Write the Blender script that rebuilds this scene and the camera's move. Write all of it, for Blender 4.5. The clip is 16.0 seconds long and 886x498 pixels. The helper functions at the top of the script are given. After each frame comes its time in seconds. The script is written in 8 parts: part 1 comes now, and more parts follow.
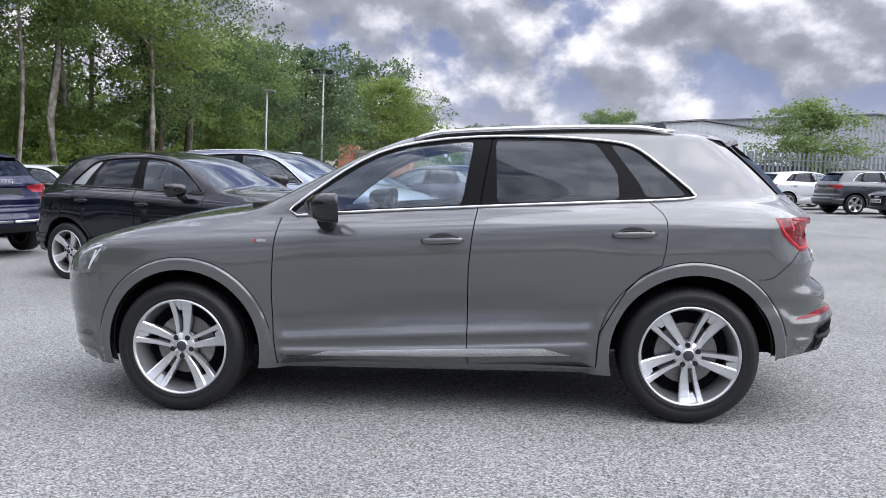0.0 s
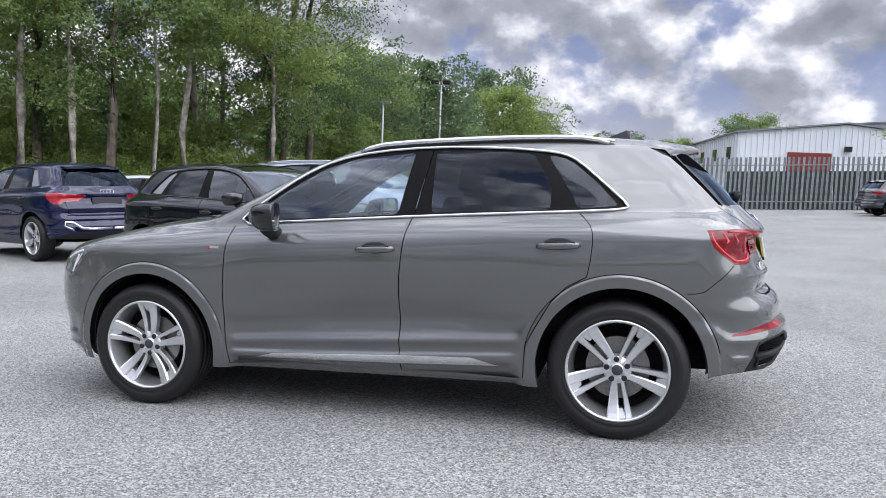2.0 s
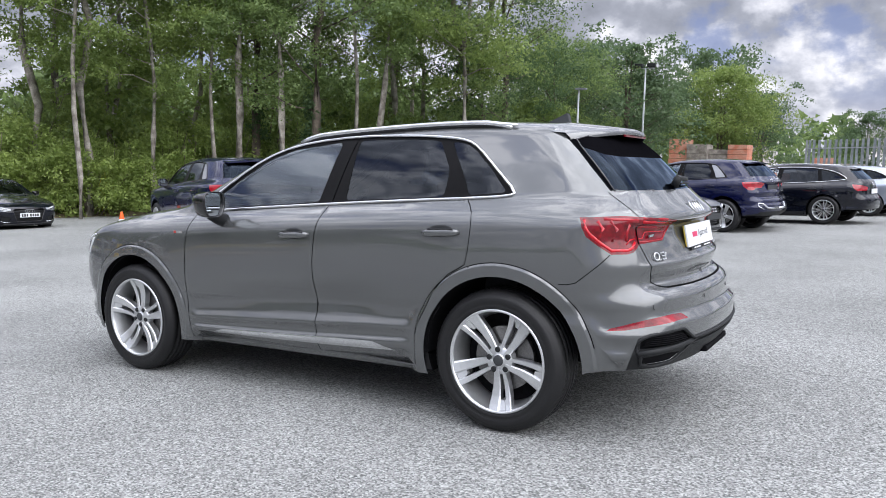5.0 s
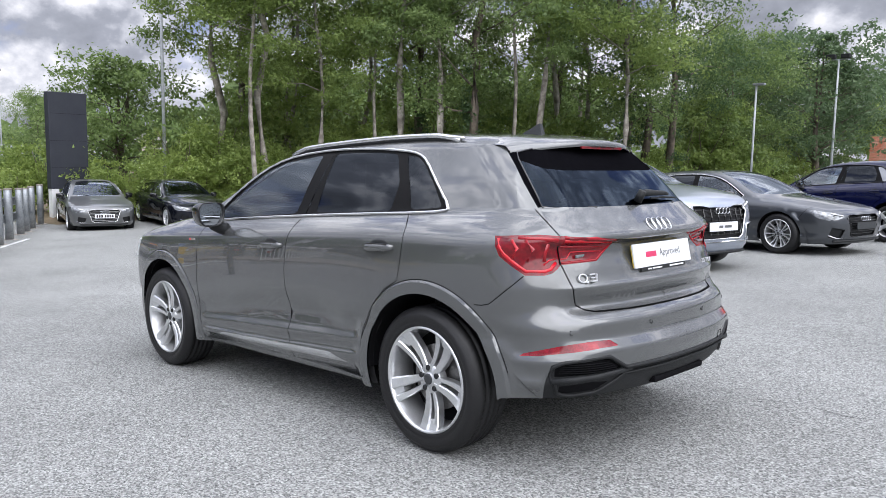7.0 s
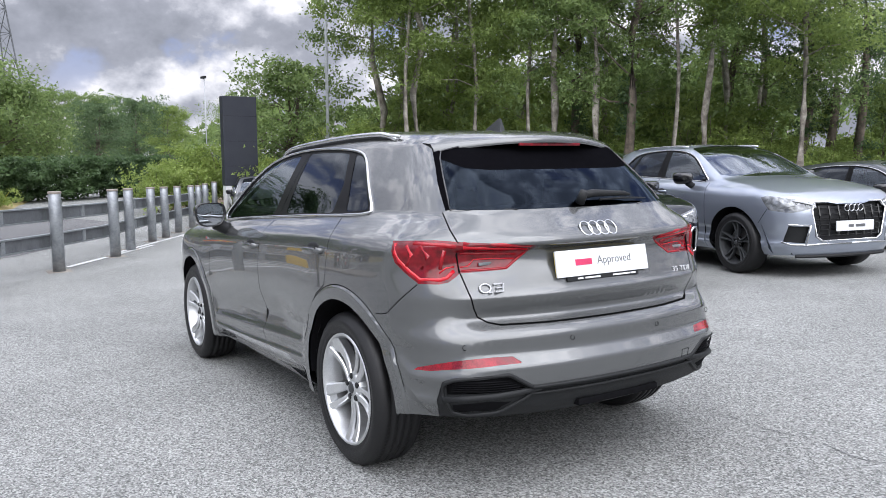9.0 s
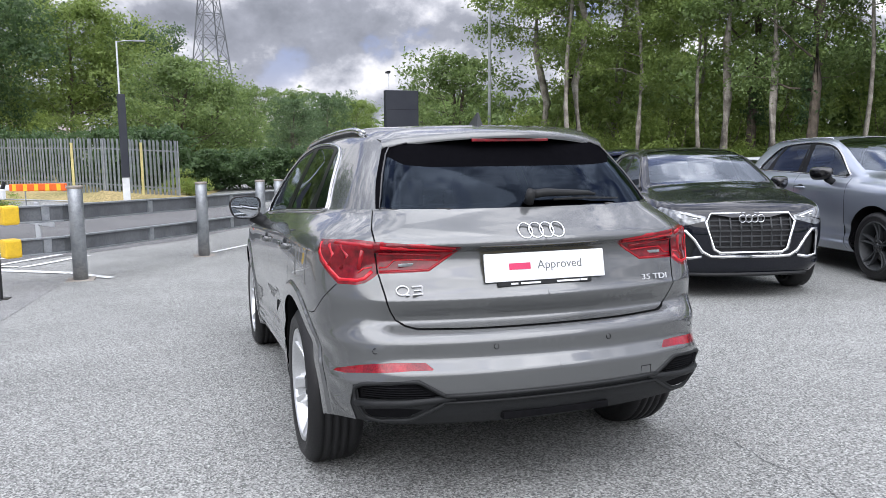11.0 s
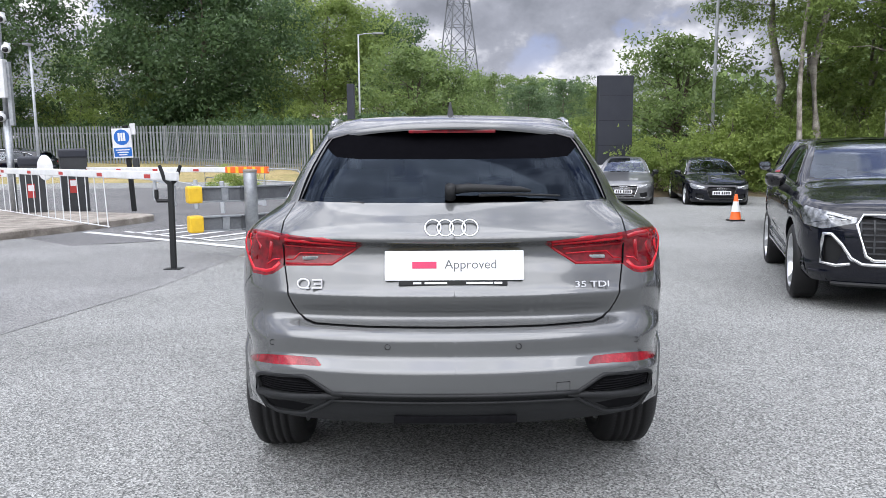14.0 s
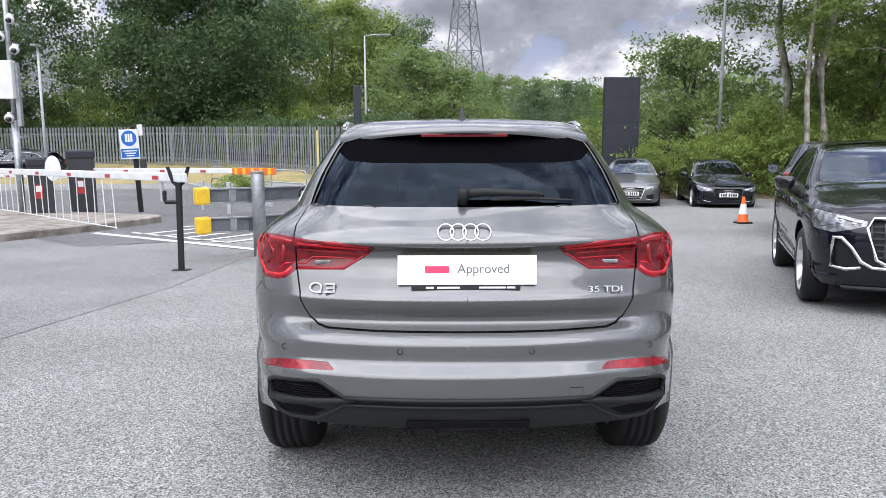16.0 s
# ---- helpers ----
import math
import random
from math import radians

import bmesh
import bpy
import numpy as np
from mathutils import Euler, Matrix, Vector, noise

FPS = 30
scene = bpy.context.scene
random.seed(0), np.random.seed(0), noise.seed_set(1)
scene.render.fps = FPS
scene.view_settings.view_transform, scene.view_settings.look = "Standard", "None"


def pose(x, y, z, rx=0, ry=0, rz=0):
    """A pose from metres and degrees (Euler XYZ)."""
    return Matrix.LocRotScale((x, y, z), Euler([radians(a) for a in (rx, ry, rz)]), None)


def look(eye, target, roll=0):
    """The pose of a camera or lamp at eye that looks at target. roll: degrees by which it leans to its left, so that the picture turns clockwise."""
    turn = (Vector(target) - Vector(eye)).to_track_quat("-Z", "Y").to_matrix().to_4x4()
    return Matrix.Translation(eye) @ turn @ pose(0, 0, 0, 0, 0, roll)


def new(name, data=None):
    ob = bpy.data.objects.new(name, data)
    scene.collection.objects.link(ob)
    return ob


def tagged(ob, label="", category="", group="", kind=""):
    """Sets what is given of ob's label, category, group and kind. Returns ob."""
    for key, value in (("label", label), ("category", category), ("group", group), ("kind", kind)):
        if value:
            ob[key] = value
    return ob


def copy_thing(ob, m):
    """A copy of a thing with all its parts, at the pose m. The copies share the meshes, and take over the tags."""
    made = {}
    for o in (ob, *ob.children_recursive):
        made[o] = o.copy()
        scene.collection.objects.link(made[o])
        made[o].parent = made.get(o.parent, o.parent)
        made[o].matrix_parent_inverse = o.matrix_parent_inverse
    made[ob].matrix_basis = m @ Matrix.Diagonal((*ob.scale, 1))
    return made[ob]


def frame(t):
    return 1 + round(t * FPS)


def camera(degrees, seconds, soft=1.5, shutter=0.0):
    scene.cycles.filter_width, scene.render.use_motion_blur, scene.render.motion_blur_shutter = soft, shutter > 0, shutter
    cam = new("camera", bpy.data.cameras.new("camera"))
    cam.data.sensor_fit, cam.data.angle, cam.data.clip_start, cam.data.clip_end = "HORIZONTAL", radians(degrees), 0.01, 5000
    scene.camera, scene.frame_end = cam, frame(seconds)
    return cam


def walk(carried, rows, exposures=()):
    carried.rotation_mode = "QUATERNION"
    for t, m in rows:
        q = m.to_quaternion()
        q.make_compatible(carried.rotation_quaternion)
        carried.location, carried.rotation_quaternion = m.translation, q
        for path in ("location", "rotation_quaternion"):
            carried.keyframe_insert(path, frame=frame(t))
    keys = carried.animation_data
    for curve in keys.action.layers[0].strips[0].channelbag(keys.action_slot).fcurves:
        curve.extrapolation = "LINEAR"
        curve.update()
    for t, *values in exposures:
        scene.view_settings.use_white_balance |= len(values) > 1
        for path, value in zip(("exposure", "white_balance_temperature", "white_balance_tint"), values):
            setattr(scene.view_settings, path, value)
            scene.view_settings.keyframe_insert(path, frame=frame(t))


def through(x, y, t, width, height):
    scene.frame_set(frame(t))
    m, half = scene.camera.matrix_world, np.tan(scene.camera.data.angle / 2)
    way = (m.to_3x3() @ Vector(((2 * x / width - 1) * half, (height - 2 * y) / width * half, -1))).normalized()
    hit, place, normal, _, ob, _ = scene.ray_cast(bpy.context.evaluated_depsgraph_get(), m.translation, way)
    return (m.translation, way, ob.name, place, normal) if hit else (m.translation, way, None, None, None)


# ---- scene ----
LENS = 59.0
cam = camera(LENS, 16.0, soft=0.65)
PATH = [
    (0, (0.347, -4.9, 1.214), (0.195, -2.915, 1.027), 2.6),
    (0.5, (0.625, -4.951, 1.216), (0.401, -2.971, 1.041), 2.8),
    (1, (0.875, -4.966, 1.233), (0.566, -2.998, 1.064), 2.9),
    (1.5, (1.123, -4.878, 1.263), (0.722, -2.927, 1.089), 2.7),
    (2, (1.402, -4.818, 1.273), (0.912, -2.887, 1.092), 2.4),
    (2.5, (1.696, -4.772, 1.292), (1.125, -2.866, 1.097), 2.0),
    (3, (1.925, -4.62, 1.295), (1.27, -2.742, 1.088), 1.7),
    (3.5, (2.142, -4.517, 1.31), (1.397, -2.674, 1.093), 1.6),
    (4, (2.48, -4.459, 1.317), (1.641, -2.657, 1.095), 1.4),
    (6.5, (3.664, -3.625, 1.386), (2.358, -2.129, 1.149), 1.3),
    (7, (3.94, -3.417, 1.419), (2.541, -2.007, 1.181), 1.0),
    (7.5, (4.141, -3.191, 1.422), (2.657, -1.871, 1.185), 0.7),
    (8, (4.26, -2.899, 1.431), (2.7, -1.671, 1.19), 0.3),
    (10.5, (4.85, -1.602, 1.476), (3.011, -0.868, 1.197), -0.1),
    (11, (4.865, -1.355, 1.473), (2.983, -0.739, 1.195), -0.3),
    (11.5, (4.897, -1.125, 1.482), (2.979, -0.629, 1.205), -0.7),
    (12, (4.967, -0.841, 1.497), (3.024, -0.459, 1.218), -0.8),
    (12.5, (4.953, -0.618, 1.478), (2.993, -0.346, 1.193), -0.6),
    (13, (4.92, -0.422, 1.476), (2.949, -0.253, 1.181), -0.4),
    (13.5, (4.93, -0.206, 1.489), (2.955, -0.125, 1.186), -0.2),
    (14, (4.952, -0.063, 1.488), (2.976, -0.049, 1.179), -0.3),
    (14.5, (4.95, -0.038, 1.498), (2.974, -0.058, 1.189), -0.4),
    (15, (4.947, -0.058, 1.5), (2.971, -0.086, 1.192), -0.4),
    (15.5, (4.944, -0.083, 1.501), (2.967, -0.099, 1.197), -0.3),
    (16, (4.942, -0.092, 1.499), (2.966, -0.091, 1.193), -0.2),
]
EXPOSURES = [(0.0, 0.47, 6210, 12), (4.0, 0.59, 6240, 11), (16.0, 0.57, 6300, 11)]
walk(cam, [(t, look(eye, target, roll)) for t, eye, target, roll in PATH], EXPOSURES)

# ---- lie of the land: the yard falls gently towards -x, then levels out ----
FALL = 0.0437


def ground_z(x, y=-99.0):
    rise = 0.115 * math.exp(-((x + 9.2) / 4.2) ** 2 - ((y - 6.2) / 3.4) ** 2)
    return (max(FALL * (x - 1.34), -0.93) if x < 14 else FALL * 12.66) + rise


TILT = math.degrees(math.atan(FALL))


def on_ground(x, y, yaw=0.0):
    """A pose resting on the ground at x, y, tilted with the yard's fall."""
    tilt = -TILT if -19.5 < x < 14 else 0.0
    return pose(x, y, ground_z(x, y), 0, tilt, 0) @ pose(0, 0, 0, 0, 0, yaw)


# ---- world, sun ----
SUN_EL, SUN_AZ = radians(52), radians(343)  # azimuth counted from +x, anticlockwise
world = bpy.data.worlds.new("sky")
scene.world = world
world.use_nodes = True
wn, wl = world.node_tree.nodes, world.node_tree.links
wn.clear()


def wnode(kind, **props):
    n = wn.new(kind)
    for k, v in props.items():
        if k == "operation":
            n.operation = v
        elif k == "blend_type":
            n.blend_type = v
    return n


tc = wn.new("ShaderNodeTexCoord")
sep = wn.new("ShaderNodeSeparateXYZ")
wl.new(tc.outputs["Generated"], sep.inputs[0])
zc = wn.new("ShaderNodeMath"); zc.operation = "MAXIMUM"; zc.inputs[1].default_value = 0.0
wl.new(sep.outputs["Z"], zc.inputs[0])


def cloud_noise(lift_z, scale=5.4, detail=9.0):
    """Billowing noise over the sky's directions; lift_z shifts it upwards."""
    mp = wn.new("ShaderNodeMapping")
    mp.inputs["Location"].default_value = (0.35, 1.15, 0.2 - lift_z * 1.35)
    mp.inputs["Scale"].default_value = (1.0, 1.0, 1.35)
    wl.new(tc.outputs["Generated"], mp.inputs[0])
    n = wn.new("ShaderNodeTexNoise")
    n.inputs["Scale"].default_value = scale
    n.inputs["Detail"].default_value = detail
    n.inputs["Roughness"].default_value = 0.54
    n.inputs["Distortion"].default_value = 0.0
    wl.new(mp.outputs[0], n.inputs["Vector"])
    return n


cover = cloud_noise(0.0)
above = cloud_noise(-0.028)
mask = wn.new("ShaderNodeMapRange")
mask.interpolation_type = "SMOOTHSTEP"
mask.inputs[1].default_value, mask.inputs[2].default_value = 0.385, 0.465
mask.inputs[3].default_value, mask.inputs[4].default_value = 0.25, 1.0
wl.new(cover.outputs["Fac"], mask.inputs[0])
# cloud tops, where the cloud thins upwards, are bright; thick bellies are grey
edge = wn.new("ShaderNodeMath"); edge.operation = "SUBTRACT"
wl.new(cover.outputs["Fac"], edge.inputs[0]); wl.new(above.outputs["Fac"], edge.inputs[1])
thick = wn.new("ShaderNodeMath"); thick.operation = "MULTIPLY_ADD"
thick.inputs[1].default_value, thick.inputs[2].default_value = -1.15, 0.60
wl.new(cover.outputs["Fac"], thick.inputs[0])
both = wn.new("ShaderNodeMath"); both.operation = "MULTIPLY_ADD"
both.inputs[1].default_value = 3.6
wl.new(edge.outputs[0], both.inputs[0]); wl.new(thick.outputs[0], both.inputs[2])
half = wn.new("ShaderNodeMath"); half.operation = "ADD"; half.inputs[1].default_value = 0.5
wl.new(both.outputs[0], half.inputs[0])
shade = wn.new("ShaderNodeValToRGB")
cr = shade.color_ramp
cr.elements[0].position, cr.elements[0].color = 0.08, (3.9, 4.1, 4.7, 1)
cr.elements[1].position, cr.elements[1].color = 0.78, (14.0, 13.8, 14.2, 1)
e = cr.elements.new(0.42); e.color = (5.6, 5.8, 6.6, 1)
e = cr.elements.new(0.60); e.color = (9.2, 9.3, 10.1, 1)
wl.new(half.outputs[0], shade.inputs[0])
nish = wn.new("ShaderNodeTexSky")
nish.sky_type = "NISHITA"
nish.sun_disc = False
nish.dust_density = 0.3
nish.ozone_density = 3.0
nish.sun_elevation = SUN_EL
nish.sun_rotation = radians(90) - SUN_AZ
mix = wn.new("ShaderNodeMix"); mix.data_type = "RGBA"
wl.new(mask.outputs[0], mix.inputs[0])
tone = wn.new("ShaderNodeVectorMath"); tone.operation = "MULTIPLY"
tone.inputs[1].default_value = (1.30, 1.05, 1.25)
wl.new(nish.outputs[0], tone.inputs[0])
wl.new(tone.outputs[0], mix.inputs[6])
wl.new(shade.outputs[0], mix.inputs[7])
bg = wn.new("ShaderNodeBackground")
bg.inputs["Strength"].default_value = 0.122
# an overcast sky is brighter overhead than towards the horizon
lift = wn.new("ShaderNodeMapRange")
lift.interpolation_type = "SMOOTHSTEP"
lift.inputs[1].default_value, lift.inputs[2].default_value = 0.20, 0.85
lift.inputs[3].default_value, lift.inputs[4].default_value = 0.43, 1.42
wl.new(zc.outputs[0], lift.inputs[0])
dome = wn.new("ShaderNodeVectorMath"); dome.operation = "SCALE"
wl.new(mix.outputs[2], dome.inputs[0]); wl.new(lift.outputs[0], dome.inputs["Scale"])
wl.new(dome.outputs[0], bg.inputs[0])
wo = wn.new("ShaderNodeOutputWorld")
wl.new(bg.outputs[0], wo.inputs[0])

sun_data = bpy.data.lights.new("sun", "SUN")
sun_data.energy, sun_data.angle, sun_data.color = 2.3, radians(85), (1.0, 0.985, 0.96)
sun = new("sun", sun_data)
sun_way = Vector((math.cos(SUN_AZ) * math.cos(SUN_EL), math.sin(SUN_AZ) * math.cos(SUN_EL), math.sin(SUN_EL)))
sun.matrix_world = look(sun_way * 60, (0, 0, 0))
# ---- materials ----
def material(name, colour, rough=0.5, metal=0.0, coat=0.0, second=None, scale=6.0, amount=0.5, fine=0.0, fine_scale=120.0,
             bump=0.0, bump_scale=60.0, ior=1.45, spread=0.0, spec=0.5):
    """A surface with two scales of variation: broad patches between colour and second, and a fine grain."""
    m = bpy.data.materials.new(name)
    m.use_nodes = True
    n, l = m.node_tree.nodes, m.node_tree.links
    b = n["Principled BSDF"]
    b.inputs["Roughness"].default_value = rough
    b.inputs["Metallic"].default_value = metal
    b.inputs["IOR"].default_value = ior
    b.inputs["Specular IOR Level"].default_value = spec
    b.inputs["Coat Weight"].default_value = coat
    b.inputs["Coat Roughness"].default_value = 0.03
    c = n.new("ShaderNodeTexCoord")
    broad = n.new("ShaderNodeTexNoise")
    broad.inputs["Scale"].default_value = scale
    broad.inputs["Detail"].default_value = 6
    l.new(c.outputs["Object"], broad.inputs["Vector"])
    ramp = n.new("ShaderNodeMapRange")
    ramp.inputs[1].default_value, ramp.inputs[2].default_value = 0.35, 0.65
    ramp.inputs[3].default_value, ramp.inputs[4].default_value = 0.0, amount
    l.new(broad.outputs["Fac"], ramp.inputs[0])
    mx = n.new("ShaderNodeMix")
    mx.data_type = "RGBA"
    mx.inputs[6].default_value = (*colour, 1)
    mx.inputs[7].default_value = (*(second or [v * 0.75 for v in colour]), 1)
    l.new(ramp.outputs[0], mx.inputs[0])
    out = mx.outputs[2]
    if fine or spread:
        g = n.new("ShaderNodeTexNoise")
        g.inputs["Scale"].default_value = fine_scale
        g.inputs["Detail"].default_value = 3
        l.new(c.outputs["Object"], g.inputs["Vector"])
        r2 = n.new("ShaderNodeMapRange")
        r2.inputs[1].default_value, r2.inputs[2].default_value = 0.3, 0.7
        r2.inputs[3].default_value, r2.inputs[4].default_value = 1 - fine, 1 + fine
        l.new(g.outputs["Fac"], r2.inputs[0])
        val = r2.outputs[0]
        if spread:
            info = n.new("ShaderNodeObjectInfo")
            r3 = n.new("ShaderNodeMapRange")
            r3.inputs[3].default_value, r3.inputs[4].default_value = 1 - spread, 1 + spread
            l.new(info.outputs["Random"], r3.inputs[0])
            mu = n.new("ShaderNodeMath")
            mu.operation = "MULTIPLY"
            l.new(val, mu.inputs[0])
            l.new(r3.outputs[0], mu.inputs[1])
            val = mu.outputs[0]
        hs = n.new("ShaderNodeHueSaturation")
        l.new(out, hs.inputs["Color"])
        l.new(val, hs.inputs["Value"])
        out = hs.outputs[0]
    l.new(out, b.inputs["Base Color"])
    if bump:
        bn = n.new("ShaderNodeTexNoise")
        bn.inputs["Scale"].default_value = bump_scale
        bn.inputs["Detail"].default_value = 4
        l.new(c.outputs["Object"], bn.inputs["Vector"])
        bp = n.new("ShaderNodeBump")
        bp.inputs["Strength"].default_value = bump
        bp.inputs["Distance"].default_value = 0.01
        l.new(bn.outputs["Fac"], bp.inputs["Height"])
        l.new(bp.outputs[0], b.inputs["Normal"])
    return m


def car_paint(name, colour, metal=0.45, rough=0.32, coat=1.0, spec=0.5, coat_ior=1.5):
    m = material(name, colour, rough, metal, coat, [v * 0.93 for v in colour], 2.0, 0.6, 0.10, 900.0)
    m.node_tree.nodes["Principled BSDF"].inputs["Coat Roughness"].default_value = 0.015
    m.node_tree.nodes["Principled BSDF"].inputs["Specular IOR Level"].default_value = spec if coat > 0.9 else 0.2
    m.node_tree.nodes["Principled BSDF"].inputs["Coat IOR"].default_value = coat_ior
    return m


def glazing(name, tint, gloss=0.06, ior=1.55, sheen=(0.84, 0.91, 1.0)):
    """Thin tinted glass: what is behind shows through the tint, with a mirror sheen that grows at grazing angles."""
    m = bpy.data.materials.new(name)
    m.use_nodes = True
    n, l = m.node_tree.nodes, m.node_tree.links
    n.clear()
    t = n.new("ShaderNodeBsdfTransparent")
    t.inputs[0].default_value = (*tint, 1)
    g = n.new("ShaderNodeBsdfGlossy")
    g.inputs["Roughness"].default_value = 0.015
    g.inputs["Color"].default_value = (*sheen, 1)
    f = n.new("ShaderNodeFresnel")
    f.inputs["IOR"].default_value = ior
    a = n.new("ShaderNodeMath")
    a.operation = "ADD"
    a.inputs[1].default_value = gloss
    mx = n.new("ShaderNodeMixShader")
    o = n.new("ShaderNodeOutputMaterial")
    l.new(f.outputs[0], a.inputs[0])
    l.new(a.outputs[0], mx.inputs[0])
    l.new(t.outputs[0], mx.inputs[1])
    l.new(g.outputs[0], mx.inputs[2])
    l.new(mx.outputs[0], o.inputs[0])
    return m


def foliage(name, dark, light, through=0.55):
    """Leaves: two greens mixed leaf by leaf, with some light passing through."""
    m = bpy.data.materials.new(name)
    m.use_nodes = True
    n, l = m.node_tree.nodes, m.node_tree.links
    n.clear()
    geo = n.new("ShaderNodeNewGeometry")
    mx = n.new("ShaderNodeMix")
    mx.data_type = "RGBA"
    mx.inputs[6].default_value, mx.inputs[7].default_value = (*dark, 1), (*light, 1)
    c = n.new("ShaderNodeTexCoord")
    no = n.new("ShaderNodeTexNoise")
    no.inputs["Scale"].default_value = 0.55
    no.inputs["Detail"].default_value = 3
    l.new(c.outputs["Object"], no.inputs["Vector"])
    av = n.new("ShaderNodeMath")
    av.operation = "MULTIPLY_ADD"
    av.inputs[1].default_value = 0.55
    ms = n.new("ShaderNodeMapRange")
    ms.inputs[1].default_value, ms.inputs[2].default_value = 0.3, 0.7
    ms.inputs[3].default_value, ms.inputs[4].default_value = -0.05, 0.5
    l.new(no.outputs["Fac"], ms.inputs[0])
    l.new(geo.outputs["Random Per Island"], av.inputs[0])
    l.new(ms.outputs[0], av.inputs[2])
    l.new(av.outputs[0], mx.inputs[0])
    d = n.new("ShaderNodeBsdfPrincipled")
    d.inputs["Roughness"].default_value = 0.55
    tr = n.new("ShaderNodeBsdfTranslucent")
    l.new(mx.outputs[2], d.inputs["Base Color"])
    l.new(mx.outputs[2], tr.inputs[0])
    mm = n.new("ShaderNodeMixShader")
    mm.inputs[0].default_value = through
    o = n.new("ShaderNodeOutputMaterial")
    l.new(d.outputs[0], mm.inputs[1])
    l.new(tr.outputs[0], mm.inputs[2])
    l.new(mm.outputs[0], o.inputs[0])
    return m


def asphalt(name, base, chip, dark, chip_scale=95.0):
    """Worn surface-dressed asphalt: pale stone chips in a dark binder, with broad stains and paler worn patches."""
    m = bpy.data.materials.new(name)
    m.use_nodes = True
    n, l = m.node_tree.nodes, m.node_tree.links
    b = n["Principled BSDF"]
    b.inputs["Roughness"].default_value = 0.9
    b.inputs["Specular IOR Level"].default_value = 0.2
    c = n.new("ShaderNodeTexCoord")
    chips = n.new("ShaderNodeTexVoronoi")
    chips.inputs["Scale"].default_value = chip_scale
    l.new(c.outputs["Object"], chips.inputs["Vector"])
    sepc = n.new("ShaderNodeSeparateColor")
    l.new(chips.outputs["Color"], sepc.inputs[0])
    r = n.new("ShaderNodeValToRGB")
    r.color_ramp.elements[0].position, r.color_ramp.elements[0].color = 0.0, (*dark, 1)
    r.color_ramp.elements[1].position, r.color_ramp.elements[1].color = 1.0, (*chip, 1)
    k = r.color_ramp.elements.new(0.45)
    k.color = (*base, 1)
    l.new(sepc.outputs[0], r.inputs[0])
    fine = n.new("ShaderNodeTexNoise")
    fine.inputs["Scale"].default_value = 64.0
    fine.inputs["Detail"].default_value = 5
    l.new(c.outputs["Object"], fine.inputs["Vector"])
    broad = n.new("ShaderNodeTexNoise")
    broad.inputs["Scale"].default_value = 0.42
    broad.inputs["Detail"].default_value = 8
    broad.inputs["Roughness"].default_value = 0.62
    l.new(c.outputs["Object"], broad.inputs["Vector"])
    m1 = n.new("ShaderNodeMapRange")
    m1.inputs[1].default_value, m1.inputs[2].default_value = 0.3, 0.7
    m1.inputs[3].default_value, m1.inputs[4].default_value = 0.82, 1.18
    l.new(broad.outputs["Fac"], m1.inputs[0])
    m2 = n.new("ShaderNodeMapRange")
    m2.inputs[1].default_value, m2.inputs[2].default_value = 0.3, 0.7
    m2.inputs[3].default_value, m2.inputs[4].default_value = 0.66, 1.32
    l.new(fine.outputs["Fac"], m2.inputs[0])
    mu = n.new("ShaderNodeMath")
    mu.operation = "MULTIPLY"
    l.new(m1.outputs[0], mu.inputs[0])
    l.new(m2.outputs[0], mu.inputs[1])
    hs = n.new("ShaderNodeHueSaturation")
    l.new(r.outputs[0], hs.inputs["Color"])
    l.new(mu.outputs[0], hs.inputs["Value"])
    l.new(hs.outputs[0], b.inputs["Base Color"])
    bp = n.new("ShaderNodeBump")
    bp.inputs["Strength"].default_value = 0.55
    bp.inputs["Distance"].default_value = 0.006
    l.new(chips.outputs["Distance"], bp.inputs["Height"])
    l.new(bp.outputs[0], b.inputs["Normal"])
    return m


ASPHALT = asphalt("yard_asphalt", (0.214, 0.217, 0.210), (0.375, 0.382, 0.368), (0.085, 0.088, 0.086), 135.0)
ROAD = asphalt("road_asphalt", (0.13, 0.13, 0.132), (0.24, 0.24, 0.24), (0.05, 0.05, 0.052), 130.0)
GREY_PAINT = car_paint("grey_metallic_paint", (0.115, 0.119, 0.120), 0.50, 0.24, coat_ior=1.57)
BLACK_PAINT = car_paint("black_metallic_paint", (0.0030, 0.0040, 0.0085), 0.0, 0.3, 1.0, 0.05)
BLUE_PAINT = car_paint("deep_blue_paint", (0.003, 0.005, 0.036), 0.15, 0.24, 1.0, 0.1)
SILVER_PAINT = car_paint("silver_blue_paint", (0.35, 0.385, 0.455), 0.7, 0.3)
DARK_PAINT = car_paint("dark_grey_paint", (0.055, 0.06, 0.068), 0.5, 0.3)
MID_PAINT = car_paint("mid_grey_paint", (0.14, 0.145, 0.15), 0.5, 0.3)
PANEL_GREY = car_paint("pale_grey_panel", (0.24, 0.25, 0.265), 0.5, 0.35)
WHITE_PAINT = car_paint("white_paint", (0.62, 0.64, 0.65), 0.0, 0.3)
GLOSS_BLACK = material("gloss_black_trim", (0.006, 0.006, 0.007), 0.12, 0, 0.6, fine=0.1, fine_scale=40)
PLASTIC = material("black_plastic", (0.017, 0.018, 0.019), 0.55, fine=0.25, fine_scale=400, bump=0.12, bump_scale=700, spec=0.3)
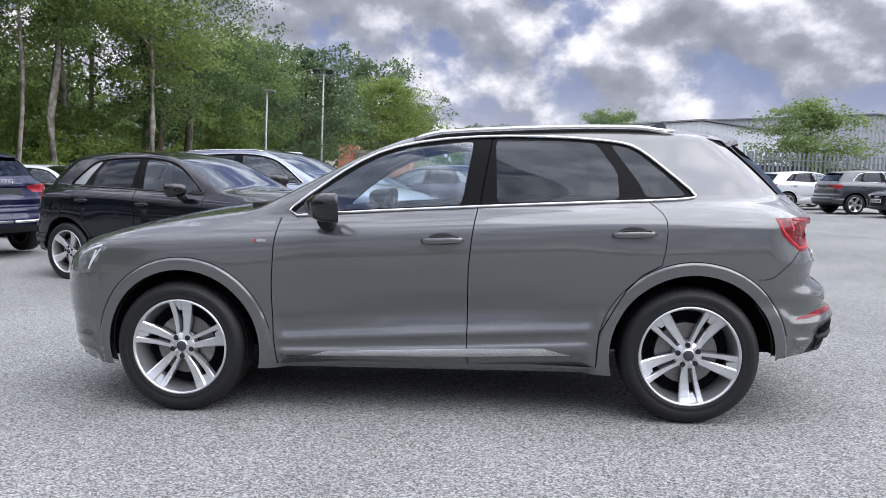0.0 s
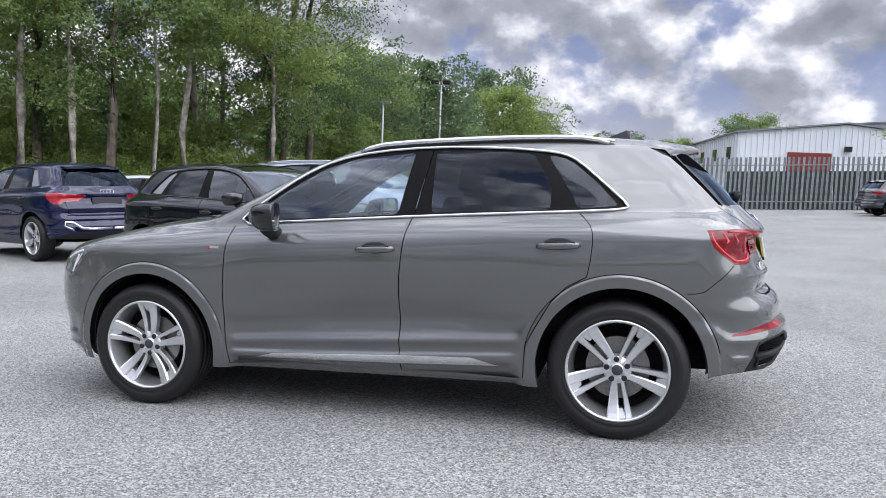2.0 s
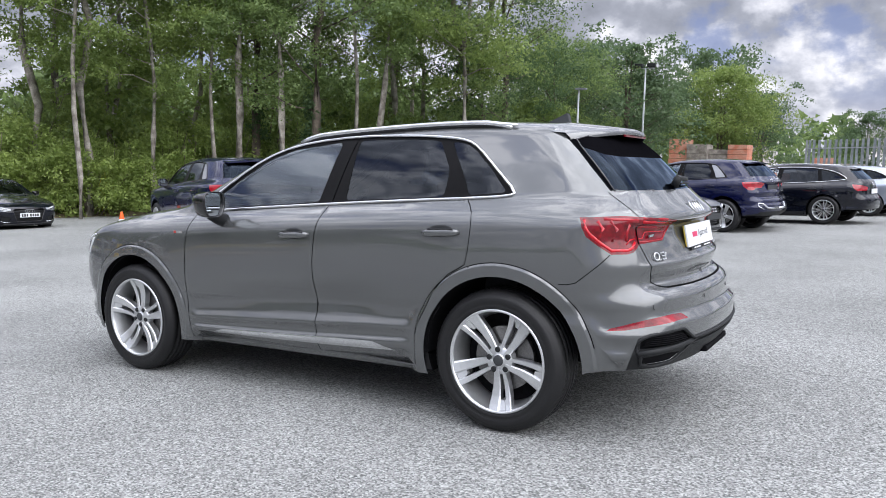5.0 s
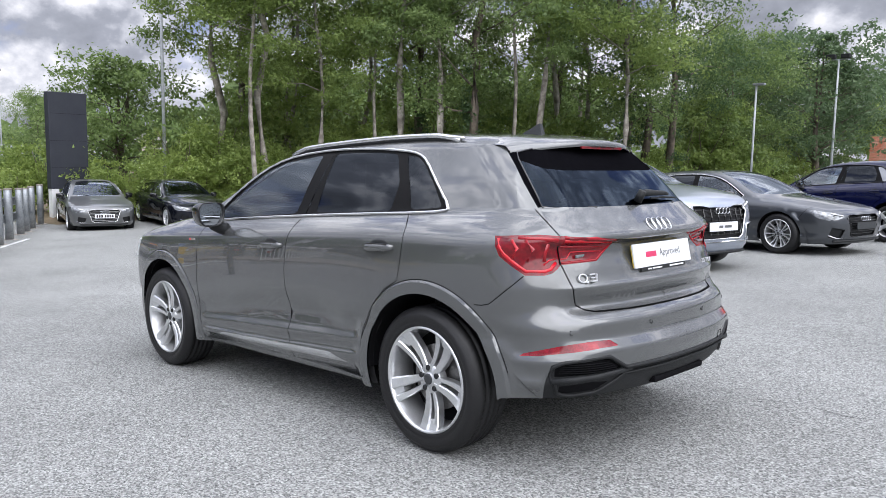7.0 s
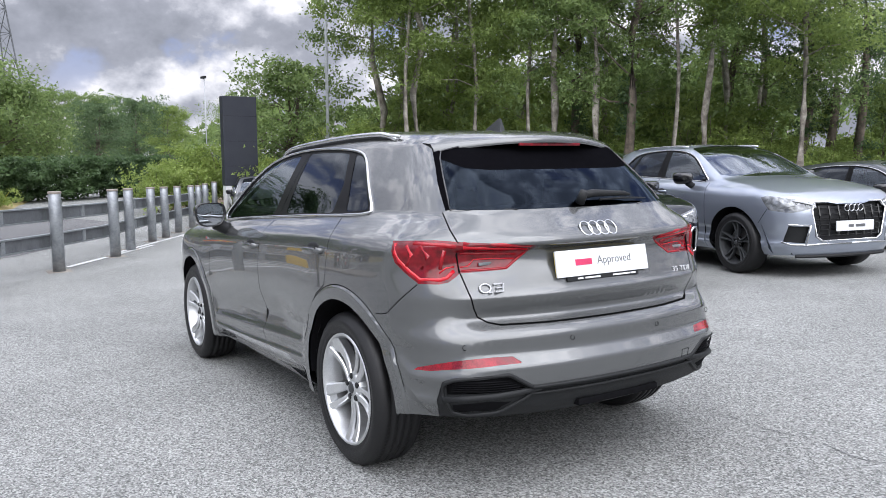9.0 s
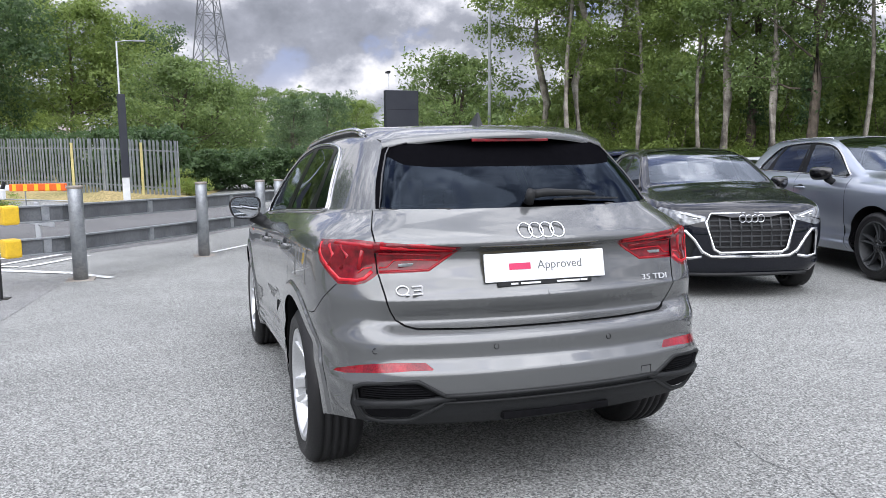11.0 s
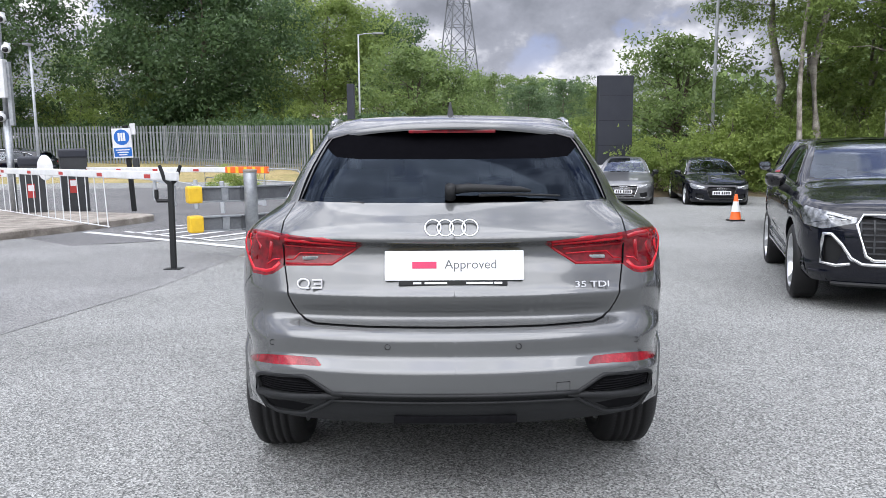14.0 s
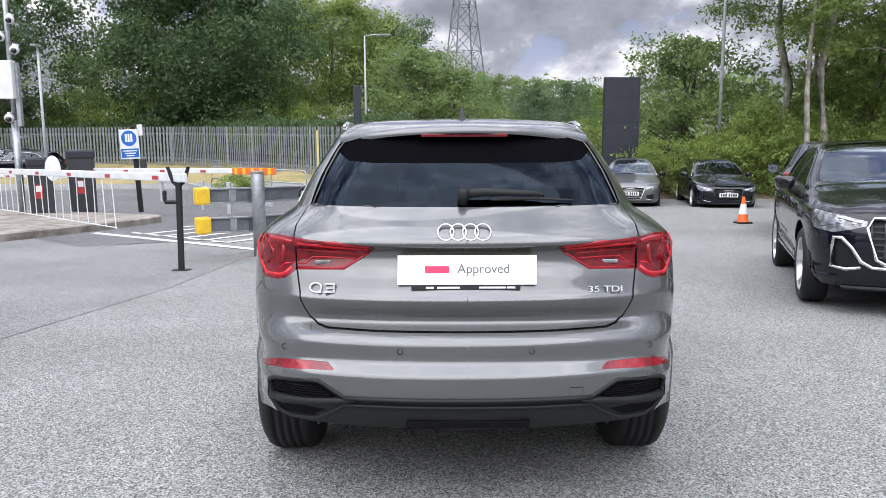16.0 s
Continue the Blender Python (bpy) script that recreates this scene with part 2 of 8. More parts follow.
GREY_PLASTIC = material("dark_grey_plastic", (0.040, 0.043, 0.046), 0.5, fine=0.2, fine_scale=300, bump=0.1, bump_scale=500)
UNDER = material("underbody", (0.006, 0.006, 0.007), 0.9, fine=0.3, fine_scale=60, spec=0.1)
CABIN = material("cabin_trim", (0.020, 0.020, 0.022), 0.7, fine=0.2, fine_scale=90, bump=0.1, bump_scale=300)
SEAT_CLOTH = material("dark_seat_cloth", (0.030, 0.031, 0.034), 0.9, fine=0.3, fine_scale=250, bump=0.2, bump_scale=500)
CHROME = material("chrome", (0.58, 0.59, 0.61), 0.13, 1.0, fine=0.05, fine_scale=60)
BADGE = material("bright_badge_chrome", (0.74, 0.75, 0.77), 0.22, 0.35, 0.5, fine=0.05, fine_scale=60)
MIRROR = material("mirror_glass", (0.34, 0.36, 0.38), 0.04, 1.0, fine=0.03, fine_scale=20)
# for the black screen side trim and the painted spoiler reflection
SCREEN_TRIM_REFLECTION = material("satin_black_trim_and_reflection", (0.004, 0.004, 0.005), 0.6, spec=0.0, fine=0.1, fine_scale=40)
PILLAR = material("satin_black_pillar_film", (0.007, 0.007, 0.0075), 0.30, fine=0.1, fine_scale=40, spec=0.08)
SATIN = material("satin_aluminium", (0.74, 0.75, 0.76), 0.24, 1.0, fine=0.06, fine_scale=120)
ALLOY = material("diamond_cut_alloy", (0.70, 0.71, 0.72), 0.30, 0.85, 0.3, fine=0.06, fine_scale=150)
ALLOY_DARK = material("alloy_inner_grey", (0.33, 0.34, 0.35), 0.4, 0.7, fine=0.1, fine_scale=120)
RUBBER = material("tyre_rubber", (0.011, 0.011, 0.0118), 0.48, second=(0.016, 0.0158, 0.016), scale=9, fine=0.25, fine_scale=200, bump=0.15, bump_scale=260, spec=0.4)
STEEL_DARK = material("brake_steel", (0.22, 0.215, 0.21), 0.45, 0.9, fine=0.2, fine_scale=120)
LAMP_RED = material("red_lamp_lens", (0.190, 0.002, 0.008), 0.12, 0, 0.25, (0.050, 0.001, 0.003), 26, 0.8, fine=0.1, fine_scale=60)
LAMP_BRIGHT = material("bright_red_lamp_strip", (0.50, 0.006, 0.016), 0.16, 0, 0.2, fine=0.1, fine_scale=60)
LAMP_MID = material("mid_red_lamp_strip", (0.30, 0.004, 0.011), 0.16, 0, 0.2, fine=0.1, fine_scale=60)
LAMP_PLAIN = material("plain_red_lamp", (0.36, 0.006, 0.016), 0.12, 0, 0.8, (0.20, 0.003, 0.008), 12, 0.8, fine=0.2, fine_scale=50)
REFLECTOR = material("red_reflector", (0.26, 0.006, 0.014), 0.14, 0, 0.3, (0.12, 0.004, 0.010), 14, 0.9, fine=0.35, fine_scale=160)
LAMP_CLEAR = material("clear_lamp_lens", (0.30, 0.315, 0.33), 0.10, 0.4, 1.0, (0.06, 0.064, 0.068), 18, 0.9, fine=0.15, fine_scale=80)
PLATE = material("white_number_plate", (0.80, 0.81, 0.83), 0.35, fine=0.03, fine_scale=50)
PLATE_YELLOW = material("yellow_plate_edge", (0.75, 0.58, 0.08), 0.4, fine=0.05, fine_scale=50)
INK = material("black_ink", (0.012, 0.012, 0.013), 0.5, fine=0.1, fine_scale=50)
PINK_INK = material("crimson_ink", (0.62, 0.045, 0.13), 0.5, fine=0.05, fine_scale=50)
GREY_INK = material("grey_ink", (0.12, 0.125, 0.13), 0.5, fine=0.05, fine_scale=50)
WHITE_INK = material("white_ink", (0.75, 0.76, 0.77), 0.5, fine=0.05, fine_scale=50)
GLASS_LIGHT = glazing("lightly_tinted_glass", (0.84, 0.93, 0.95), 0.05)
GLASS_DARK = glazing("privacy_glass", (0.050, 0.056, 0.068), 0.004, 1.42)
GLASS_REAR = glazing("rear_privacy_glass", (0.042, 0.050, 0.064), 0.0, 1.29, (0.60, 0.76, 1.0))
GLASS_SCREEN = glazing("windscreen_glass", (0.66, 0.74, 0.77), 0.10)
GALV = material("galvanised_steel", (0.42, 0.44, 0.46), 0.45, 0.75, second=(0.30, 0.32, 0.34), scale=12, amount=0.9, fine=0.12, fine_scale=60)
POLE_STEEL = material("weathered_pole_zinc", (0.46, 0.48, 0.50), 0.55, 0.15, second=(0.36, 0.38, 0.40), scale=3, amount=0.9, fine=0.1, fine_scale=40)
PALE_STEEL = material("weathered_pale_steel", (0.235, 0.262, 0.28), 0.6, 0.25, second=(0.145, 0.16, 0.165), scale=4, amount=0.9, fine=0.1, fine_scale=30, spread=0.12)
BEAM = material("weathered_grey_beam", (0.17, 0.18, 0.19), 0.55, 0.3, second=(0.115, 0.12, 0.13), scale=4, amount=0.9, fine=0.15, fine_scale=40)
GALV_DULL = material("weathered_galvanised_steel", (0.30, 0.315, 0.33), 0.6, 0.35, second=(0.20, 0.21, 0.22), scale=5, amount=0.9, fine=0.15, fine_scale=40)
ANTHRACITE = material("anthracite_panel", (0.022, 0.025, 0.035), 0.5, second=(0.030, 0.033, 0.042), scale=1.5, amount=0.8, fine=0.08, fine_scale=60)
WHITE_METAL = material("white_painted_metal", (0.72, 0.73, 0.74), 0.4, second=(0.58, 0.59, 0.58), scale=4, amount=0.7, fine=0.05, fine_scale=50)
YELLOW = material("yellow_plastic", (0.80, 0.52, 0.03), 0.5, second=(0.62, 0.38, 0.03), scale=9, amount=0.7, fine=0.08, fine_scale=70)
YELLOW_PALE = material("faded_yellow_paint", (0.60, 0.54, 0.24), 0.6, second=(0.46, 0.40, 0.18), scale=5, amount=0.8, fine=0.1, fine_scale=40)
ORANGE = material("orange_plastic", (0.82, 0.14, 0.02), 0.5, second=(0.62, 0.10, 0.02), scale=12, amount=0.6, fine=0.08, fine_scale=70)
RED = material("red_paint", (0.40, 0.045, 0.04), 0.5, second=(0.42, 0.04, 0.035), scale=6, amount=0.6, fine=0.08, fine_scale=60)
SHEET_GREEN = material("green_screen_sheet", (0.055, 0.075, 0.062), 0.8, second=(0.085, 0.10, 0.085), scale=1.5, amount=0.8, fine=0.15, fine_scale=30)
MAROON = material("maroon_door_paint", (0.20, 0.03, 0.03), 0.55, second=(0.16, 0.025, 0.025), scale=2, amount=0.7, fine=0.08, fine_scale=40)
SIGN_BLUE = material("blue_sign", (0.02, 0.14, 0.50), 0.45, fine=0.05, fine_scale=50)
ROAD_WHITE = material("road_marking", (0.70, 0.71, 0.70), 0.8, second=(0.40, 0.41, 0.41), scale=7, amount=0.9, fine=0.2, fine_scale=60)
CONCRETE = material("weathered_concrete", (0.34, 0.31, 0.27), 0.9, second=(0.16, 0.14, 0.12), scale=3, amount=1.0, fine=0.25, fine_scale=50, bump=0.3, bump_scale=40)
BARK = material("brown_bark", (0.16, 0.13, 0.10), 0.9, second=(0.075, 0.062, 0.05), scale=5, amount=1.0, fine=0.3, fine_scale=40, bump=0.6, bump_scale=14)
BARK_PALE = material("pale_bark", (0.40, 0.37, 0.32), 0.9, second=(0.15, 0.13, 0.11), scale=4, amount=1.0, fine=0.25, fine_scale=30, bump=0.5, bump_scale=14)
EARTH = material("dry_earth", (0.20, 0.145, 0.10), 0.95, second=(0.115, 0.10, 0.055), scale=1.2, amount=1.0, fine=0.3, fine_scale=30, bump=0.6, bump_scale=12)
GRASS = material("dry_grass", (0.33, 0.26, 0.12), 0.95, second=(0.20, 0.18, 0.07), scale=0.5, amount=1.0, fine=0.35, fine_scale=12, bump=0.7, bump_scale=8)
CLADDING = material("white_cladding", (0.66, 0.69, 0.72), 0.5, second=(0.56, 0.59, 0.62), scale=0.4, amount=0.8, fine=0.04, fine_scale=20)
CLADDING_GREY = material("grey_cladding", (0.36, 0.38, 0.41), 0.5, second=(0.30, 0.31, 0.34), scale=0.4, amount=0.8, fine=0.05, fine_scale=20)
ROOF_GREY = material("grey_roof_sheet", (0.20, 0.21, 0.23), 0.6, second=(0.14, 0.15, 0.16), scale=0.5, amount=0.8, fine=0.1, fine_scale=20)
BRICK_RED = material("terracotta_stack", (0.42, 0.13, 0.07), 0.9, second=(0.50, 0.30, 0.22), scale=2, amount=0.9, fine=0.25, fine_scale=20)
LEAF_MID = foliage("leaf_mid_green", (0.096, 0.152, 0.052), (0.275, 0.370, 0.125))
LEAF_DARK = foliage("leaf_dark_green", (0.045, 0.086, 0.036), (0.128, 0.203, 0.080))
LEAF_LIGHT = foliage("leaf_light_green", (0.124, 0.186, 0.050), (0.325, 0.415, 0.118))
LEAF_FRESH = foliage("leaf_fresh_green", (0.160, 0.232, 0.054), (0.39, 0.48, 0.130), 0.5)
LEAF_GREY = foliage("leaf_grey_green", (0.062, 0.110, 0.050), (0.170, 0.245, 0.115))
LEAF_YELLOW = foliage("leaf_yellow", (0.16, 0.15, 0.02), (0.45, 0.40, 0.05))
# ---- building helpers ----
def mesh_of(name, verts, faces, mat, smooth=False, normals=None):
    me = bpy.data.meshes.new(name)
    me.from_pydata([tuple(map(float, v)) for v in verts], [], [tuple(map(int, f)) for f in faces])
    me.materials.append(mat)
    if smooth or normals is not None:
        me.polygons.foreach_set("use_smooth", [True] * len(me.polygons))
    me.update()
    if normals is not None:
        me.normals_split_custom_set_from_vertices([tuple(map(float, n)) for n in normals])
    return me


def part(name, data, mat=None, parent=None, label="", smooth=False):
    """Links a bmesh, a (verts, faces) pair or a mesh as one object under a thing or a part."""
    if isinstance(data, bmesh.types.BMesh):
        me = bpy.data.meshes.new(name)
        bmesh.ops.recalc_face_normals(data, faces=data.faces)
        if smooth:
            for f in data.faces:
                f.smooth = True
        data.to_mesh(me)
        data.free()
        me.materials.append(mat)
    elif isinstance(data, tuple):
        me = mesh_of(name, data[0], data[1], mat, smooth)
    else:
        me = data
    ob = new(name, me)
    if parent:
        ob.parent = parent
    if label:
        tagged(ob, label=label)
    return ob


def thing(name, label, category, group="", kind="", m=None):
    ob = new(name)
    ob.empty_display_size = 0.1
    tagged(ob, label, category, group, kind)
    if m is not None:
        ob.matrix_world = m
    return ob


def box(bm, size, at, bevel=0.0, m=None):
    """Adds a box (bevelled) of that size, centred at that place."""
    r = bmesh.ops.create_cube(bm, size=1.0, matrix=(m or Matrix()) @ Matrix.Translation(at) @ Matrix.Diagonal((*size, 1)))
    if bevel:
        es = {e for v in r["verts"] for e in v.link_edges}
        bmesh.ops.bevel(bm, geom=list(es), offset=bevel, segments=2, affect="EDGES", profile=0.6)
    return bm


def rod(bm, a, b, r1, r2=None, seg=10, caps=True):
    a, b = Vector(a), Vector(b)
    m = Matrix.Translation((a + b) / 2) @ (b - a).to_track_quat("Z", "Y").to_matrix().to_4x4()
    bmesh.ops.create_cone(bm, cap_ends=caps, segments=seg, radius1=r1, radius2=r1 if r2 is None else r2, depth=(b - a).length, matrix=m)
    return bm


def tube(points, radius, seg=8, closed=False, squash=1.0, cap=True):
    """A bent tube along points; radius may be a list. Returns verts, faces."""
    p = [Vector(q) for q in points]
    n = len(p)
    rad = radius if isinstance(radius, (list, tuple)) else [radius] * n
    verts, faces = [], []
    up = Vector((0, 0, 1))
    for i in range(n):
        d = (p[(i + 1) % n] - p[i - 1]) if closed else (p[min(i + 1, n - 1)] - p[max(i - 1, 0)])
        d.normalize()
        s = d.cross(up)
        if s.length < 1e-3:
            s = d.cross(Vector((1, 0, 0)))
        s.normalize()
        u = s.cross(d)
        for k in range(seg):
            t = 2 * math.pi * k / seg
            verts.append(p[i] + s * (math.cos(t) * rad[i] * squash) + u * (math.sin(t) * rad[i]))
    for i in range(n if closed else n - 1):
        j = (i + 1) % n
        for k in range(seg):
            k2 = (k + 1) % seg
            faces.append((i * seg + k, i * seg + k2, j * seg + k2, j * seg + k))
    if cap and not closed:
        faces.append(tuple(range(seg))[::-1])
        faces.append(tuple((n - 1) * seg + k for k in range(seg)))
    return verts, faces


def lathe(profile, seg=48, axis="y"):
    """Turns (radius, height) pairs about the y or z axis. Returns verts, faces."""
    verts, faces = [], []
    for i in range(seg):
        t = 2 * math.pi * i / seg
        for r, h in profile:
            verts.append((r * math.cos(t), h, r * math.sin(t)) if axis == "y" else (r * math.cos(t), r * math.sin(t), h))
    n = len(profile)
    for i in range(seg):
        j = (i + 1) % seg
        for k in range(n - 1):
            q = (i * n + k, i * n + k + 1, j * n + k + 1, j * n + k)
            faces.append(q if axis == "y" else q[::-1])
    return verts, faces


def join(*pairs):
    verts, faces = [], []
    for v, f in pairs:
        k = len(verts)
        verts += list(v)
        faces += [tuple(i + k for i in q) for q in f]
    return verts, faces


def prism(outline, thick, place):
    """Extrudes a flat outline (u, v) by thick along w; place(u, v, w) gives the point."""
    n = len(outline)
    verts = [place(u, v, 0) for u, v in outline] + [place(u, v, thick) for u, v in outline]
    faces = [tuple(range(n))[::-1], tuple(range(n, 2 * n))] + [(i, (i + 1) % n, n + (i + 1) % n, n + i) for i in range(n)]
    return verts, faces


def lettering(text, size, mat, name, parent, m, thick=0.001, label=""):
    cu = bpy.data.curves.new(name, "FONT")
    cu.body, cu.size, cu.extrude, cu.align_x, cu.align_y = text, size, thick, "CENTER", "CENTER"
    tmp = bpy.data.objects.new(name, cu)
    scene.collection.objects.link(tmp)
    me = bpy.data.meshes.new_from_object(tmp.evaluated_get(bpy.context.evaluated_depsgraph_get()))
    bpy.data.objects.remove(tmp)
    me.materials.clear()
    me.materials.append(mat)
    ob = part(name, me, mat, parent, label)
    ob.matrix_basis = m
    return ob


# ---- car bodies: a smooth solid given by its side, top, front and rear profiles ----
def table(pairs, sigma=0.02):
    xs, ys = np.array(pairs, float).T
    lo, hi = xs[0] - 0.5, xs[-1] + 0.5
    g = np.linspace(lo, hi, 1600)
    # piecewise cubic through the pairs
    h, d = np.diff(xs), np.diff(ys) / np.diff(xs)
    s = np.zeros(len(xs))
    s[1:-1] = np.where(d[:-1] * d[1:] > 0, 2 * d[:-1] * d[1:] / (d[:-1] + d[1:] + 1e-12), 0)
    s[0], s[-1] = d[0], d[-1]
    k = np.clip(np.searchsorted(xs, g) - 1, 0, len(xs) - 2)
    u = np.clip((g - xs[k]) / h[k], 0, 1)
    v = ((1 + 2 * u) * (1 - u) ** 2 * ys[k] + u * (1 - u) ** 2 * h[k] * s[k] + u * u * (3 - 2 * u) * ys[k + 1] + u * u * (u - 1) * h[k] * s[k + 1])
    v += np.where(g < xs[0], (g - xs[0]) * s[0], 0) + np.where(g > xs[-1], (g - xs[-1]) * s[-1], 0)
    w = max(1, int(3 * sigma / (g[1] - g[0])))
    ker = np.exp(-0.5 * (np.arange(-w, w + 1) * (g[1] - g[0]) / sigma) ** 2)
    v2 = np.convolve(np.pad(v, w, mode="edge"), ker / ker.sum(), "valid")
    v2[:w], v2[-w:] = v[:w], v[-w:]
    return lambda q: np.interp(q, g, v2)


def step(a, b, q):
    t = np.clip((q - a) / (b - a), 0, 1)
    return t * t * (3 - 2 * t)


def smax(a, b, r):
    h = np.maximum(r - np.abs(a - b), 0) / r
    return np.maximum(a, b) + h * h * r * 0.25


FAN, LANE, ARC = 1.1, 0.2, math.pi / 2
A_SIDE, A_FRONT = LANE + ARC, LANE + ARC + 2 * FAN
A_END = A_FRONT + ARC + LANE


class Body:
    def __init__(s, side, top, rear, front, taper, taper_up, arches, crown=0.035, bow_rear=0.12, bow_front=0.11, rise=0.045, round_rear=0.16,
                 flare=0.013, belt=1.06, roof=1.5, arch_r=0.42, hub=0.352, scallop=0.0):
        s.side, s.top, s.rear, s.front = table(side, 0.008), table(top, 0.05), table(rear, 0.0045), table(front, 0.03)
        s.corner = table(rear, 0.035)
        s.taper, s.taper_up = table(taper, 0.06), table(taper_up, 0.06)
        s.arches, s.crown, s.bow_rear, s.bow_front, s.rise, s.round_rear = arches, crown, bow_rear, bow_front, rise, round_rear
        s.flat = table([(0.05, 0.800), (0.20, 0.858), (0.32, 0.884), (0.45, 0.893), (0.60, 0.902), (0.80, 0.912)], 0.05)
        s.flare, s.belt, s.roof, s.arch_r, s.hub, s.scallop = flare, belt, roof, arch_r, hub, scallop

    def half_width(s, x, z):
        lift = s.rise * step(0.26, 0.40, z) * (1 - step(s.belt + 0.12, s.roof - 0.05, z))
        zz = z - lift * np.clip(x - 0.2, -1.6, 1.4)
        up = step(s.belt - 0.06, s.belt + 0.12, z)
        w = s.side(zz) + (1 - up) * s.taper(x) + up * s.taper_up(x)
        if s.scallop:
            w = w - s.scallop * np.exp(-((zz - 0.585) / np.where(zz < 0.585, 0.062, 0.085)) ** 2) * step(-0.85, 0.0, x) * (1 - step(0.45, 0.80, x))
        for c in s.arches:
            rad = np.hypot(x - c, z - s.hub)
            if s.scallop:
                k = (1 - step(s.arch_r + 0.07, s.arch_r + 0.15, rad)) * (1 - step(0.54, 0.66, z))
                w = w * (1 - k) + (s.flat(z) + s.taper(x)) * k
            w = w + s.flare * (1 - step(s.arch_r + 0.054, s.arch_r + 0.063, rad)) + 0.010 * np.exp(-((rad - s.arch_r) / 0.22) ** 2) * (z > 0.2)
        return w

    def field(s, x, y, z):
        ay = np.abs(y)
        q = ay / 0.7
        f_side = ay - s.half_width(x, z)
        slope = (s.top(x + 0.01) - s.top(x - 0.01)) / 0.02
        f_top = (z - s.top(x) + s.crown * q ** 2) / np.sqrt(1 + slope ** 2)
        k = step(0.60, 0.74, ay)
        tail = s.rear(z) * (1 - k) + s.corner(z) * k
        rs = (s.rear(z + 0.01) - s.rear(z - 0.01)) / 0.02 * (1 - k) + (s.corner(z + 0.01) - s.corner(z - 0.01)) / 0.02 * k
        f_rear = (x - tail + s.bow_rear * q ** 2.3) / np.sqrt(1 + np.minimum(rs ** 2, 4))
        f_front = s.front(z) + s.bow_front * q ** 2 - x
        f = smax(smax(f_side, f_rear, s.round_rear), f_front, 0.22)
        return smax(f, f_top, 0.07)

    def solve(s, o, d, reach=2.2):
        lo, hi = np.zeros(len(o)), np.full(len(o), reach)
        for _ in range(26):
            m = (lo + hi) / 2
            p = o + d * m[:, None]
            inside = s.field(*p.T) < 0
            lo, hi = np.where(inside, m, lo), np.where(inside, hi, m)
        return o + d * ((lo + hi) / 2)[:, None]

    def normal(s, p):
        e = 0.002
        g = np.stack([s.field(*(p + v).T) - s.field(*(p - v).T) for v in np.eye(3) * e], 1)
        return g / np.maximum(np.linalg.norm(g, axis=1, keepdims=True), 1e-9)

    def wall(s, az, inset=0.0):
        """Points of the near-upright skin from the unrolled perimeter and the height."""
        a, z = np.array(az, float).T
        o, d = np.zeros((len(a), 3)), np.zeros((len(a), 3))
        o[:, 2] = z
        r = a < LANE
        o[r, 0], o[r, 1], d[r, 0] = FAN, a[r], 1
        r = (a >= LANE) & (a < A_SIDE)
        t = a[r] - LANE
        o[r, 0], o[r, 1], d[r, 0], d[r, 1] = FAN, LANE, np.cos(t), np.sin(t)
        r = (a >= A_SIDE) & (a < A_FRONT)
        o[r, 0], o[r, 1], d[r, 1] = FAN - (a[r] - A_SIDE), LANE, 1
        r = (a >= A_FRONT) & (a < A_FRONT + ARC)
        t = a[r] - A_FRONT
        o[r, 0], o[r, 1], d[r, 0], d[r, 1] = -FAN, LANE, -np.sin(t), np.cos(t)
        r = a >= A_FRONT + ARC
        o[r, 0], o[r, 1], d[r, 0] = -FAN, np.maximum(A_END - a[r], 0), -1
        p = s.solve(o, d)
        return p - s.normal(p) * inset if inset else p

    def unroll(s, p):
        x, y = p[0], abs(p[1])
        if x > FAN:
            return y if y < LANE else LANE + math.atan2(y - LANE, x - FAN)
        if x >= -FAN:
            return A_SIDE + FAN - x
        return A_END - y if y < LANE else A_FRONT + math.atan2(-(x + FAN), y - LANE)

    def by_side(s, pts):
        p = s.solve(np.array([(x, 0.0, z) for x, z in pts]), np.array([(0, 1.0, 0)] * len(pts)))
        return [(s.unroll(q), q[2]) for q in p]

    def by_rear(s, pts):
        p = s.solve(np.array([(0.3, abs(y), z) for y, z in pts]), np.array([(1.0, 0, 0)] * len(pts)), 2.6)
        return [(s.unroll(q) * (1 if y >= 0 else -1), q[2]) for q, (y, _) in zip(p, pts)]

    def by_front(s, pts):
        p = s.solve(np.array([(-0.3, abs(y), z) for y, z in pts]), np.array([(-1.0, 0, 0)] * len(pts)), 2.6)
        return [(s.unroll(q) if y >= 0 else 2 * A_END - s.unroll(q), q[2]) for q, (y, _) in zip(p, pts)]

    def over(s, xy, inset=0.0):
        o = np.array([(x, y, 0.5) for x, y in xy])
        p = s.solve(o, np.array([(0, 0, 1.0)] * len(o)), 1.6)
        return p - s.normal(p) * inset if inset else p


def dense(poly, h, closed=True):
    out = []
    n = len(poly)
    for i in range(n if closed else n - 1):
        a, b = np.array(poly[i]), np.array(poly[(i + 1) % n])
        k = max(1, int(np.linalg.norm(b - a) / h))
        out += [tuple(a + (b - a) * j / k) for j in range(k)]
    return out if closed else out + [tuple(poly[-1])]


def rounded(pts, it=2, closed=True):
    """Corner cutting."""
    for _ in range(it):
        q = []
        n = len(pts)
        rng = range(n) if closed else range(n - 1)
        if not closed:
            q.append(pts[0])
        for i in rng:
            a, b = np.array(pts[i]), np.array(pts[(i + 1) % n])
            q += [tuple(a * 0.75 + b * 0.25), tuple(a * 0.25 + b * 0.75)]
        if not closed:
            q.append(pts[-1])
        pts = q
    return pts


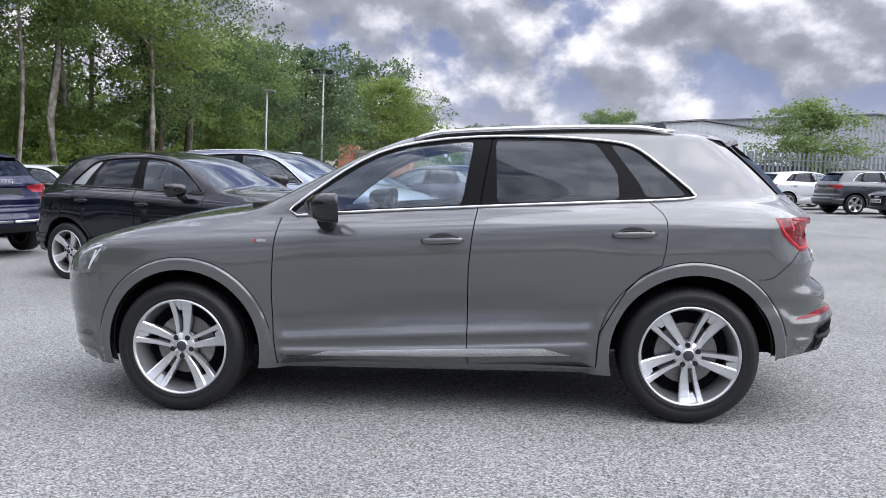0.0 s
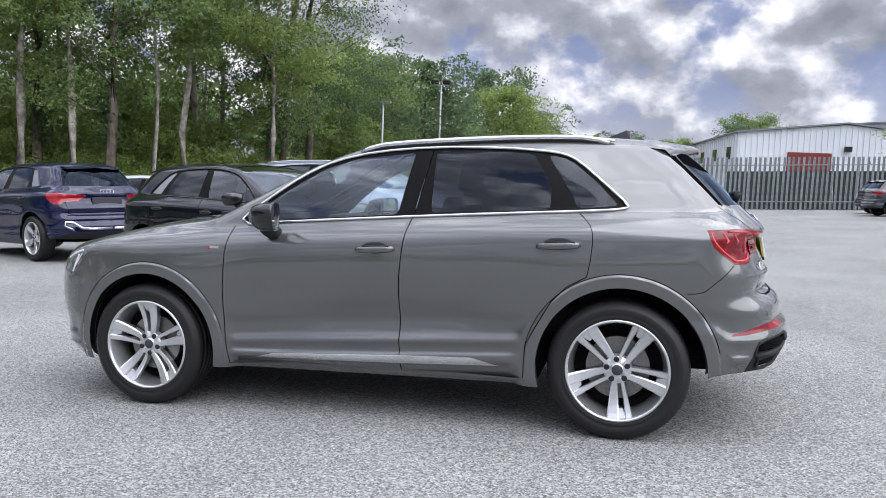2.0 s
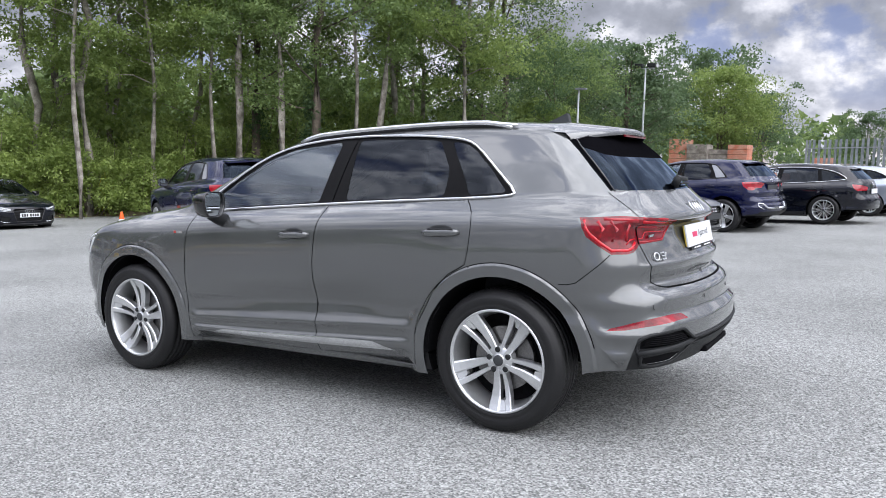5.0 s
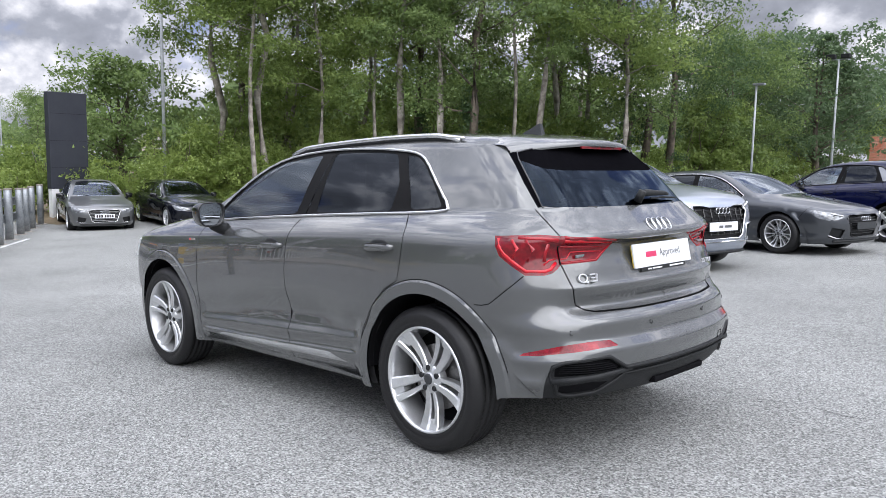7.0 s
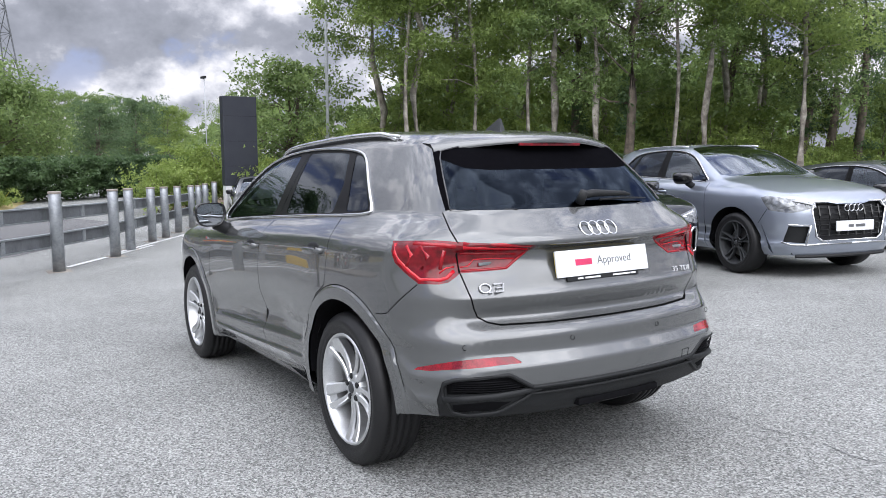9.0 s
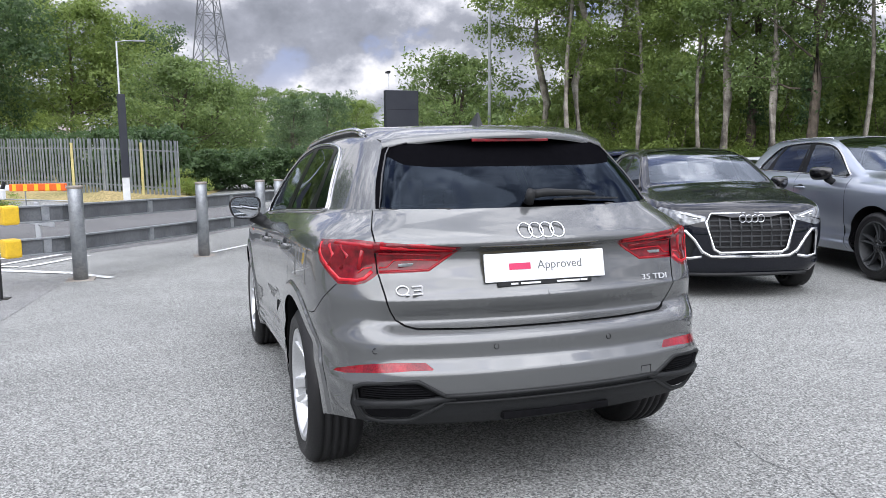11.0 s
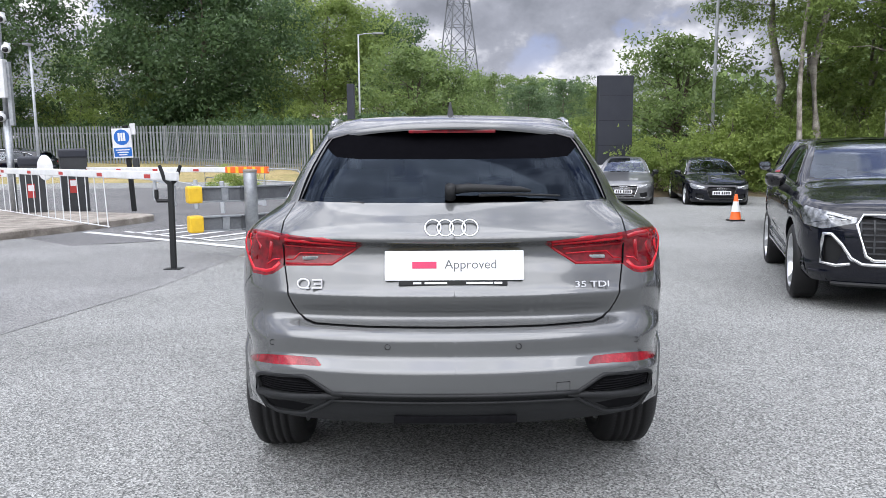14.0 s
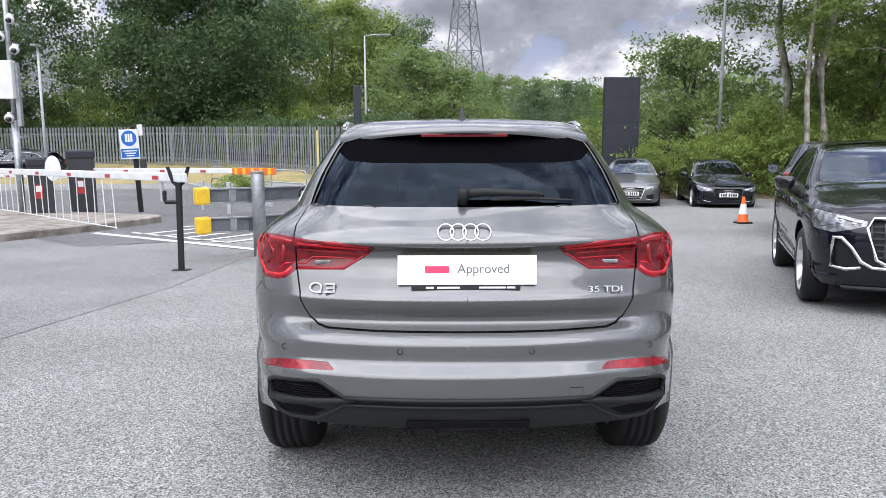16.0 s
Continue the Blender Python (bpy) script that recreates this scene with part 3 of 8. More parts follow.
def fillet(pts, r):
    """Cuts each corner of a closed outline by r at most, with a small arc."""
    out, n = [], len(pts)
    for i in range(n):
        a, b, c = (np.array(pts[k % n], float) for k in (i - 1, i, i + 1))
        u, v = a - b, c - b
        lu, lv = np.linalg.norm(u), np.linalg.norm(v)
        ru, rv = min(r, lu * 0.3), min(r, lv * 0.3)
        p, q = b + u / lu * ru, b + v / lv * rv
        out += [tuple(p * (1 - t) ** 2 + b * 2 * t * (1 - t) + q * t * t) for t in (0, 0.33, 0.67, 1)]
    return out


def ribbon(line, w):
    p = np.array(line, float)
    d = np.gradient(p, axis=0)
    d /= np.maximum(np.linalg.norm(d, axis=1, keepdims=True), 1e-9)
    nn = np.stack([-d[:, 1], d[:, 0]], 1) * w / 2
    return [tuple(q) for q in p + nn] + [tuple(q) for q in (p - nn)[::-1]]


def inside(poly, pts):
    px, py = np.array(poly, float).T
    x, y = pts[:, 0][:, None], pts[:, 1][:, None]
    x2, y2 = np.roll(px, -1), np.roll(py, -1)
    c = ((py > y) != (y2 > y)) & (x < (x2 - px) * (y - py) / (y2 - py + 1e-15) + px)
    return c.sum(1) % 2 == 1


def tile_up(domain, regions, ha, hz, extra=()):
    """Triangulates a flat domain along all the outlines; gives points and, region by region, its triangles."""
    from mathutils.geometry import delaunay_2d_cdt
    pts, edges = [], []
    for poly in [domain] + [r for _, r in regions]:
        k = len(pts)
        pts += [Vector(q) for q in poly]
        edges += [(k + i, k + (i + 1) % len(poly)) for i in range(len(poly))]
    for line in extra:
        k = len(pts)
        pts += [Vector(q) for q in line]
        edges += [(k + i, k + i + 1) for i in range(len(line) - 1)]
    d = np.array(domain)
    ga, gz = np.arange(d[:, 0].min(), d[:, 0].max(), ha), np.arange(d[:, 1].min(), d[:, 1].max(), hz)
    g = np.array([(a + (ha / 2 if j % 2 else 0), z) for j, z in enumerate(gz) for a in ga])
    g = g[inside(domain, g)]
    pts += [Vector(q) for q in g]
    v, _, f, _, _, _ = delaunay_2d_cdt(pts, edges, [], 0, 1e-6)
    v = np.array([tuple(q) for q in v])
    f = np.array([q for q in f if len(q) == 3])
    c = v[f].mean(1)
    left = inside(domain, c)
    out = {}
    for name, poly in regions:
        hit = left & inside(poly, c)
        left &= ~hit
        out.setdefault(name, []).append(f[hit])
    out["rest"] = [f[left]]
    return v, {k: np.concatenate(q) for k, q in out.items() if sum(len(w) for w in q)}


def skin(body, v, f, mat, name, mapper, inset=0.0, both=False, side=1):
    """A mesh of one region: mapped on to the body, for one side or for both."""
    used, inv = np.unique(f, return_inverse=True)
    p = mapper(v[used])
    n = body.normal(p)
    if inset:
        p = p - n * inset
    t = inv.reshape(-1, 3)
    tri = p[t]
    flip = np.einsum("ij,ij->i", np.cross(tri[:, 1] - tri[:, 0], tri[:, 2] - tri[:, 0]), n[t[:, 0]]) < 0
    t[flip] = t[flip][:, ::-1]
    m = np.array([1, -1, 1])
    if both:
        return mesh_of(name, np.vstack([p, p * m]), np.vstack([t, t[:, ::-1] + len(p)]), mat, normals=np.vstack([n, n * m]))
    if side < 0:
        p, n, t = p * m, n * m, t[:, ::-1]
    return mesh_of(name, p, t, mat, normals=n)
# ---- ground ----
gx = [-400, -60, -24.0, -19.94] + [-19.0 + 0.6 * i for i in range(34)] + [14, 60, 400]
gy = [-400, -3.0] + [-2.4 + 0.6 * i for i in range(30)] + [400]
gv = [(x, y, ground_z(x, y)) for x in gx for y in gy]
gf = [(i * len(gy) + j, (i + 1) * len(gy) + j, (i + 1) * len(gy) + j + 1, i * len(gy) + j + 1) for i in range(len(gx) - 1) for j in range(len(gy) - 1)]
ground = tagged(part("ground", (gv, gf), ASPHALT), "worn pale grey asphalt yard with stone chips", "ground", kind="structure")


def patch(name, outline, mat, lift, label, category, inner=0.0, step_size=1.5):
    """A thin sheet laid on the ground inside an outline, draped over the fall of the yard."""
    from mathutils.geometry import delaunay_2d_cdt
    o = dense(outline, step_size)
    a = np.array(o)
    g = np.array([(x, y) for x in np.arange(a[:, 0].min(), a[:, 0].max(), step_size) for y in np.arange(a[:, 1].min(), a[:, 1].max(), step_size)])
    g = g[inside(o, g)]
    v, _, f, _, _, _ = delaunay_2d_cdt([Vector(q) for q in o] + [Vector(q) for q in g], [(i, (i + 1) % len(o)) for i in range(len(o))], [], 1, 1e-6)
    bump = lambda x, y: inner * max(0.0, noise.noise(Vector((x * 0.35, y * 0.35, 2.0))) + 0.35)
    rim = {(round(x, 2), round(y, 2)) for x, y in o} if inner else set()
    vv = [(q.x, q.y, ground_z(q.x) + (-0.03 if (round(q.x, 2), round(q.y, 2)) in rim else lift + bump(q.x, q.y))) for q in v]
    return tagged(part(name, (vv, f), mat, smooth=True), label, category, kind="structure")


patch("verge_1", [(-21.3, 5.2), (-21.6, 9.0), (-21.0, 13.0), (-19.2, 17.0), (-16.2, 21.5), (-13.6, 27), (-11.6, 33), (-9.5, 41), (-4, 52), (-60, 75), (-75, 30), (-40, 5.0), (-26, 4.2)], EARTH, 0.05, "bare earth verge under the trees with leaf litter", "verge", 0.25)
patch("verge_2", [(-26.0, -1.2), (-27.2, -4.2), (-30.5, -7.2), (-30, -14), (-30, -22), (-32, -40), (-60, -60), (-90, -30), (-70, -3), (-36, 0.5)], GRASS, 0.06, "dry grass bank in front of the steel fence", "grass", 0.42)
patch("road", [(-12.2, -1.5), (-8.6, -4.3), (-7.6, -6.0), (-10.5, -9.0), (-14, -16), (-25, -30), (-27, -12), (-25.5, -3.5), (-24.5, 0.8), (-21.0, 2.6)], ROAD, 0.006, "dark asphalt entrance lane", "road", 0.0, 1.2)
# old joint line between two laid strips of asphalt
patch("pavement", [(-3.4, -3.05), (-0.2, -3.62), (4.5, -6.0), (6.0, -9.0), (-4, -9.5), (-9.0, -7.9), (-8.0, -6.0), (-6.8, -3.9), (-6.1, -2.9)], asphalt("older_asphalt", (0.195, 0.198, 0.195), (0.33, 0.33, 0.325), (0.085, 0.087, 0.088), 140.0), 0.004, "older, smoother strip of grey asphalt", "pavement", 0.0, 0.8)


def line_mark(name, a, b, w, label="worn white road line"):
    a, b = Vector((a[0], a[1])), Vector((b[0], b[1]))
    d = (b - a).normalized()
    nrm = Vector((-d.y, d.x)) * w / 2
    pts = []
    for i in range(7):
        p = a.lerp(b, i / 6)
        pts += [(p.x + nrm.x, p.y + nrm.y, ground_z(p.x) + 0.012), (p.x - nrm.x, p.y - nrm.y, ground_z(p.x) + 0.012)]
    return tagged(part(name, (pts, [(2 * i, 2 * i + 2, 2 * i + 3, 2 * i + 1) for i in range(6)]), ROAD_WHITE), label, "road marking", kind="structure")


line_mark("road_line", (-10.1, -6.85), (-7.05, -2.95), 0.16)
line_mark("road_line", (-7.05, -2.95), (-6.2, -2.35), 0.12)
line_mark("road_line", (-13.8, -3.1), (-11.5, -5.6), 0.12)
line_mark("road_line", (-9.2, -0.95), (-12.8, 1.1), 0.10)
line_mark("road_line", (-11.6, 0.25), (-16.5, 2.9), 0.10)
for i in range(5):
    a = Vector((-8.15 - 0.42 * i, -3.75 - 0.50 * i))
    line_mark("road_word_bar", a, a + Vector((-1.5, 0.75)), 0.13, "worn white road word painted as bars")
    line_mark("road_word_bar", a + Vector((-0.1, -0.10)), a + Vector((-0.32, -0.36)), 0.10, "worn white road word painted as bars")
crack, side_l, side_r = random.Random(3), [], []
for i in range(24):
    x = 1.75 + 0.055 * i
    y = 1.08 - 0.03 * i * 0.055 + crack.uniform(-0.012, 0.012) + 0.02 * math.sin(i * 0.7)
    w = crack.uniform(0.001, 0.0045)
    side_l.append((x, y + w, ground_z(x, y) + 0.003))
    side_r.append((x, y - w, ground_z(x, y) + 0.003))
tagged(part("asphalt_crack", (side_l + side_r, [(i, 24 + i, 25 + i, i + 1) for i in range(23)]), ROAD), "thin dark crack wandering across the asphalt", "crack", kind="structure")
# kerbed island by the barrier
out = rounded([(-7.2, -8.6), (-8.6, -7.55), (-12.4, -6.55), (-13.3, -6.6), (-13.6, -7.2), (-15.8, -11.6), (-14.6, -12.6), (-9.5, -11.8)], 2)
bmv, nn = [], len(out)
for h, k in ((0.0, 1.0), (0.13, 1.0), (0.15, 0.985)):
    bmv += [(-11.5 + (x + 11.5) * k, -9.2 + (y + 9.2) * k, ground_z(x) + h) for x, y in out]
bf = [(r * nn + i, r * nn + (i + 1) % nn, (r + 1) * nn + (i + 1) % nn, (r + 1) * nn + i) for r in range(2) for i in range(nn)] + [tuple(range(2 * nn, 3 * nn))]
tagged(part("kerb_island", (bmv, bf), CONCRETE), "low weathered concrete kerb island", "kerb", kind="structure")
# ---- wheels ----
def tyre_mesh(R, rim, w, seg=72, blocks=False):
    h = w / 2
    prof = [(rim - 0.012, -h * 0.86), (rim + 0.004, -h * 0.93), (rim + 0.014, -h * 0.99), (rim + 0.018, -h * 0.965), (rim + 0.03, -h * 1.0), (rim + (R - rim) * 0.55, -h * 1.04), (R - 0.034, -h * 0.985), (R - 0.030, -h * 0.955), (R - 0.012, -h * 0.86), (R - 0.003, -h * 0.70)]
    k = len(prof)
    for g in ((-0.46, -0.15, 0.15, 0.46) if blocks else ()):
        prof += [(R, h * (g - 0.06)), (R - 0.009, h * (g - 0.045)), (R - 0.009, h * (g + 0.045)), (R, h * (g + 0.06))]
    prof += [(r, -y) for r, y in prof[:k][::-1]]
    v, f = lathe(prof, seg)
    if blocks:
        # sipes across the shoulders of the tread
        q = []
        for x, y, z in v:
            r, t = math.hypot(x, z), math.atan2(z, x)
            i = round(t / (2 * math.pi) * seg) % seg
            d = 0.003 if i % 2 == 0 and r > R - 0.02 and abs(y) > h * 0.30 else 0.0
            q.append((x * (r - d) / r, y, z * (r - d) / r))
        v = q
    return v, f


def wheel_meshes(R=0.355, rim=0.258, w=0.235, spokes=5, style="twin", rim_mat=None, face_mat=None, seg=72):
    """Meshes of a wheel whose outer face looks along -y."""
    h = w / 2
    rim_mat, face_mat = rim_mat or ALLOY_DARK, face_mat or ALLOY
    out = {"tyre": mesh_of("tyre", *tyre_mesh(R, rim, w, seg, seg > 100), RUBBER, True)}
    out["rim"] = mesh_of("rim", *lathe([(rim + 0.002, -h * 0.90), (rim - 0.003, -h * 0.97), (rim - 0.010, -h * 0.96), (rim - 0.015, -h * 0.84), (rim - 0.032, -h * 0.2), (rim - 0.04, h * 0.8), (rim, h * 0.9)], min(seg, 64)), face_mat, True)
    out["disc"] = mesh_of("brake_disc", *lathe([(0.03, -0.01), (0.160, -0.01), (0.160, 0.02), (0.03, 0.02)], 40), STEEL_DARK)
    back = lathe([(0.0, 0.03), (rim - 0.03, 0.03), (rim - 0.03, 0.06), (0.0, 0.06)], 40)
    out["back"] = mesh_of("wheel_back", *back, UNDER)
    yf, ye = -h * 0.66, -h * 0.93

    def blade(t0, o0, o1, w0, w1, r0=0.040, r1=rim - 0.007, sink=0.0):
        n = 6
        verts, faces = [], []
        for i in range(n + 1):
            u = i / n
            r, t, ww = r0 + (r1 - r0) * u, t0, w0 + (w1 - w0) * u
            off = o0 + (o1 - o0) * u
            ur = (r - 0.04) / (rim - 0.047)
            yo = yf + (ye - yf) * (ur ** 2.2) + 0.012 * math.sin(ur * math.pi) + sink
            for k, dy in ((-1, 0.006), (-0.72, 0.0), (0.72, 0.0), (1, 0.006), (0.8, 0.045), (-0.8, 0.045)):
                q = off + k * ww / 2
                x, z = r * math.cos(t) - q * math.sin(t), r * math.sin(t) + q * math.cos(t)
                verts.append((x, yo + dy, z))
        for i in range(n):
            for k in range(6):
                a, b = i * 6 + k, i * 6 + (k + 1) % 6
                faces.append((a, b, b + 6, a + 6))
        faces += [(0, 5, 4, 3, 2, 1), tuple(n * 6 + k for k in range(6))]
        return verts, faces

    sp = []
    for i in range(spokes):
        t = math.pi / 2 + 2 * math.pi * i / spokes
        if style == "twin":
            sp.append(join(blade(t, -0.017, -0.040, 0.028, 0.064), blade(t, 0.018, 0.043, 0.019, 0.034), blade(t, 0.001, 0.006, 0.026, 0.066, 0.195, sink=0.010)))
        elif style == "broad":
            sp.append(join(blade(t, 0, 0.012, 0.055, 0.085), blade(t + 0.24, 0, -0.004, 0.014, 0.020)))
        else:
            sp.append(join(blade(t, -0.004, -0.040, 0.018, 0.022), blade(t, 0.004, 0.040, 0.018, 0.022)))
    out["spokes"] = [mesh_of("spoke", v, f, face_mat) for v, f in sp]
    out["hub"] = mesh_of("hub", *lathe([(0.0, yf - 0.004), (0.026, yf - 0.004), (0.031, yf + 0.002), (0.034, yf + 0.004), (0.066, yf + 0.004), (0.072, yf + 0.012), (0.075, yf + 0.05)], 40), rim_mat if style == "fine" else face_mat, True)
    out["cap"] = mesh_of("hub_cap", *lathe([(0.0, yf - 0.008), (0.022, yf - 0.008), (0.027, yf - 0.004), (0.028, yf + 0.004)], 28), GREY_PLASTIC, True)
    bolts = [lathe([(0.0, yf - 0.003), (0.010, yf - 0.004), (0.0145, yf + 0.000), (0.015, yf + 0.012)], 10) for _ in range(5)]
    bv = []
    for i, (v, f) in enumerate(bolts):
        t = math.pi / 2 + 2 * math.pi * (i + 0.5) / 5
        bv.append(([(x + 0.054 * math.cos(t), y, z + 0.054 * math.sin(t)) for x, y, z in v], f))
    out["bolts"] = [mesh_of("wheel_bolt", v, f, PLASTIC) for v, f in bv]
    return out


def put_wheels(car, meshes, front, rear, y, z):
    for x in (front, rear):
        for s in (1, -1):
            w = part("wheel", meshes["disc"], None, car)
            spin = 0 if x == front else 41
            w.matrix_basis = pose(x, -y * s, z, 0, 0, 0 if s > 0 else 180) @ pose(0, 0, 0, 0, -spin, 0)
            part("tyre", meshes["tyre"], None, w)
            part("rim", meshes["rim"], None, w)
            part("wheel_back", meshes["back"], None, w)
            for me in meshes["spokes"]:
                part("spoke", me, None, w)
            part("hub", meshes["hub"], None, w)
            part("hub_cap", meshes["cap"], None, w)
            for me in meshes["bolts"]:
                part("wheel_bolt", me, None, w)
# ---- sport utility body (front towards -x, ground at z = 0) ----
SUV = dict(
    side=[(0.10, 0.70), (0.20, 0.775), (0.25, 0.825), (0.29, 0.852), (0.325, 0.872), (0.345, 0.890), (0.372, 0.893), (0.392, 0.878), (0.43, 0.886), (0.448, 0.897), (0.462, 0.892),
          (0.50, 0.877), (0.55, 0.882), (0.60, 0.900), (0.70, 0.911), (0.82, 0.913), (0.93, 0.908), (0.985, 0.899), (1.01, 0.888), (1.06, 0.846), (1.09, 0.806), (1.12, 0.790),
          (1.30, 0.708), (1.42, 0.645), (1.50, 0.592), (1.56, 0.53)],
    top=[(-2.4, 0.60), (-2.18, 0.80), (-2.08, 0.885), (-1.95, 0.945), (-1.67, 1.015), (-1.335, 1.078), (-1.08, 1.108), (-0.96, 1.125), (-0.80, 1.200), (-0.60, 1.300), (-0.35, 1.422), (-0.15, 1.495),
         (0.05, 1.535), (0.35, 1.560), (0.70, 1.567), (1.0, 1.562), (1.25, 1.547), (1.5, 1.525), (1.75, 1.497), (2.1, 1.44)],
    rear=[(0.15, 1.90), (0.24, 2.03), (0.32, 2.13), (0.40, 2.195), (0.455, 2.215), (0.475, 2.222), (0.545, 2.227), (0.556, 2.227), (0.583, 2.206), (0.609, 2.186), (0.625, 2.185), (0.665, 2.186), (0.685, 2.176),
          (0.705, 2.150), (0.728, 2.108), (0.742, 2.095), (0.80, 2.116), (0.826, 2.126), (0.842, 2.112), (0.90, 2.088), (0.985, 2.058), (1.003, 2.058), (1.020, 2.088), (1.034, 2.102), (1.05, 2.096), (1.08, 2.068), (1.12, 2.022),
          (1.165, 1.974), (1.19, 1.952), (1.245, 1.905), (1.30, 1.854), (1.36, 1.794), (1.42, 1.726), (1.47, 1.665), (1.56, 1.59)],
    front=[(0.12, -1.98), (0.20, -2.08), (0.30, -2.14), (0.45, -2.17), (0.60, -2.185), (0.72, -2.18), (0.82, -2.15), (0.92, -2.08)],
    taper=[(-2.3, -0.22), (-2.1, -0.135), (-1.9, -0.070), (-1.7, -0.034), (-1.34, -0.012), (-0.9, -0.004), (0.0, 0.0), (0.9, 0.0), (1.34, -0.006), (1.6, -0.020), (1.8, -0.046), (2.0, -0.090), (2.2, -0.15)],
    taper_up=[(-1.2, 0.03), (-0.8, 0.02), (-0.3, 0.008), (0.2, 0.0), (0.8, -0.008), (1.2, -0.028), (1.5, -0.062), (1.8, -0.12), (2.1, -0.20)],
    arches=(-1.318, 1.352), flare=0.010, scallop=0.028)
SUV_FIG = dict(
    dlo=[(-0.800, 1.050), (-0.610, 1.196), (-0.425, 1.325), (-0.243, 1.412), (-0.003, 1.462), (0.329, 1.484), (0.703, 1.476), (0.940, 1.456), (1.049, 1.437), (1.125, 1.397), (1.253, 1.287), (1.385, 1.168), (1.357, 1.150), (1.143, 1.140), (0.708, 1.126), (0.251, 1.107), (-0.428, 1.076)],
    panes=[("front_window", [(-0.735, 1.068), (-0.600, 1.178), (-0.489, 1.254), (-0.305, 1.366), (-0.124, 1.424), (0.228, 1.460), (0.168, 1.120), (-0.428, 1.090)], "light"),
           ("rear_window", [(0.345, 1.466), (0.703, 1.460), (0.880, 1.446), (0.985, 1.290), (0.988, 1.150), (0.355, 1.130)], "dark"),
           ("quarter_window", [(0.955, 1.440), (1.040, 1.425), (1.105, 1.390), (1.225, 1.287), (1.335, 1.172), (1.130, 1.158)], "dark")],
    split=[(0.329, 1.484), (0.262, 1.107)],
    gaps=[[(-0.790, 1.048), (-0.800, 0.985), (-0.812, 0.90), (-0.823, 0.708), (-0.822, 0.407), (-0.808, 0.27)],
          [(0.256, 1.105), (0.240, 1.03), (0.226, 0.94), (0.211, 0.80), (0.206, 0.60), (0.203, 0.40), (0.205, 0.285)],
          [(1.128, 1.141), (1.165, 1.110), (1.195, 1.078), (1.210, 1.04), (1.212, 0.985), (1.203, 0.90), (1.186, 0.822), (1.09, 0.770), (1.01, 0.690), (0.945, 0.580), (0.882, 0.468), (0.872, 0.38), (0.868, 0.285)]],
    lamp_side=[(1.749, 1.057), (1.765, 1.015), (1.786, 0.970), (1.835, 0.928), (1.888, 0.888)],
    lamp_rear=[(0.745, 0.886), (0.712, 0.893), (0.684, 0.910), (0.662, 0.926), (0.469, 0.932), (0.345, 1.016), (0.352, 1.026), (0.50, 1.040), (0.669, 1.054), (0.740, 1.062)],
    hatch=[(0.640, 1.167), (0.670, 1.099), (0.671, 1.052), (0.662, 0.936), (0.643, 0.833), (0.627, 0.785), (0.606, 0.747), (0.574, 0.726), (0.533, 0.716), (0.334, 0.712), (-0.01, 0.711)],
    glass_rear=[(0.0, 1.168), (0.35, 1.169), (0.616, 1.175), (0.603, 1.215), (0.574, 1.306), (0.535, 1.395), (0.512, 1.428), (0.44, 1.445), (0.0, 1.454)],
    band=[(-0.01, 1.340), (0.38, 1.342), (0.48, 1.352), (0.525, 1.385), (0.56, 1.47), (-0.01, 1.47)],
    seam=[(-2.145, 0.0), (-2.135, 0.20), (-2.09, 0.40), (-2.00, 0.56), (-1.85, 0.685), (-1.6, 0.750), (-1.3, 0.782), (-1.05, 0.792), (-0.90, 0.775), (-0.70, 0.722), (-0.4, 0.655), (-0.1, 0.602), (0.2, 0.572), (0.6, 0.555), (1.0, 0.545), (1.3, 0.525), (1.5, 0.500), (1.60, 0.470), (1.655, 0.42), (1.672, 0.25), (1.675, 0.0)],
    screen=[(-1.01, -0.01), (-0.985, 0.30), (-0.93, 0.52), (-0.845, 0.690), (-0.70, 0.668), (-0.4, 0.600), (-0.12, 0.545), (-0.07, 0.50), (-0.03, 0.30), (-0.015, -0.01)],
    hood=[(-2.20, -0.01), (-2.16, 0.42), (-1.93, 0.62), (-1.6, 0.70), (-1.06, 0.735), (-0.99, 0.60), (-1.045, 0.30), (-1.07, -0.01)])


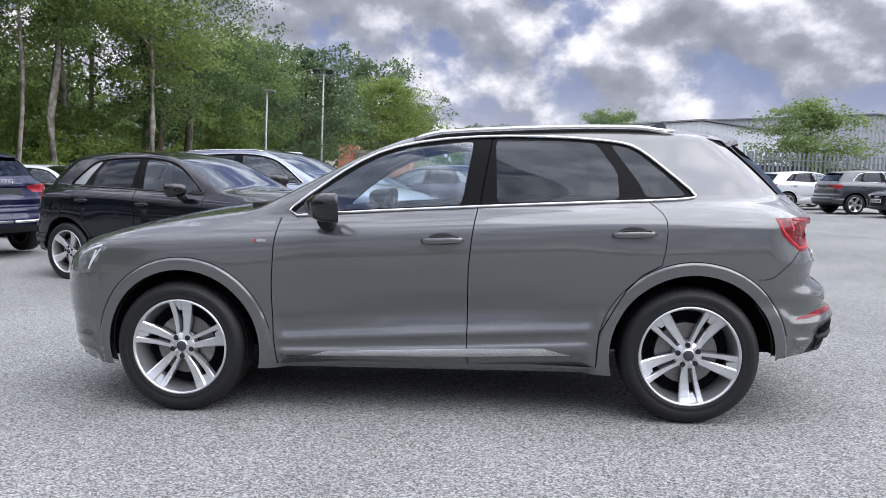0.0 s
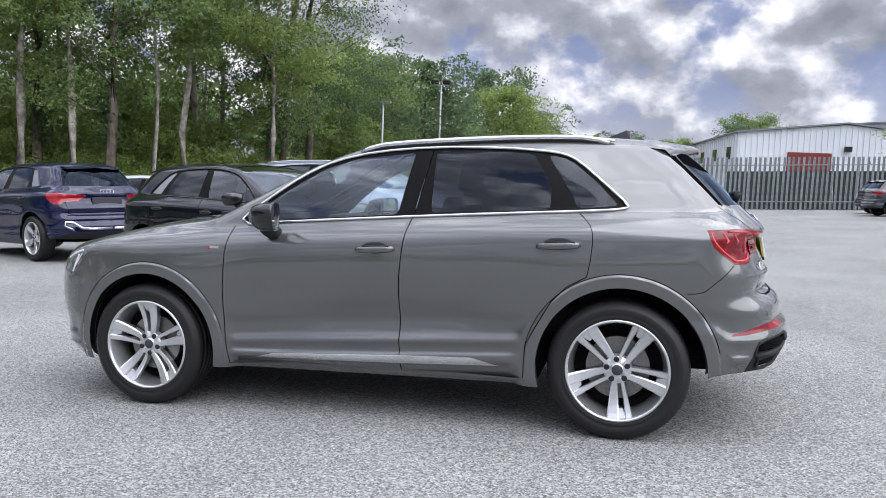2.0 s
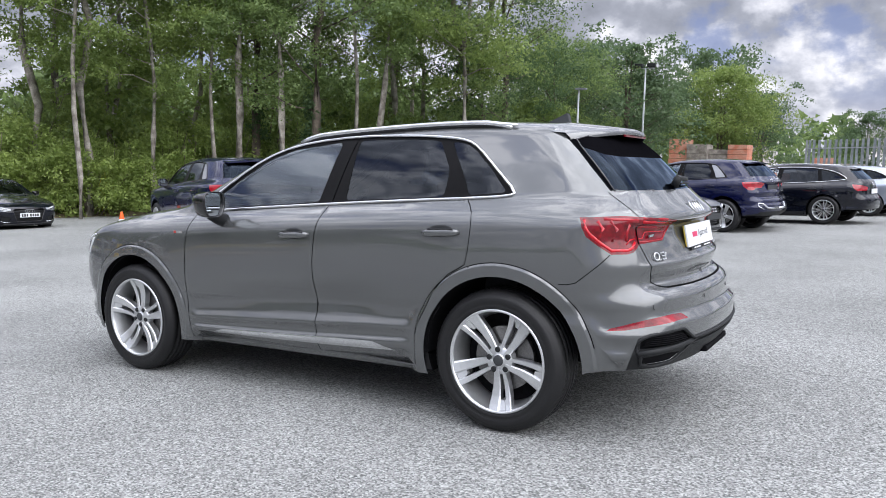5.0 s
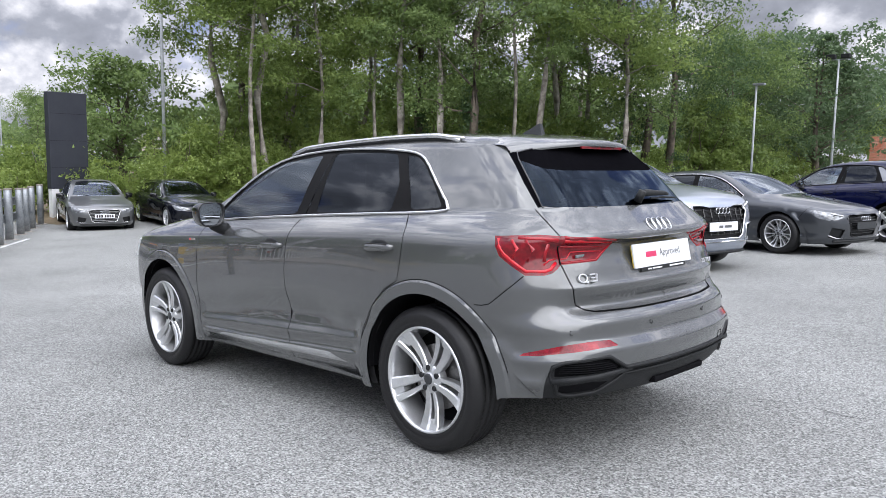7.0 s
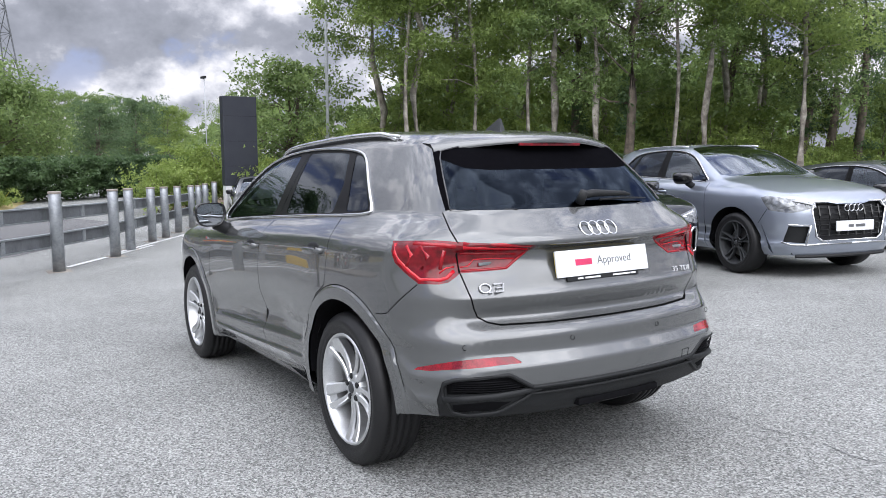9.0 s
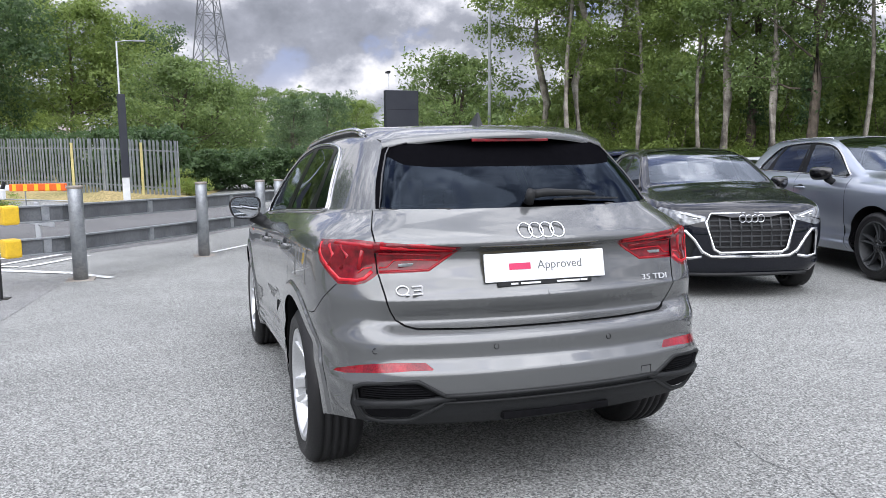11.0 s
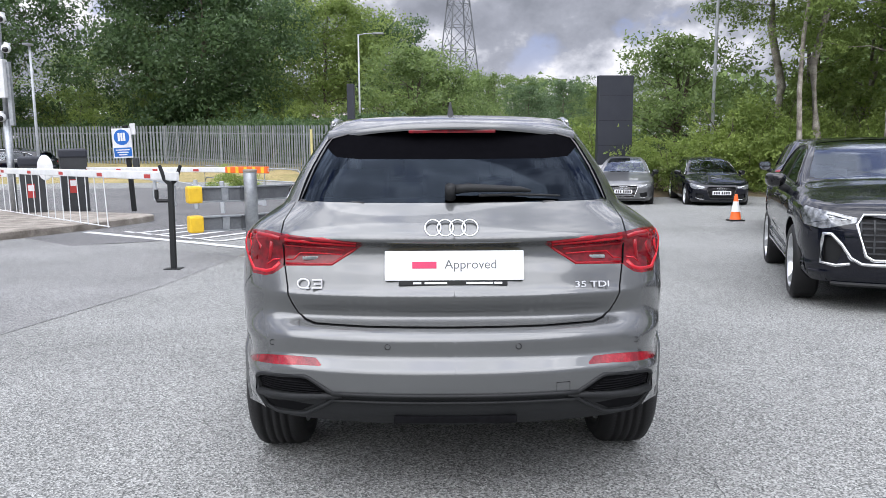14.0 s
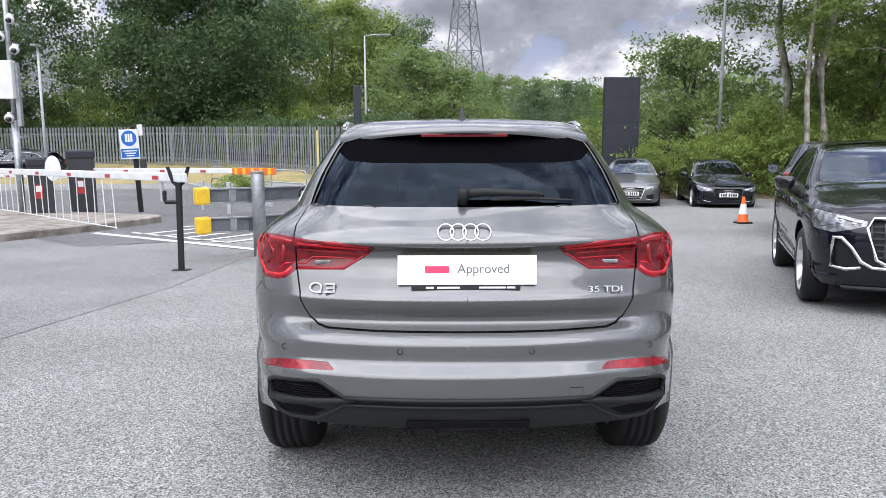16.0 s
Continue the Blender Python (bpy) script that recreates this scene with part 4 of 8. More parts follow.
def make_car(root, paint, body, fig, h=0.035, hero=False, nose=None, glass_front=None, trim=None, valance=True, tail_style="wedge"):
    """Builds all panels, glass, lamps and cabin of one car under root."""
    G, W = body, body.wall
    side_p, rear_p, front_p = G.by_side, G.by_rear, G.by_front
    trim = trim or SATIN
    hd = h * 1.2
    dlo = dense(side_p(rounded(fig["dlo"], 1)), hd)
    gaps = [ribbon(dense(side_p(g), 0.05, False), 0.0055 if hero else 0.008) for g in fig["gaps"]]
    hatch = rear_p(fig["hatch"])
    gaps.append(ribbon(dense(hatch, 0.05, False), 0.006))
    lamp = dense(side_p(fig["lamp_side"]) + rear_p(fig["lamp_rear"]), 0.06)
    rglass = dense(rear_p(fig["glass_rear"]), 0.04)
    r = G.arch_r
    holes = []
    for c in G.arches:
        arc = [(c + r * math.cos(t), G.hub + r * math.sin(t)) for t in np.linspace(-0.42, math.pi + 0.42, 40)]
        holes.append(side_p(arc + [(c - r * 0.80, 0.12), (c + r * 0.80, 0.12)]))
    door_f, door_mid, door_r = (side_p(g) for g in fig["gaps"])
    door_front = door_f + door_mid[::-1]
    door_rear = door_mid + door_r[::-1]
    zb = fig.get('low', 0.245)
    seam3 = G.over(dense([(x, abs(y)) for x, y in fig["seam"]], 0.05, False))
    seam = [(G.unroll(q), q[2]) for q in seam3]
    seam.sort(key=lambda q: q[0])
    seam[0], seam[-1] = (0.0, seam[0][1]), (A_END, seam[-1][1])
    a_arch = G.unroll((G.arches[1] + r, 0.9))
    bottom = [(a, float(np.interp(a, [0, 0.7, 0.95, a_arch, a_arch + 0.1], [0.335, 0.35, 0.35, fig.get('tail_low', 0.31), zb]))) for a in np.arange(0, A_END, 0.06)] + [(A_END, zb)]
    domain = dense(seam + bottom[::-1], h)
    tg = hatch + [(-0.02, 0.70), (-0.02, 1.20)]
    arch_x = G.arches[1] + r * 0.985
    bumper = ([(-0.02, 0.1), (-0.02, 0.711)] + hatch[::-1][1:9] + lamp_low(rear_p, side_p, fig) + side_p([(arch_x + 0.058, 0.824), (arch_x - 0.02, 0.759), (arch_x - 0.079, 0.749), (arch_x - 0.02, 0.66), (arch_x + 0.01, 0.60), (arch_x + 0.01, 0.53), (arch_x + 0.02, 0.1)]))
    nose_x = G.arches[0] - r
    nose_poly = side_p([(nose_x - 0.01, 0.1), (nose_x - 0.01, 0.62), (nose_x - 0.08, 0.74)]) + front_p([(0.62, 0.80), (0.3, 0.80)]) + [(A_END + 0.02, 0.80), (A_END + 0.02, 0.1)]
    gaps.append(ribbon(dense(side_p([(nose_x + 0.02, 0.60), (nose_x - 0.05, 0.70), (nose_x - 0.09, 0.76)]), 0.05, False), 0.006))
    if hero:
        gaps.pop()
        gaps.append(ribbon(dense(side_p([(1.884, 0.886), (1.824, 0.824), (1.745, 0.759), (1.705, 0.750), (1.665, 0.750)]), 0.05, False), 0.004))
        for c in G.arches:
            gaps.append(ribbon(dense(side_p([(c + (r + 0.066) * math.cos(t), G.hub + (r + 0.066) * math.sin(t)) for t in np.linspace(0.22, math.pi - 0.2, 40)]), 0.04, False), 0.004))
    regions = [("hole", q) for q in holes] + [("dlo", dlo), ("rglass", rglass), ("lamp", lamp)]
    if hero:
        regions.append(("screen_side", dense(rear_p([(0.616, 1.175), (0.629, 1.172), (0.599, 1.288), (0.566, 1.364), (0.530, 1.438), (0.512, 1.428), (0.535, 1.395), (0.574, 1.306), (0.603, 1.215)]), 0.04)))
    head = dense(side_p(fig.get("head_side", [(-1.845, 0.745), (-1.735, 0.885), (-1.80, 0.905)])) + front_p(fig.get("head_front", [(0.66, 0.865), (0.45, 0.815), (0.46, 0.775), (0.62, 0.735), (0.72, 0.715)])), 0.05)
    regions.append(("headlamp", head))
    if hero:
        refl = dense(side_p([(1.875, 0.540), (1.89, 0.552), (1.972, 0.574)]) + rear_p([(0.745, 0.587), (0.689, 0.596), (0.60, 0.600), (0.523, 0.598), (0.498, 0.577), (0.504, 0.573), (0.60, 0.572), (0.739, 0.558), (0.80, 0.545)]), 0.05)
        regions.append(("reflector", refl))
        # upward-facing sill strip, its brightness put into the colour as satin silver
        regions.append(("sill_strip", dense(side_p([(-0.66, 0.312), (-0.53, 0.346), (-0.10, 0.361), (0.2, 0.372), (0.595, 0.381), (0.74, 0.342), (0.2, 0.326)]), 0.06)))
    if hero:
        regions.append(("vent", dense(rear_p([(0.768, 0.497), (0.745, 0.512), (0.562, 0.526), (0.480, 0.474), (0.52, 0.466), (0.64, 0.462), (0.762, 0.455)]), 0.04)))
        regions.append(("lower_vent", dense(rear_p([(0.745, 0.412), (0.733, 0.385), (0.712, 0.375), (0.592, 0.382), (0.532, 0.416), (0.63, 0.424)]), 0.04)))
    if valance:
        val = dense(rear_p(fig.get("valance", [(-0.01, 0.10), (-0.01, 0.478), (0.25, 0.479), (0.458, 0.477), (0.556, 0.540), (0.748, 0.526), (0.780, 0.508), (0.788, 0.43), (0.762, 0.36), (0.74, 0.30), (0.72, 0.10)])), 0.06)
        regions.append(("valance", val))
    grille = None
    if nose:
        grille = dense(front_p(nose["grille"]), 0.05)
        regions.append(("grille", grille))
        regions.append(("intake", dense(front_p(nose["intake"]), 0.05)))
    regions += [("gap" + str(i), g) for i, g in enumerate(gaps)]
    regions += [("door_front", door_front), ("door_rear", door_rear), ("tailgate", tg), ("rear_bumper", bumper), ("front_bumper", nose_poly)]
    extra = []
    if h < 0.05:
        for c in G.arches:
            for dr in (0.025, 0.049, 0.055, 0.062, 0.069, 0.085):
                extra.append(dense(side_p([(c + (r + dr) * math.cos(t), G.hub + (r + dr) * math.sin(t)) for t in np.linspace(0.02, math.pi - 0.02, 30)]), h, False))
        for z in (0.332, 0.345, 0.358, 0.372, 0.382, 0.395, 0.44, 0.452, 0.465, 0.485, 0.985, 1.0, 1.02, 1.045):
            line = [(x, z + G.rise * (x - 0.2)) for x in np.linspace(-0.84, 0.86, 40) if z < 0.6] or [(x, z + G.rise * (x - 0.2)) for x in np.linspace(-1.55, 1.70, 70)]
            extra.append(dense(side_p(line), h * 1.3, False))
        for z in (0.545, 0.558, 0.57, 0.583, 0.596, 0.61, 0.667, 0.682, 0.695, 0.71, 0.725, 0.735, 0.75, 0.82, 0.834, 0.848, 0.99, 1.003, 1.014, 1.025, 1.036, 1.05):
            extra.append([(a, z) for a in np.arange(0.004, 1.16, h * 1.2)])
    v, reg = tile_up(domain, regions, h * 1.15, h * 0.72, extra)
    both = {"tailgate": "tailgate", "rear_bumper": "rear_bumper", "front_bumper": "front_bumper", "valance": "rear_valance", "grille": "grille_back"}
    looks = {"lamp": LAMP_RED if hero else LAMP_PLAIN, "headlamp": LAMP_CLEAR, "reflector": REFLECTOR, "sill_strip": SATIN, "valance": PLASTIC, "vent": UNDER, "lower_vent": UNDER, "screen_side": SCREEN_TRIM_REFLECTION, "grille": GLOSS_BLACK, "intake": PLASTIC}
    names = {"lamp": "tail_lamp", "headlamp": "headlamp", "rest": "body_shell", "vent": "vent_opening", "lower_vent": "vent_opening", "intake": "front_intake"}
    depth = {"grille": 0.05, "intake": 0.03, "reflector": 0.001, "valance": 0.004, "vent": 0.014, "lower_vent": 0.006}
    made = {}
    for key, f in reg.items():
        if key in ("hole", "dlo", "rglass"):
            continue
        nm = both.get(key) or names.get(key) or key
        mt = looks.get(key, paint)
        if key[:3] == "gap":
            nm, mt = "panel_gap", UNDER
        if key in both or key in ("rest", "gap3"):
            made[key] = part(nm, skin(G, v, f, mt, nm, W, 0.006 if nm == "panel_gap" else depth.get(key, 0), both=True), None, root)
        else:
            for s in (1, -1):
                made[key, s] = part(nm, skin(G, v, f, mt, nm, W, 0.006 if nm == "panel_gap" else depth.get(key, 0), side=s), None, root)
    # side glass and pillar trim
    panes = [(n, dense(side_p(fillet(p, 0.028)), hd)) for n, p, _ in fig["panes"]]
    kinds = {n: k for n, _, k in fig["panes"]}
    sp = ribbon(dense(side_p(fig["split"]), 0.05, False), 0.008)
    v2, reg2 = tile_up(dlo, panes + [("split", sp)], h * 1.3, h)
    for key, f in reg2.items():
        mt = PILLAR if key == "rest" else UNDER if key == "split" else GLASS_LIGHT if kinds[key] == "light" else PANEL_GREY if kinds[key] == "panel" else GLASS_DARK
        nm = "pillar_trim" if key == "rest" else "pillar_gap" if key == "split" else key
        for s in (1, -1):
            ob = part(nm, skin(G, v2, f, mt, nm, W, 0.009 if key == "split" else 0.004 if key == "rest" else 0.006, side=s), None, root)
            if mt in (GLASS_LIGHT, GLASS_DARK):
                ob.visible_shadow = False
    ring = W(np.array(dlo), -0.003)
    for s in (1, -1):
        part("window_trim", tube(ring * np.array([1, s, 1]), 0.0085 if hero else 0.009, 6, True), trim, root, "satin aluminium window surround" if hero else "", True)
    band = rear_p(fig["band"]) if "band" in fig else []
    v3, reg3 = tile_up(rglass, [("band", dense(band, 0.04))] if band else [], h * 1.3, h)
    # upper glass in black: the spoiler's dark reflection put into the colour
    if band:
        part("screen_band", skin(G, v3, reg3["band"], SCREEN_TRIM_REFLECTION, "screen_band", W, 0.004, both=True), None, root)
    ob = part("rear_screen", skin(G, v3, reg3["rest"], GLASS_REAR, "rear_screen", W, 0.004, both=True), None, root)
    ob.visible_shadow = False
    edge = W(np.array(rear_p([p for p in fig["glass_rear"] if p[0] > 0.01])), 0.0)
    for s in (1, -1):
        part("screen_edge", tube(edge * np.array([1, s, 1]), 0.005, 6), GLOSS_BLACK, root, smooth=True)
    # bonnet, windscreen, roof
    plan = [(x, abs(y)) for x, y in fig["seam"]]
    plan = dense(plan, 0.05)
    screen = dense(fig["screen"], 0.06)
    hood = dense(fig["hood"], 0.06)
    v4, reg4 = tile_up(plan, [("windscreen", screen), ("bonnet", hood)], h * 1.3, h * 1.3)
    up = lambda q: G.over(q)
    for key, f in reg4.items():
        mt = GLASS_SCREEN if key == "windscreen" else paint
        nm = {"rest": "roof"}.get(key, key)
        ob = part(nm, skin(G, v4, f, mt, nm, up, 0.004 if key == "windscreen" else 0, both=True), None, root)
        if key == "windscreen":
            ob.visible_shadow = False
    # cabin lining
    v5, reg5 = tile_up(domain, [("x", dlo), ("x", rglass)] + [("x", q) for q in holes], 0.14, 0.10)
    part("cabin_lining", skin(G, v5, reg5["rest"], CABIN, "cabin_lining", W, 0.045, both=True), None, root)
    v6, reg6 = tile_up(plan, [("x", screen)], 0.15, 0.15)
    part("roof_lining", skin(G, v6, reg6["rest"], CABIN, "roof_lining", up, 0.035, both=True), None, root)
    # wheel housings and floor
    for c in G.arches:
        for s in (1, -1):
            yo = float(G.half_width(np.array([c]), np.array([G.hub + r]))[0]) - 0.006
            pr = [(0.02, 0.50), (r - 0.01, 0.50), (r, 0.56), (r + 0.002, yo)]
            vv, ff = lathe(pr, 48)
            q = []
            for x, y, z in vv:
                lim = float(G.half_width(np.array([x + c]), np.array([max(z + G.hub, 0.3)]))[0]) - 0.012
                if abs(x + c) > FAN and y > 0.6:
                    pr_ = G.solve(np.array([(x + c, 0.0, max(z + G.hub, 0.3))]), np.array([(0, 1.0, 0)]))[0]
                    lim = min(lim, pr_[1] - 0.012)
                q.append((x + c, s * min(y, lim), z + G.hub))
            keep = [fc for fc in ff if min(q[i][2] for i in fc) > 0.30]
            part("wheel_housing", (q, keep), UNDER, root, smooth=True)
    bm = bmesh.new()
    a0, a1 = G.arches
    x0, x1 = fig.get("floor", (-1.95, 2.02))
    box(bm, (x1 - x0 - 0.1, 0.98, 0.12), ((x0 + x1) / 2 - 0.05, 0, 0.35), 0.03)
    box(bm, (a1 - a0 - 2 * r - 0.02, 1.62, 0.10), ((a0 + a1) / 2, 0, 0.285), 0.02)
    box(bm, (0.30, 1.10, 0.08), (x1 - 0.20, 0, 0.40), 0.03)
    box(bm, (0.22, 1.35, 0.10), (x0 + 0.06, 0, 0.30), 0.03)
    part("underbody", bm, UNDER, root)
    seats(root, fig.get("seat_x", 0.0), fig.get("seat_z", 0.0))
    if nose:
        make_nose(root, G, nose)
    return made


def lamp_low(rear_p, side_p, fig):
    return rear_p(fig["lamp_rear"][3:4] + fig["lamp_rear"][:3][::-1]) + side_p(fig["lamp_side"][-1:])


def seats(root, dx=0.0, dz=0.0):
    def cushion(bm, m, w, hgt, d):
        box(bm, (d, w, hgt), (0, 0, hgt / 2), min(d, w) * 0.28, m)
    for y in (-0.37, 0.37):
        bm = bmesh.new()
        cushion(bm, pose(0.30 + dx, y, 0.60 + dz, 0, 14, 0), 0.48, 0.62, 0.15)
        box(bm, (0.50, 0.48, 0.16), (0.05 + dx, y, 0.56 + dz), 0.05)
        part("front_seat", bm, SEAT_CLOTH, root, smooth=True)
        bm = bmesh.new()
        cushion(bm, pose(0.475 + dx, y, 1.24 + dz, 0, 10, 0), 0.25, 0.17, 0.10)
        part("headrest", bm, SEAT_CLOTH, root, smooth=True)
    bm = bmesh.new()
    cushion(bm, pose(1.18 + dx, 0, 0.62 + dz, 0, 16, 0), 1.24, 0.55, 0.14)
    box(bm, (0.48, 1.24, 0.16), (0.95 + dx, 0, 0.56 + dz), 0.05)
    part("rear_bench", bm, SEAT_CLOTH, root, smooth=True)
    for y in (-0.42, 0.0, 0.42):
        bm = bmesh.new()
        cushion(bm, pose(1.34 + dx, y, 1.165 + dz, 0, 10, 0), 0.26, 0.13, 0.09)
        part("headrest", bm, SEAT_CLOTH, root, smooth=True)
    bm = bmesh.new()
    box(bm, (0.42, 1.40, 0.20), (-0.72 + dx, 0, 0.93 + dz), 0.06)
    box(bm, (0.16, 0.36, 0.08), (-0.58 + dx, 0.38, 1.04 + dz), 0.03)
    part("dashboard", bm, CABIN, root, smooth=True)
    pts = [(0.185 * math.cos(t) * 0.25, 0.185 * math.sin(t), 0.185 * math.cos(t)) for t in np.linspace(0, 2 * math.pi, 28, endpoint=False)]
    w = part("steering_wheel", tube([(x - 0.42 + dx, y + 0.38, z + 0.97 + dz) for x, y, z in pts], 0.016, 8, True), CABIN, root, smooth=True)
    bm = bmesh.new()
    rod(bm, (-0.43 + dx, 0.38, 0.97 + dz), (-0.60 + dx, 0.38, 0.93 + dz), 0.07, 0.05, 14)
    box(bm, (0.03, 0.30, 0.05), (-0.425 + dx, 0.38, 0.97 + dz), 0.012)
    part("steering_hub", bm, CABIN, w, smooth=True)


def make_nose(root, G, nose):
    """Grille frame and bars, bumper blades, plate and badge of a car's front."""
    def at(y, z, out=0.0):
        p = G.solve(np.array([(-0.3, abs(y), z)]), np.array([(-1.0, 0, 0)]), 2.6)
        q = p - G.normal(p) * -out
        return np.array([q[0][0], q[0][1] * (1 if y >= 0 else -1), q[0][2]])
    half = [p for p in nose["grille"] if p[0] >= 0]
    ring = [at(y, z, 0.004) for y, z in half] + [at(-y, z, 0.004) for y, z in half[::-1]]
    ring = [tuple(q) for q in ring]
    part("grille_frame", tube(ring, nose.get("frame_r", 0.018), 6, True), nose.get("frame", CHROME), root, "", True)
    zs = [z for _, z in half]
    zl, zh = min(zs), max(zs)
    rows = nose.get("rows", 6)
    for i in range(1, rows):
        z = zl + (zh - zl) * i / rows
        ys = [p[0] for p in half]
        wide = max(abs(a[0] + (b[0] - a[0]) * (z - a[1]) / (b[1] - a[1])) for a, b in zip(half, half[1:]) if (a[1] - z) * (b[1] - z) <= 0 and a[1] != b[1]) - 0.02
        pts = [tuple(at(y, z, -0.022)) for y in np.linspace(-wide, wide, 9)]
        part("grille_bar", tube(pts, 0.008, 5), nose.get("bars", PLASTIC), root)
    if nose.get("uprights"):
        for y in np.linspace(-0.42, 0.42, nose["uprights"]):
            pts = [tuple(at(y, z, -0.016)) for z in np.linspace(zl + 0.05, zh - 0.03, 4)]
            part("grille_upright", tube(pts, 0.010, 5), nose.get("bars", PLASTIC), root)
    rz = nose.get("badge_z", zh - 0.10)
    for k in range(4):
        y = (k - 1.5) * 0.062
        c = at(y, rz, 0.012)
        part("badge_ring", tube([(c[0], c[1] + 0.036 * math.cos(t), c[2] + 0.036 * math.sin(t)) for t in np.linspace(0, 2 * math.pi, 20, endpoint=False)], 0.006, 6, True), CHROME, root, "", True)
    if nose.get("plate"):
        z = nose["plate"]
        x = min(at(0, z, 0.0)[0], at(0.26, z)[0]) - 0.015
        bm = bmesh.new()
        box(bm, (0.012, 0.52, 0.111), (x, 0, z), 0.003)
        pl = part("number_plate", bm, nose.get("plate_mat", PLATE), root, "white number plate with dark bars" if nose.get("plate_mat", PLATE) is PLATE else "")
        if nose.get("blocks"):
            for y, w in ((-0.07, 0.13), (0.06, 0.07)):
                bm = bmesh.new()
                box(bm, (0.002, w, 0.030), (x - 0.008, y, z))
                part("plate_bar", bm, GREY_INK, pl)
        if nose.get("plate_bars", True):
            for k in range(7):
                bm = bmesh.new()
                box(bm, (0.002, 0.042, 0.072), (x - 0.008, -0.20 + k * 0.062 + (0.03 if k > 3 else 0), z))
                part("plate_bar", bm, INK, pl)
    for s in (1, -1):
        for blade in nose.get("blades", []):
            pts = [tuple(at(y * s, z, 0.006)) for y, z in blade]
            part("bumper_blade", tube(pts, nose.get("blade_r", 0.016), 6), nose.get("blade", SATIN), root, "", True)
        lip = [tuple(at(y * s, 0.24, 0.01)) for y in np.linspace(0.0, 0.62, 7)]
        part("front_lip", tube(lip, 0.02, 6), nose.get("lip", PLASTIC), root)
        # light strip in the lamp
        strip = [tuple(at(y * s, z, 0.010)) for y, z in nose.get("strip", [(0.50, 0.80), (0.60, 0.825), (0.68, 0.845)])]
        part("lamp_strip", tube(strip, 0.009, 5), WHITE_INK, root)
        for k in range(2):
            c = np.mean([np.array(q) for q in strip[k:k + 2]], axis=0)
            bm = bmesh.new()
            box(bm, (0.016, 0.050, 0.026), (c[0] + 0.004, c[1], c[2] - 0.026), 0.008)
            part("lamp_block", bm, CHROME, root)


def mirrors(root, x=-0.50, y=0.985, z=1.11, cap=PLASTIC, shell=GLOSS_BLACK):
    """Door mirrors: a squarish housing, rounded in front, open at the back round an inset glass."""
    for s in (1, -1):
        lev = [(-0.105, 0.30), (-0.098, 0.52), (-0.080, 0.74), (-0.050, 0.90), (-0.010, 0.98), (0.035, 1.0), (0.048, 0.985), (0.046, 0.90), (0.034, 0.87)]
        verts, faces, n = [], [], 28
        for dx, k in lev:
            for i in range(n):
                t = 2 * math.pi * i / n
                cy = math.copysign(abs(math.cos(t)) ** 0.55, math.cos(t))
                cz = math.copysign(abs(math.sin(t)) ** 0.62, math.sin(t))
                narrow = 1 - 0.16 * (cz < 0) * abs(cz)
                verts.append((x + dx + 0.025 * cy * (s > -2), s * (y + k * cy * 0.106 * narrow), z + 0.004 + k * cz * (0.070 if cz > 0 else 0.084)))
        for j in range(len(lev) - 1):
            for i in range(n):
                a, b = j * n + i, j * n + (i + 1) % n
                faces.append((a, b, b + n, a + n) if s > 0 else (a, a + n, b + n, b))
        faces.append(tuple(range(n)) if s < 0 else tuple(range(n))[::-1])
        ob = part("door_mirror", (verts, faces), shell, root, smooth=True)
        glass = [verts[(len(lev) - 1) * n + i] for i in range(n)]
        part("mirror_glass", (glass, [tuple(range(n)) if s > 0 else tuple(range(n))[::-1]]), MIRROR, ob)
        part("mirror_foot", tube([(x - 0.03, s * (y - 0.05), z - 0.06), (x - 0.03, s * (y - 0.09), z - 0.085), (x - 0.02, s * (y - 0.115), z - 0.10), (x - 0.02, s * (y - 0.14), z - 0.10)], [0.045, 0.042, 0.040, 0.040], 8), cap, ob, smooth=True)


def handles(root, G, places, paint):
    for x, z in places:
        for s in (1, -1):
            p = G.solve(np.array([(x, 0.0, z)]), np.array([(0, 1.0, 0)]))[0]
            pts, rad = [], []
            for u in np.linspace(-1, 1, 13):
                pts.append((p[0] + u * 0.108, s * (p[1] + 0.026 * (1 - abs(u) ** 5) - 0.002), p[2] + 0.004 * u))
                rad.append(0.0185 - 0.006 * abs(u) ** 4)
            ob = part("door_handle", tube(pts, rad, 8, squash=0.55), paint, root, smooth=True)
            # shadow in the recess, put in as a flat black lens
            bm = bmesh.new()
            bmesh.ops.create_uvsphere(bm, u_segments=16, v_segments=8, radius=1.0, matrix=Matrix.Translation((p[0], s * (p[1] - 0.003), p[2] + 0.003)) @ Matrix.Diagonal((0.080, 0.008, 0.036, 1)))
            part("handle_recess", bm, PLASTIC, ob, smooth=True)
            bm = bmesh.new()
            box(bm, (0.15, 0.006, 0.007), (p[0] + 0.01, s * (p[1] + 0.025), p[2] + 0.019), 0.002)
            part("handle_inlay", bm, GLOSS_BLACK, ob)
# ---- the grey car ----
SUV_BODY = Body(**SUV)
hero = thing("grey_car", "grey metallic sport utility car with silver twin-spoke wheels parked on asphalt", "car", m=on_ground(0, 0))
made = make_car(hero, GREY_PAINT, SUV_BODY, SUV_FIG, h=0.030, hero=True)
put_wheels(hero, wheel_meshes(seg=198), -1.3375, 1.34, 0.785, 0.352)
mirrors(hero)
handles(hero, SUV_BODY, [(0.078, 0.938), (1.045, 0.975)], GREY_PAINT)


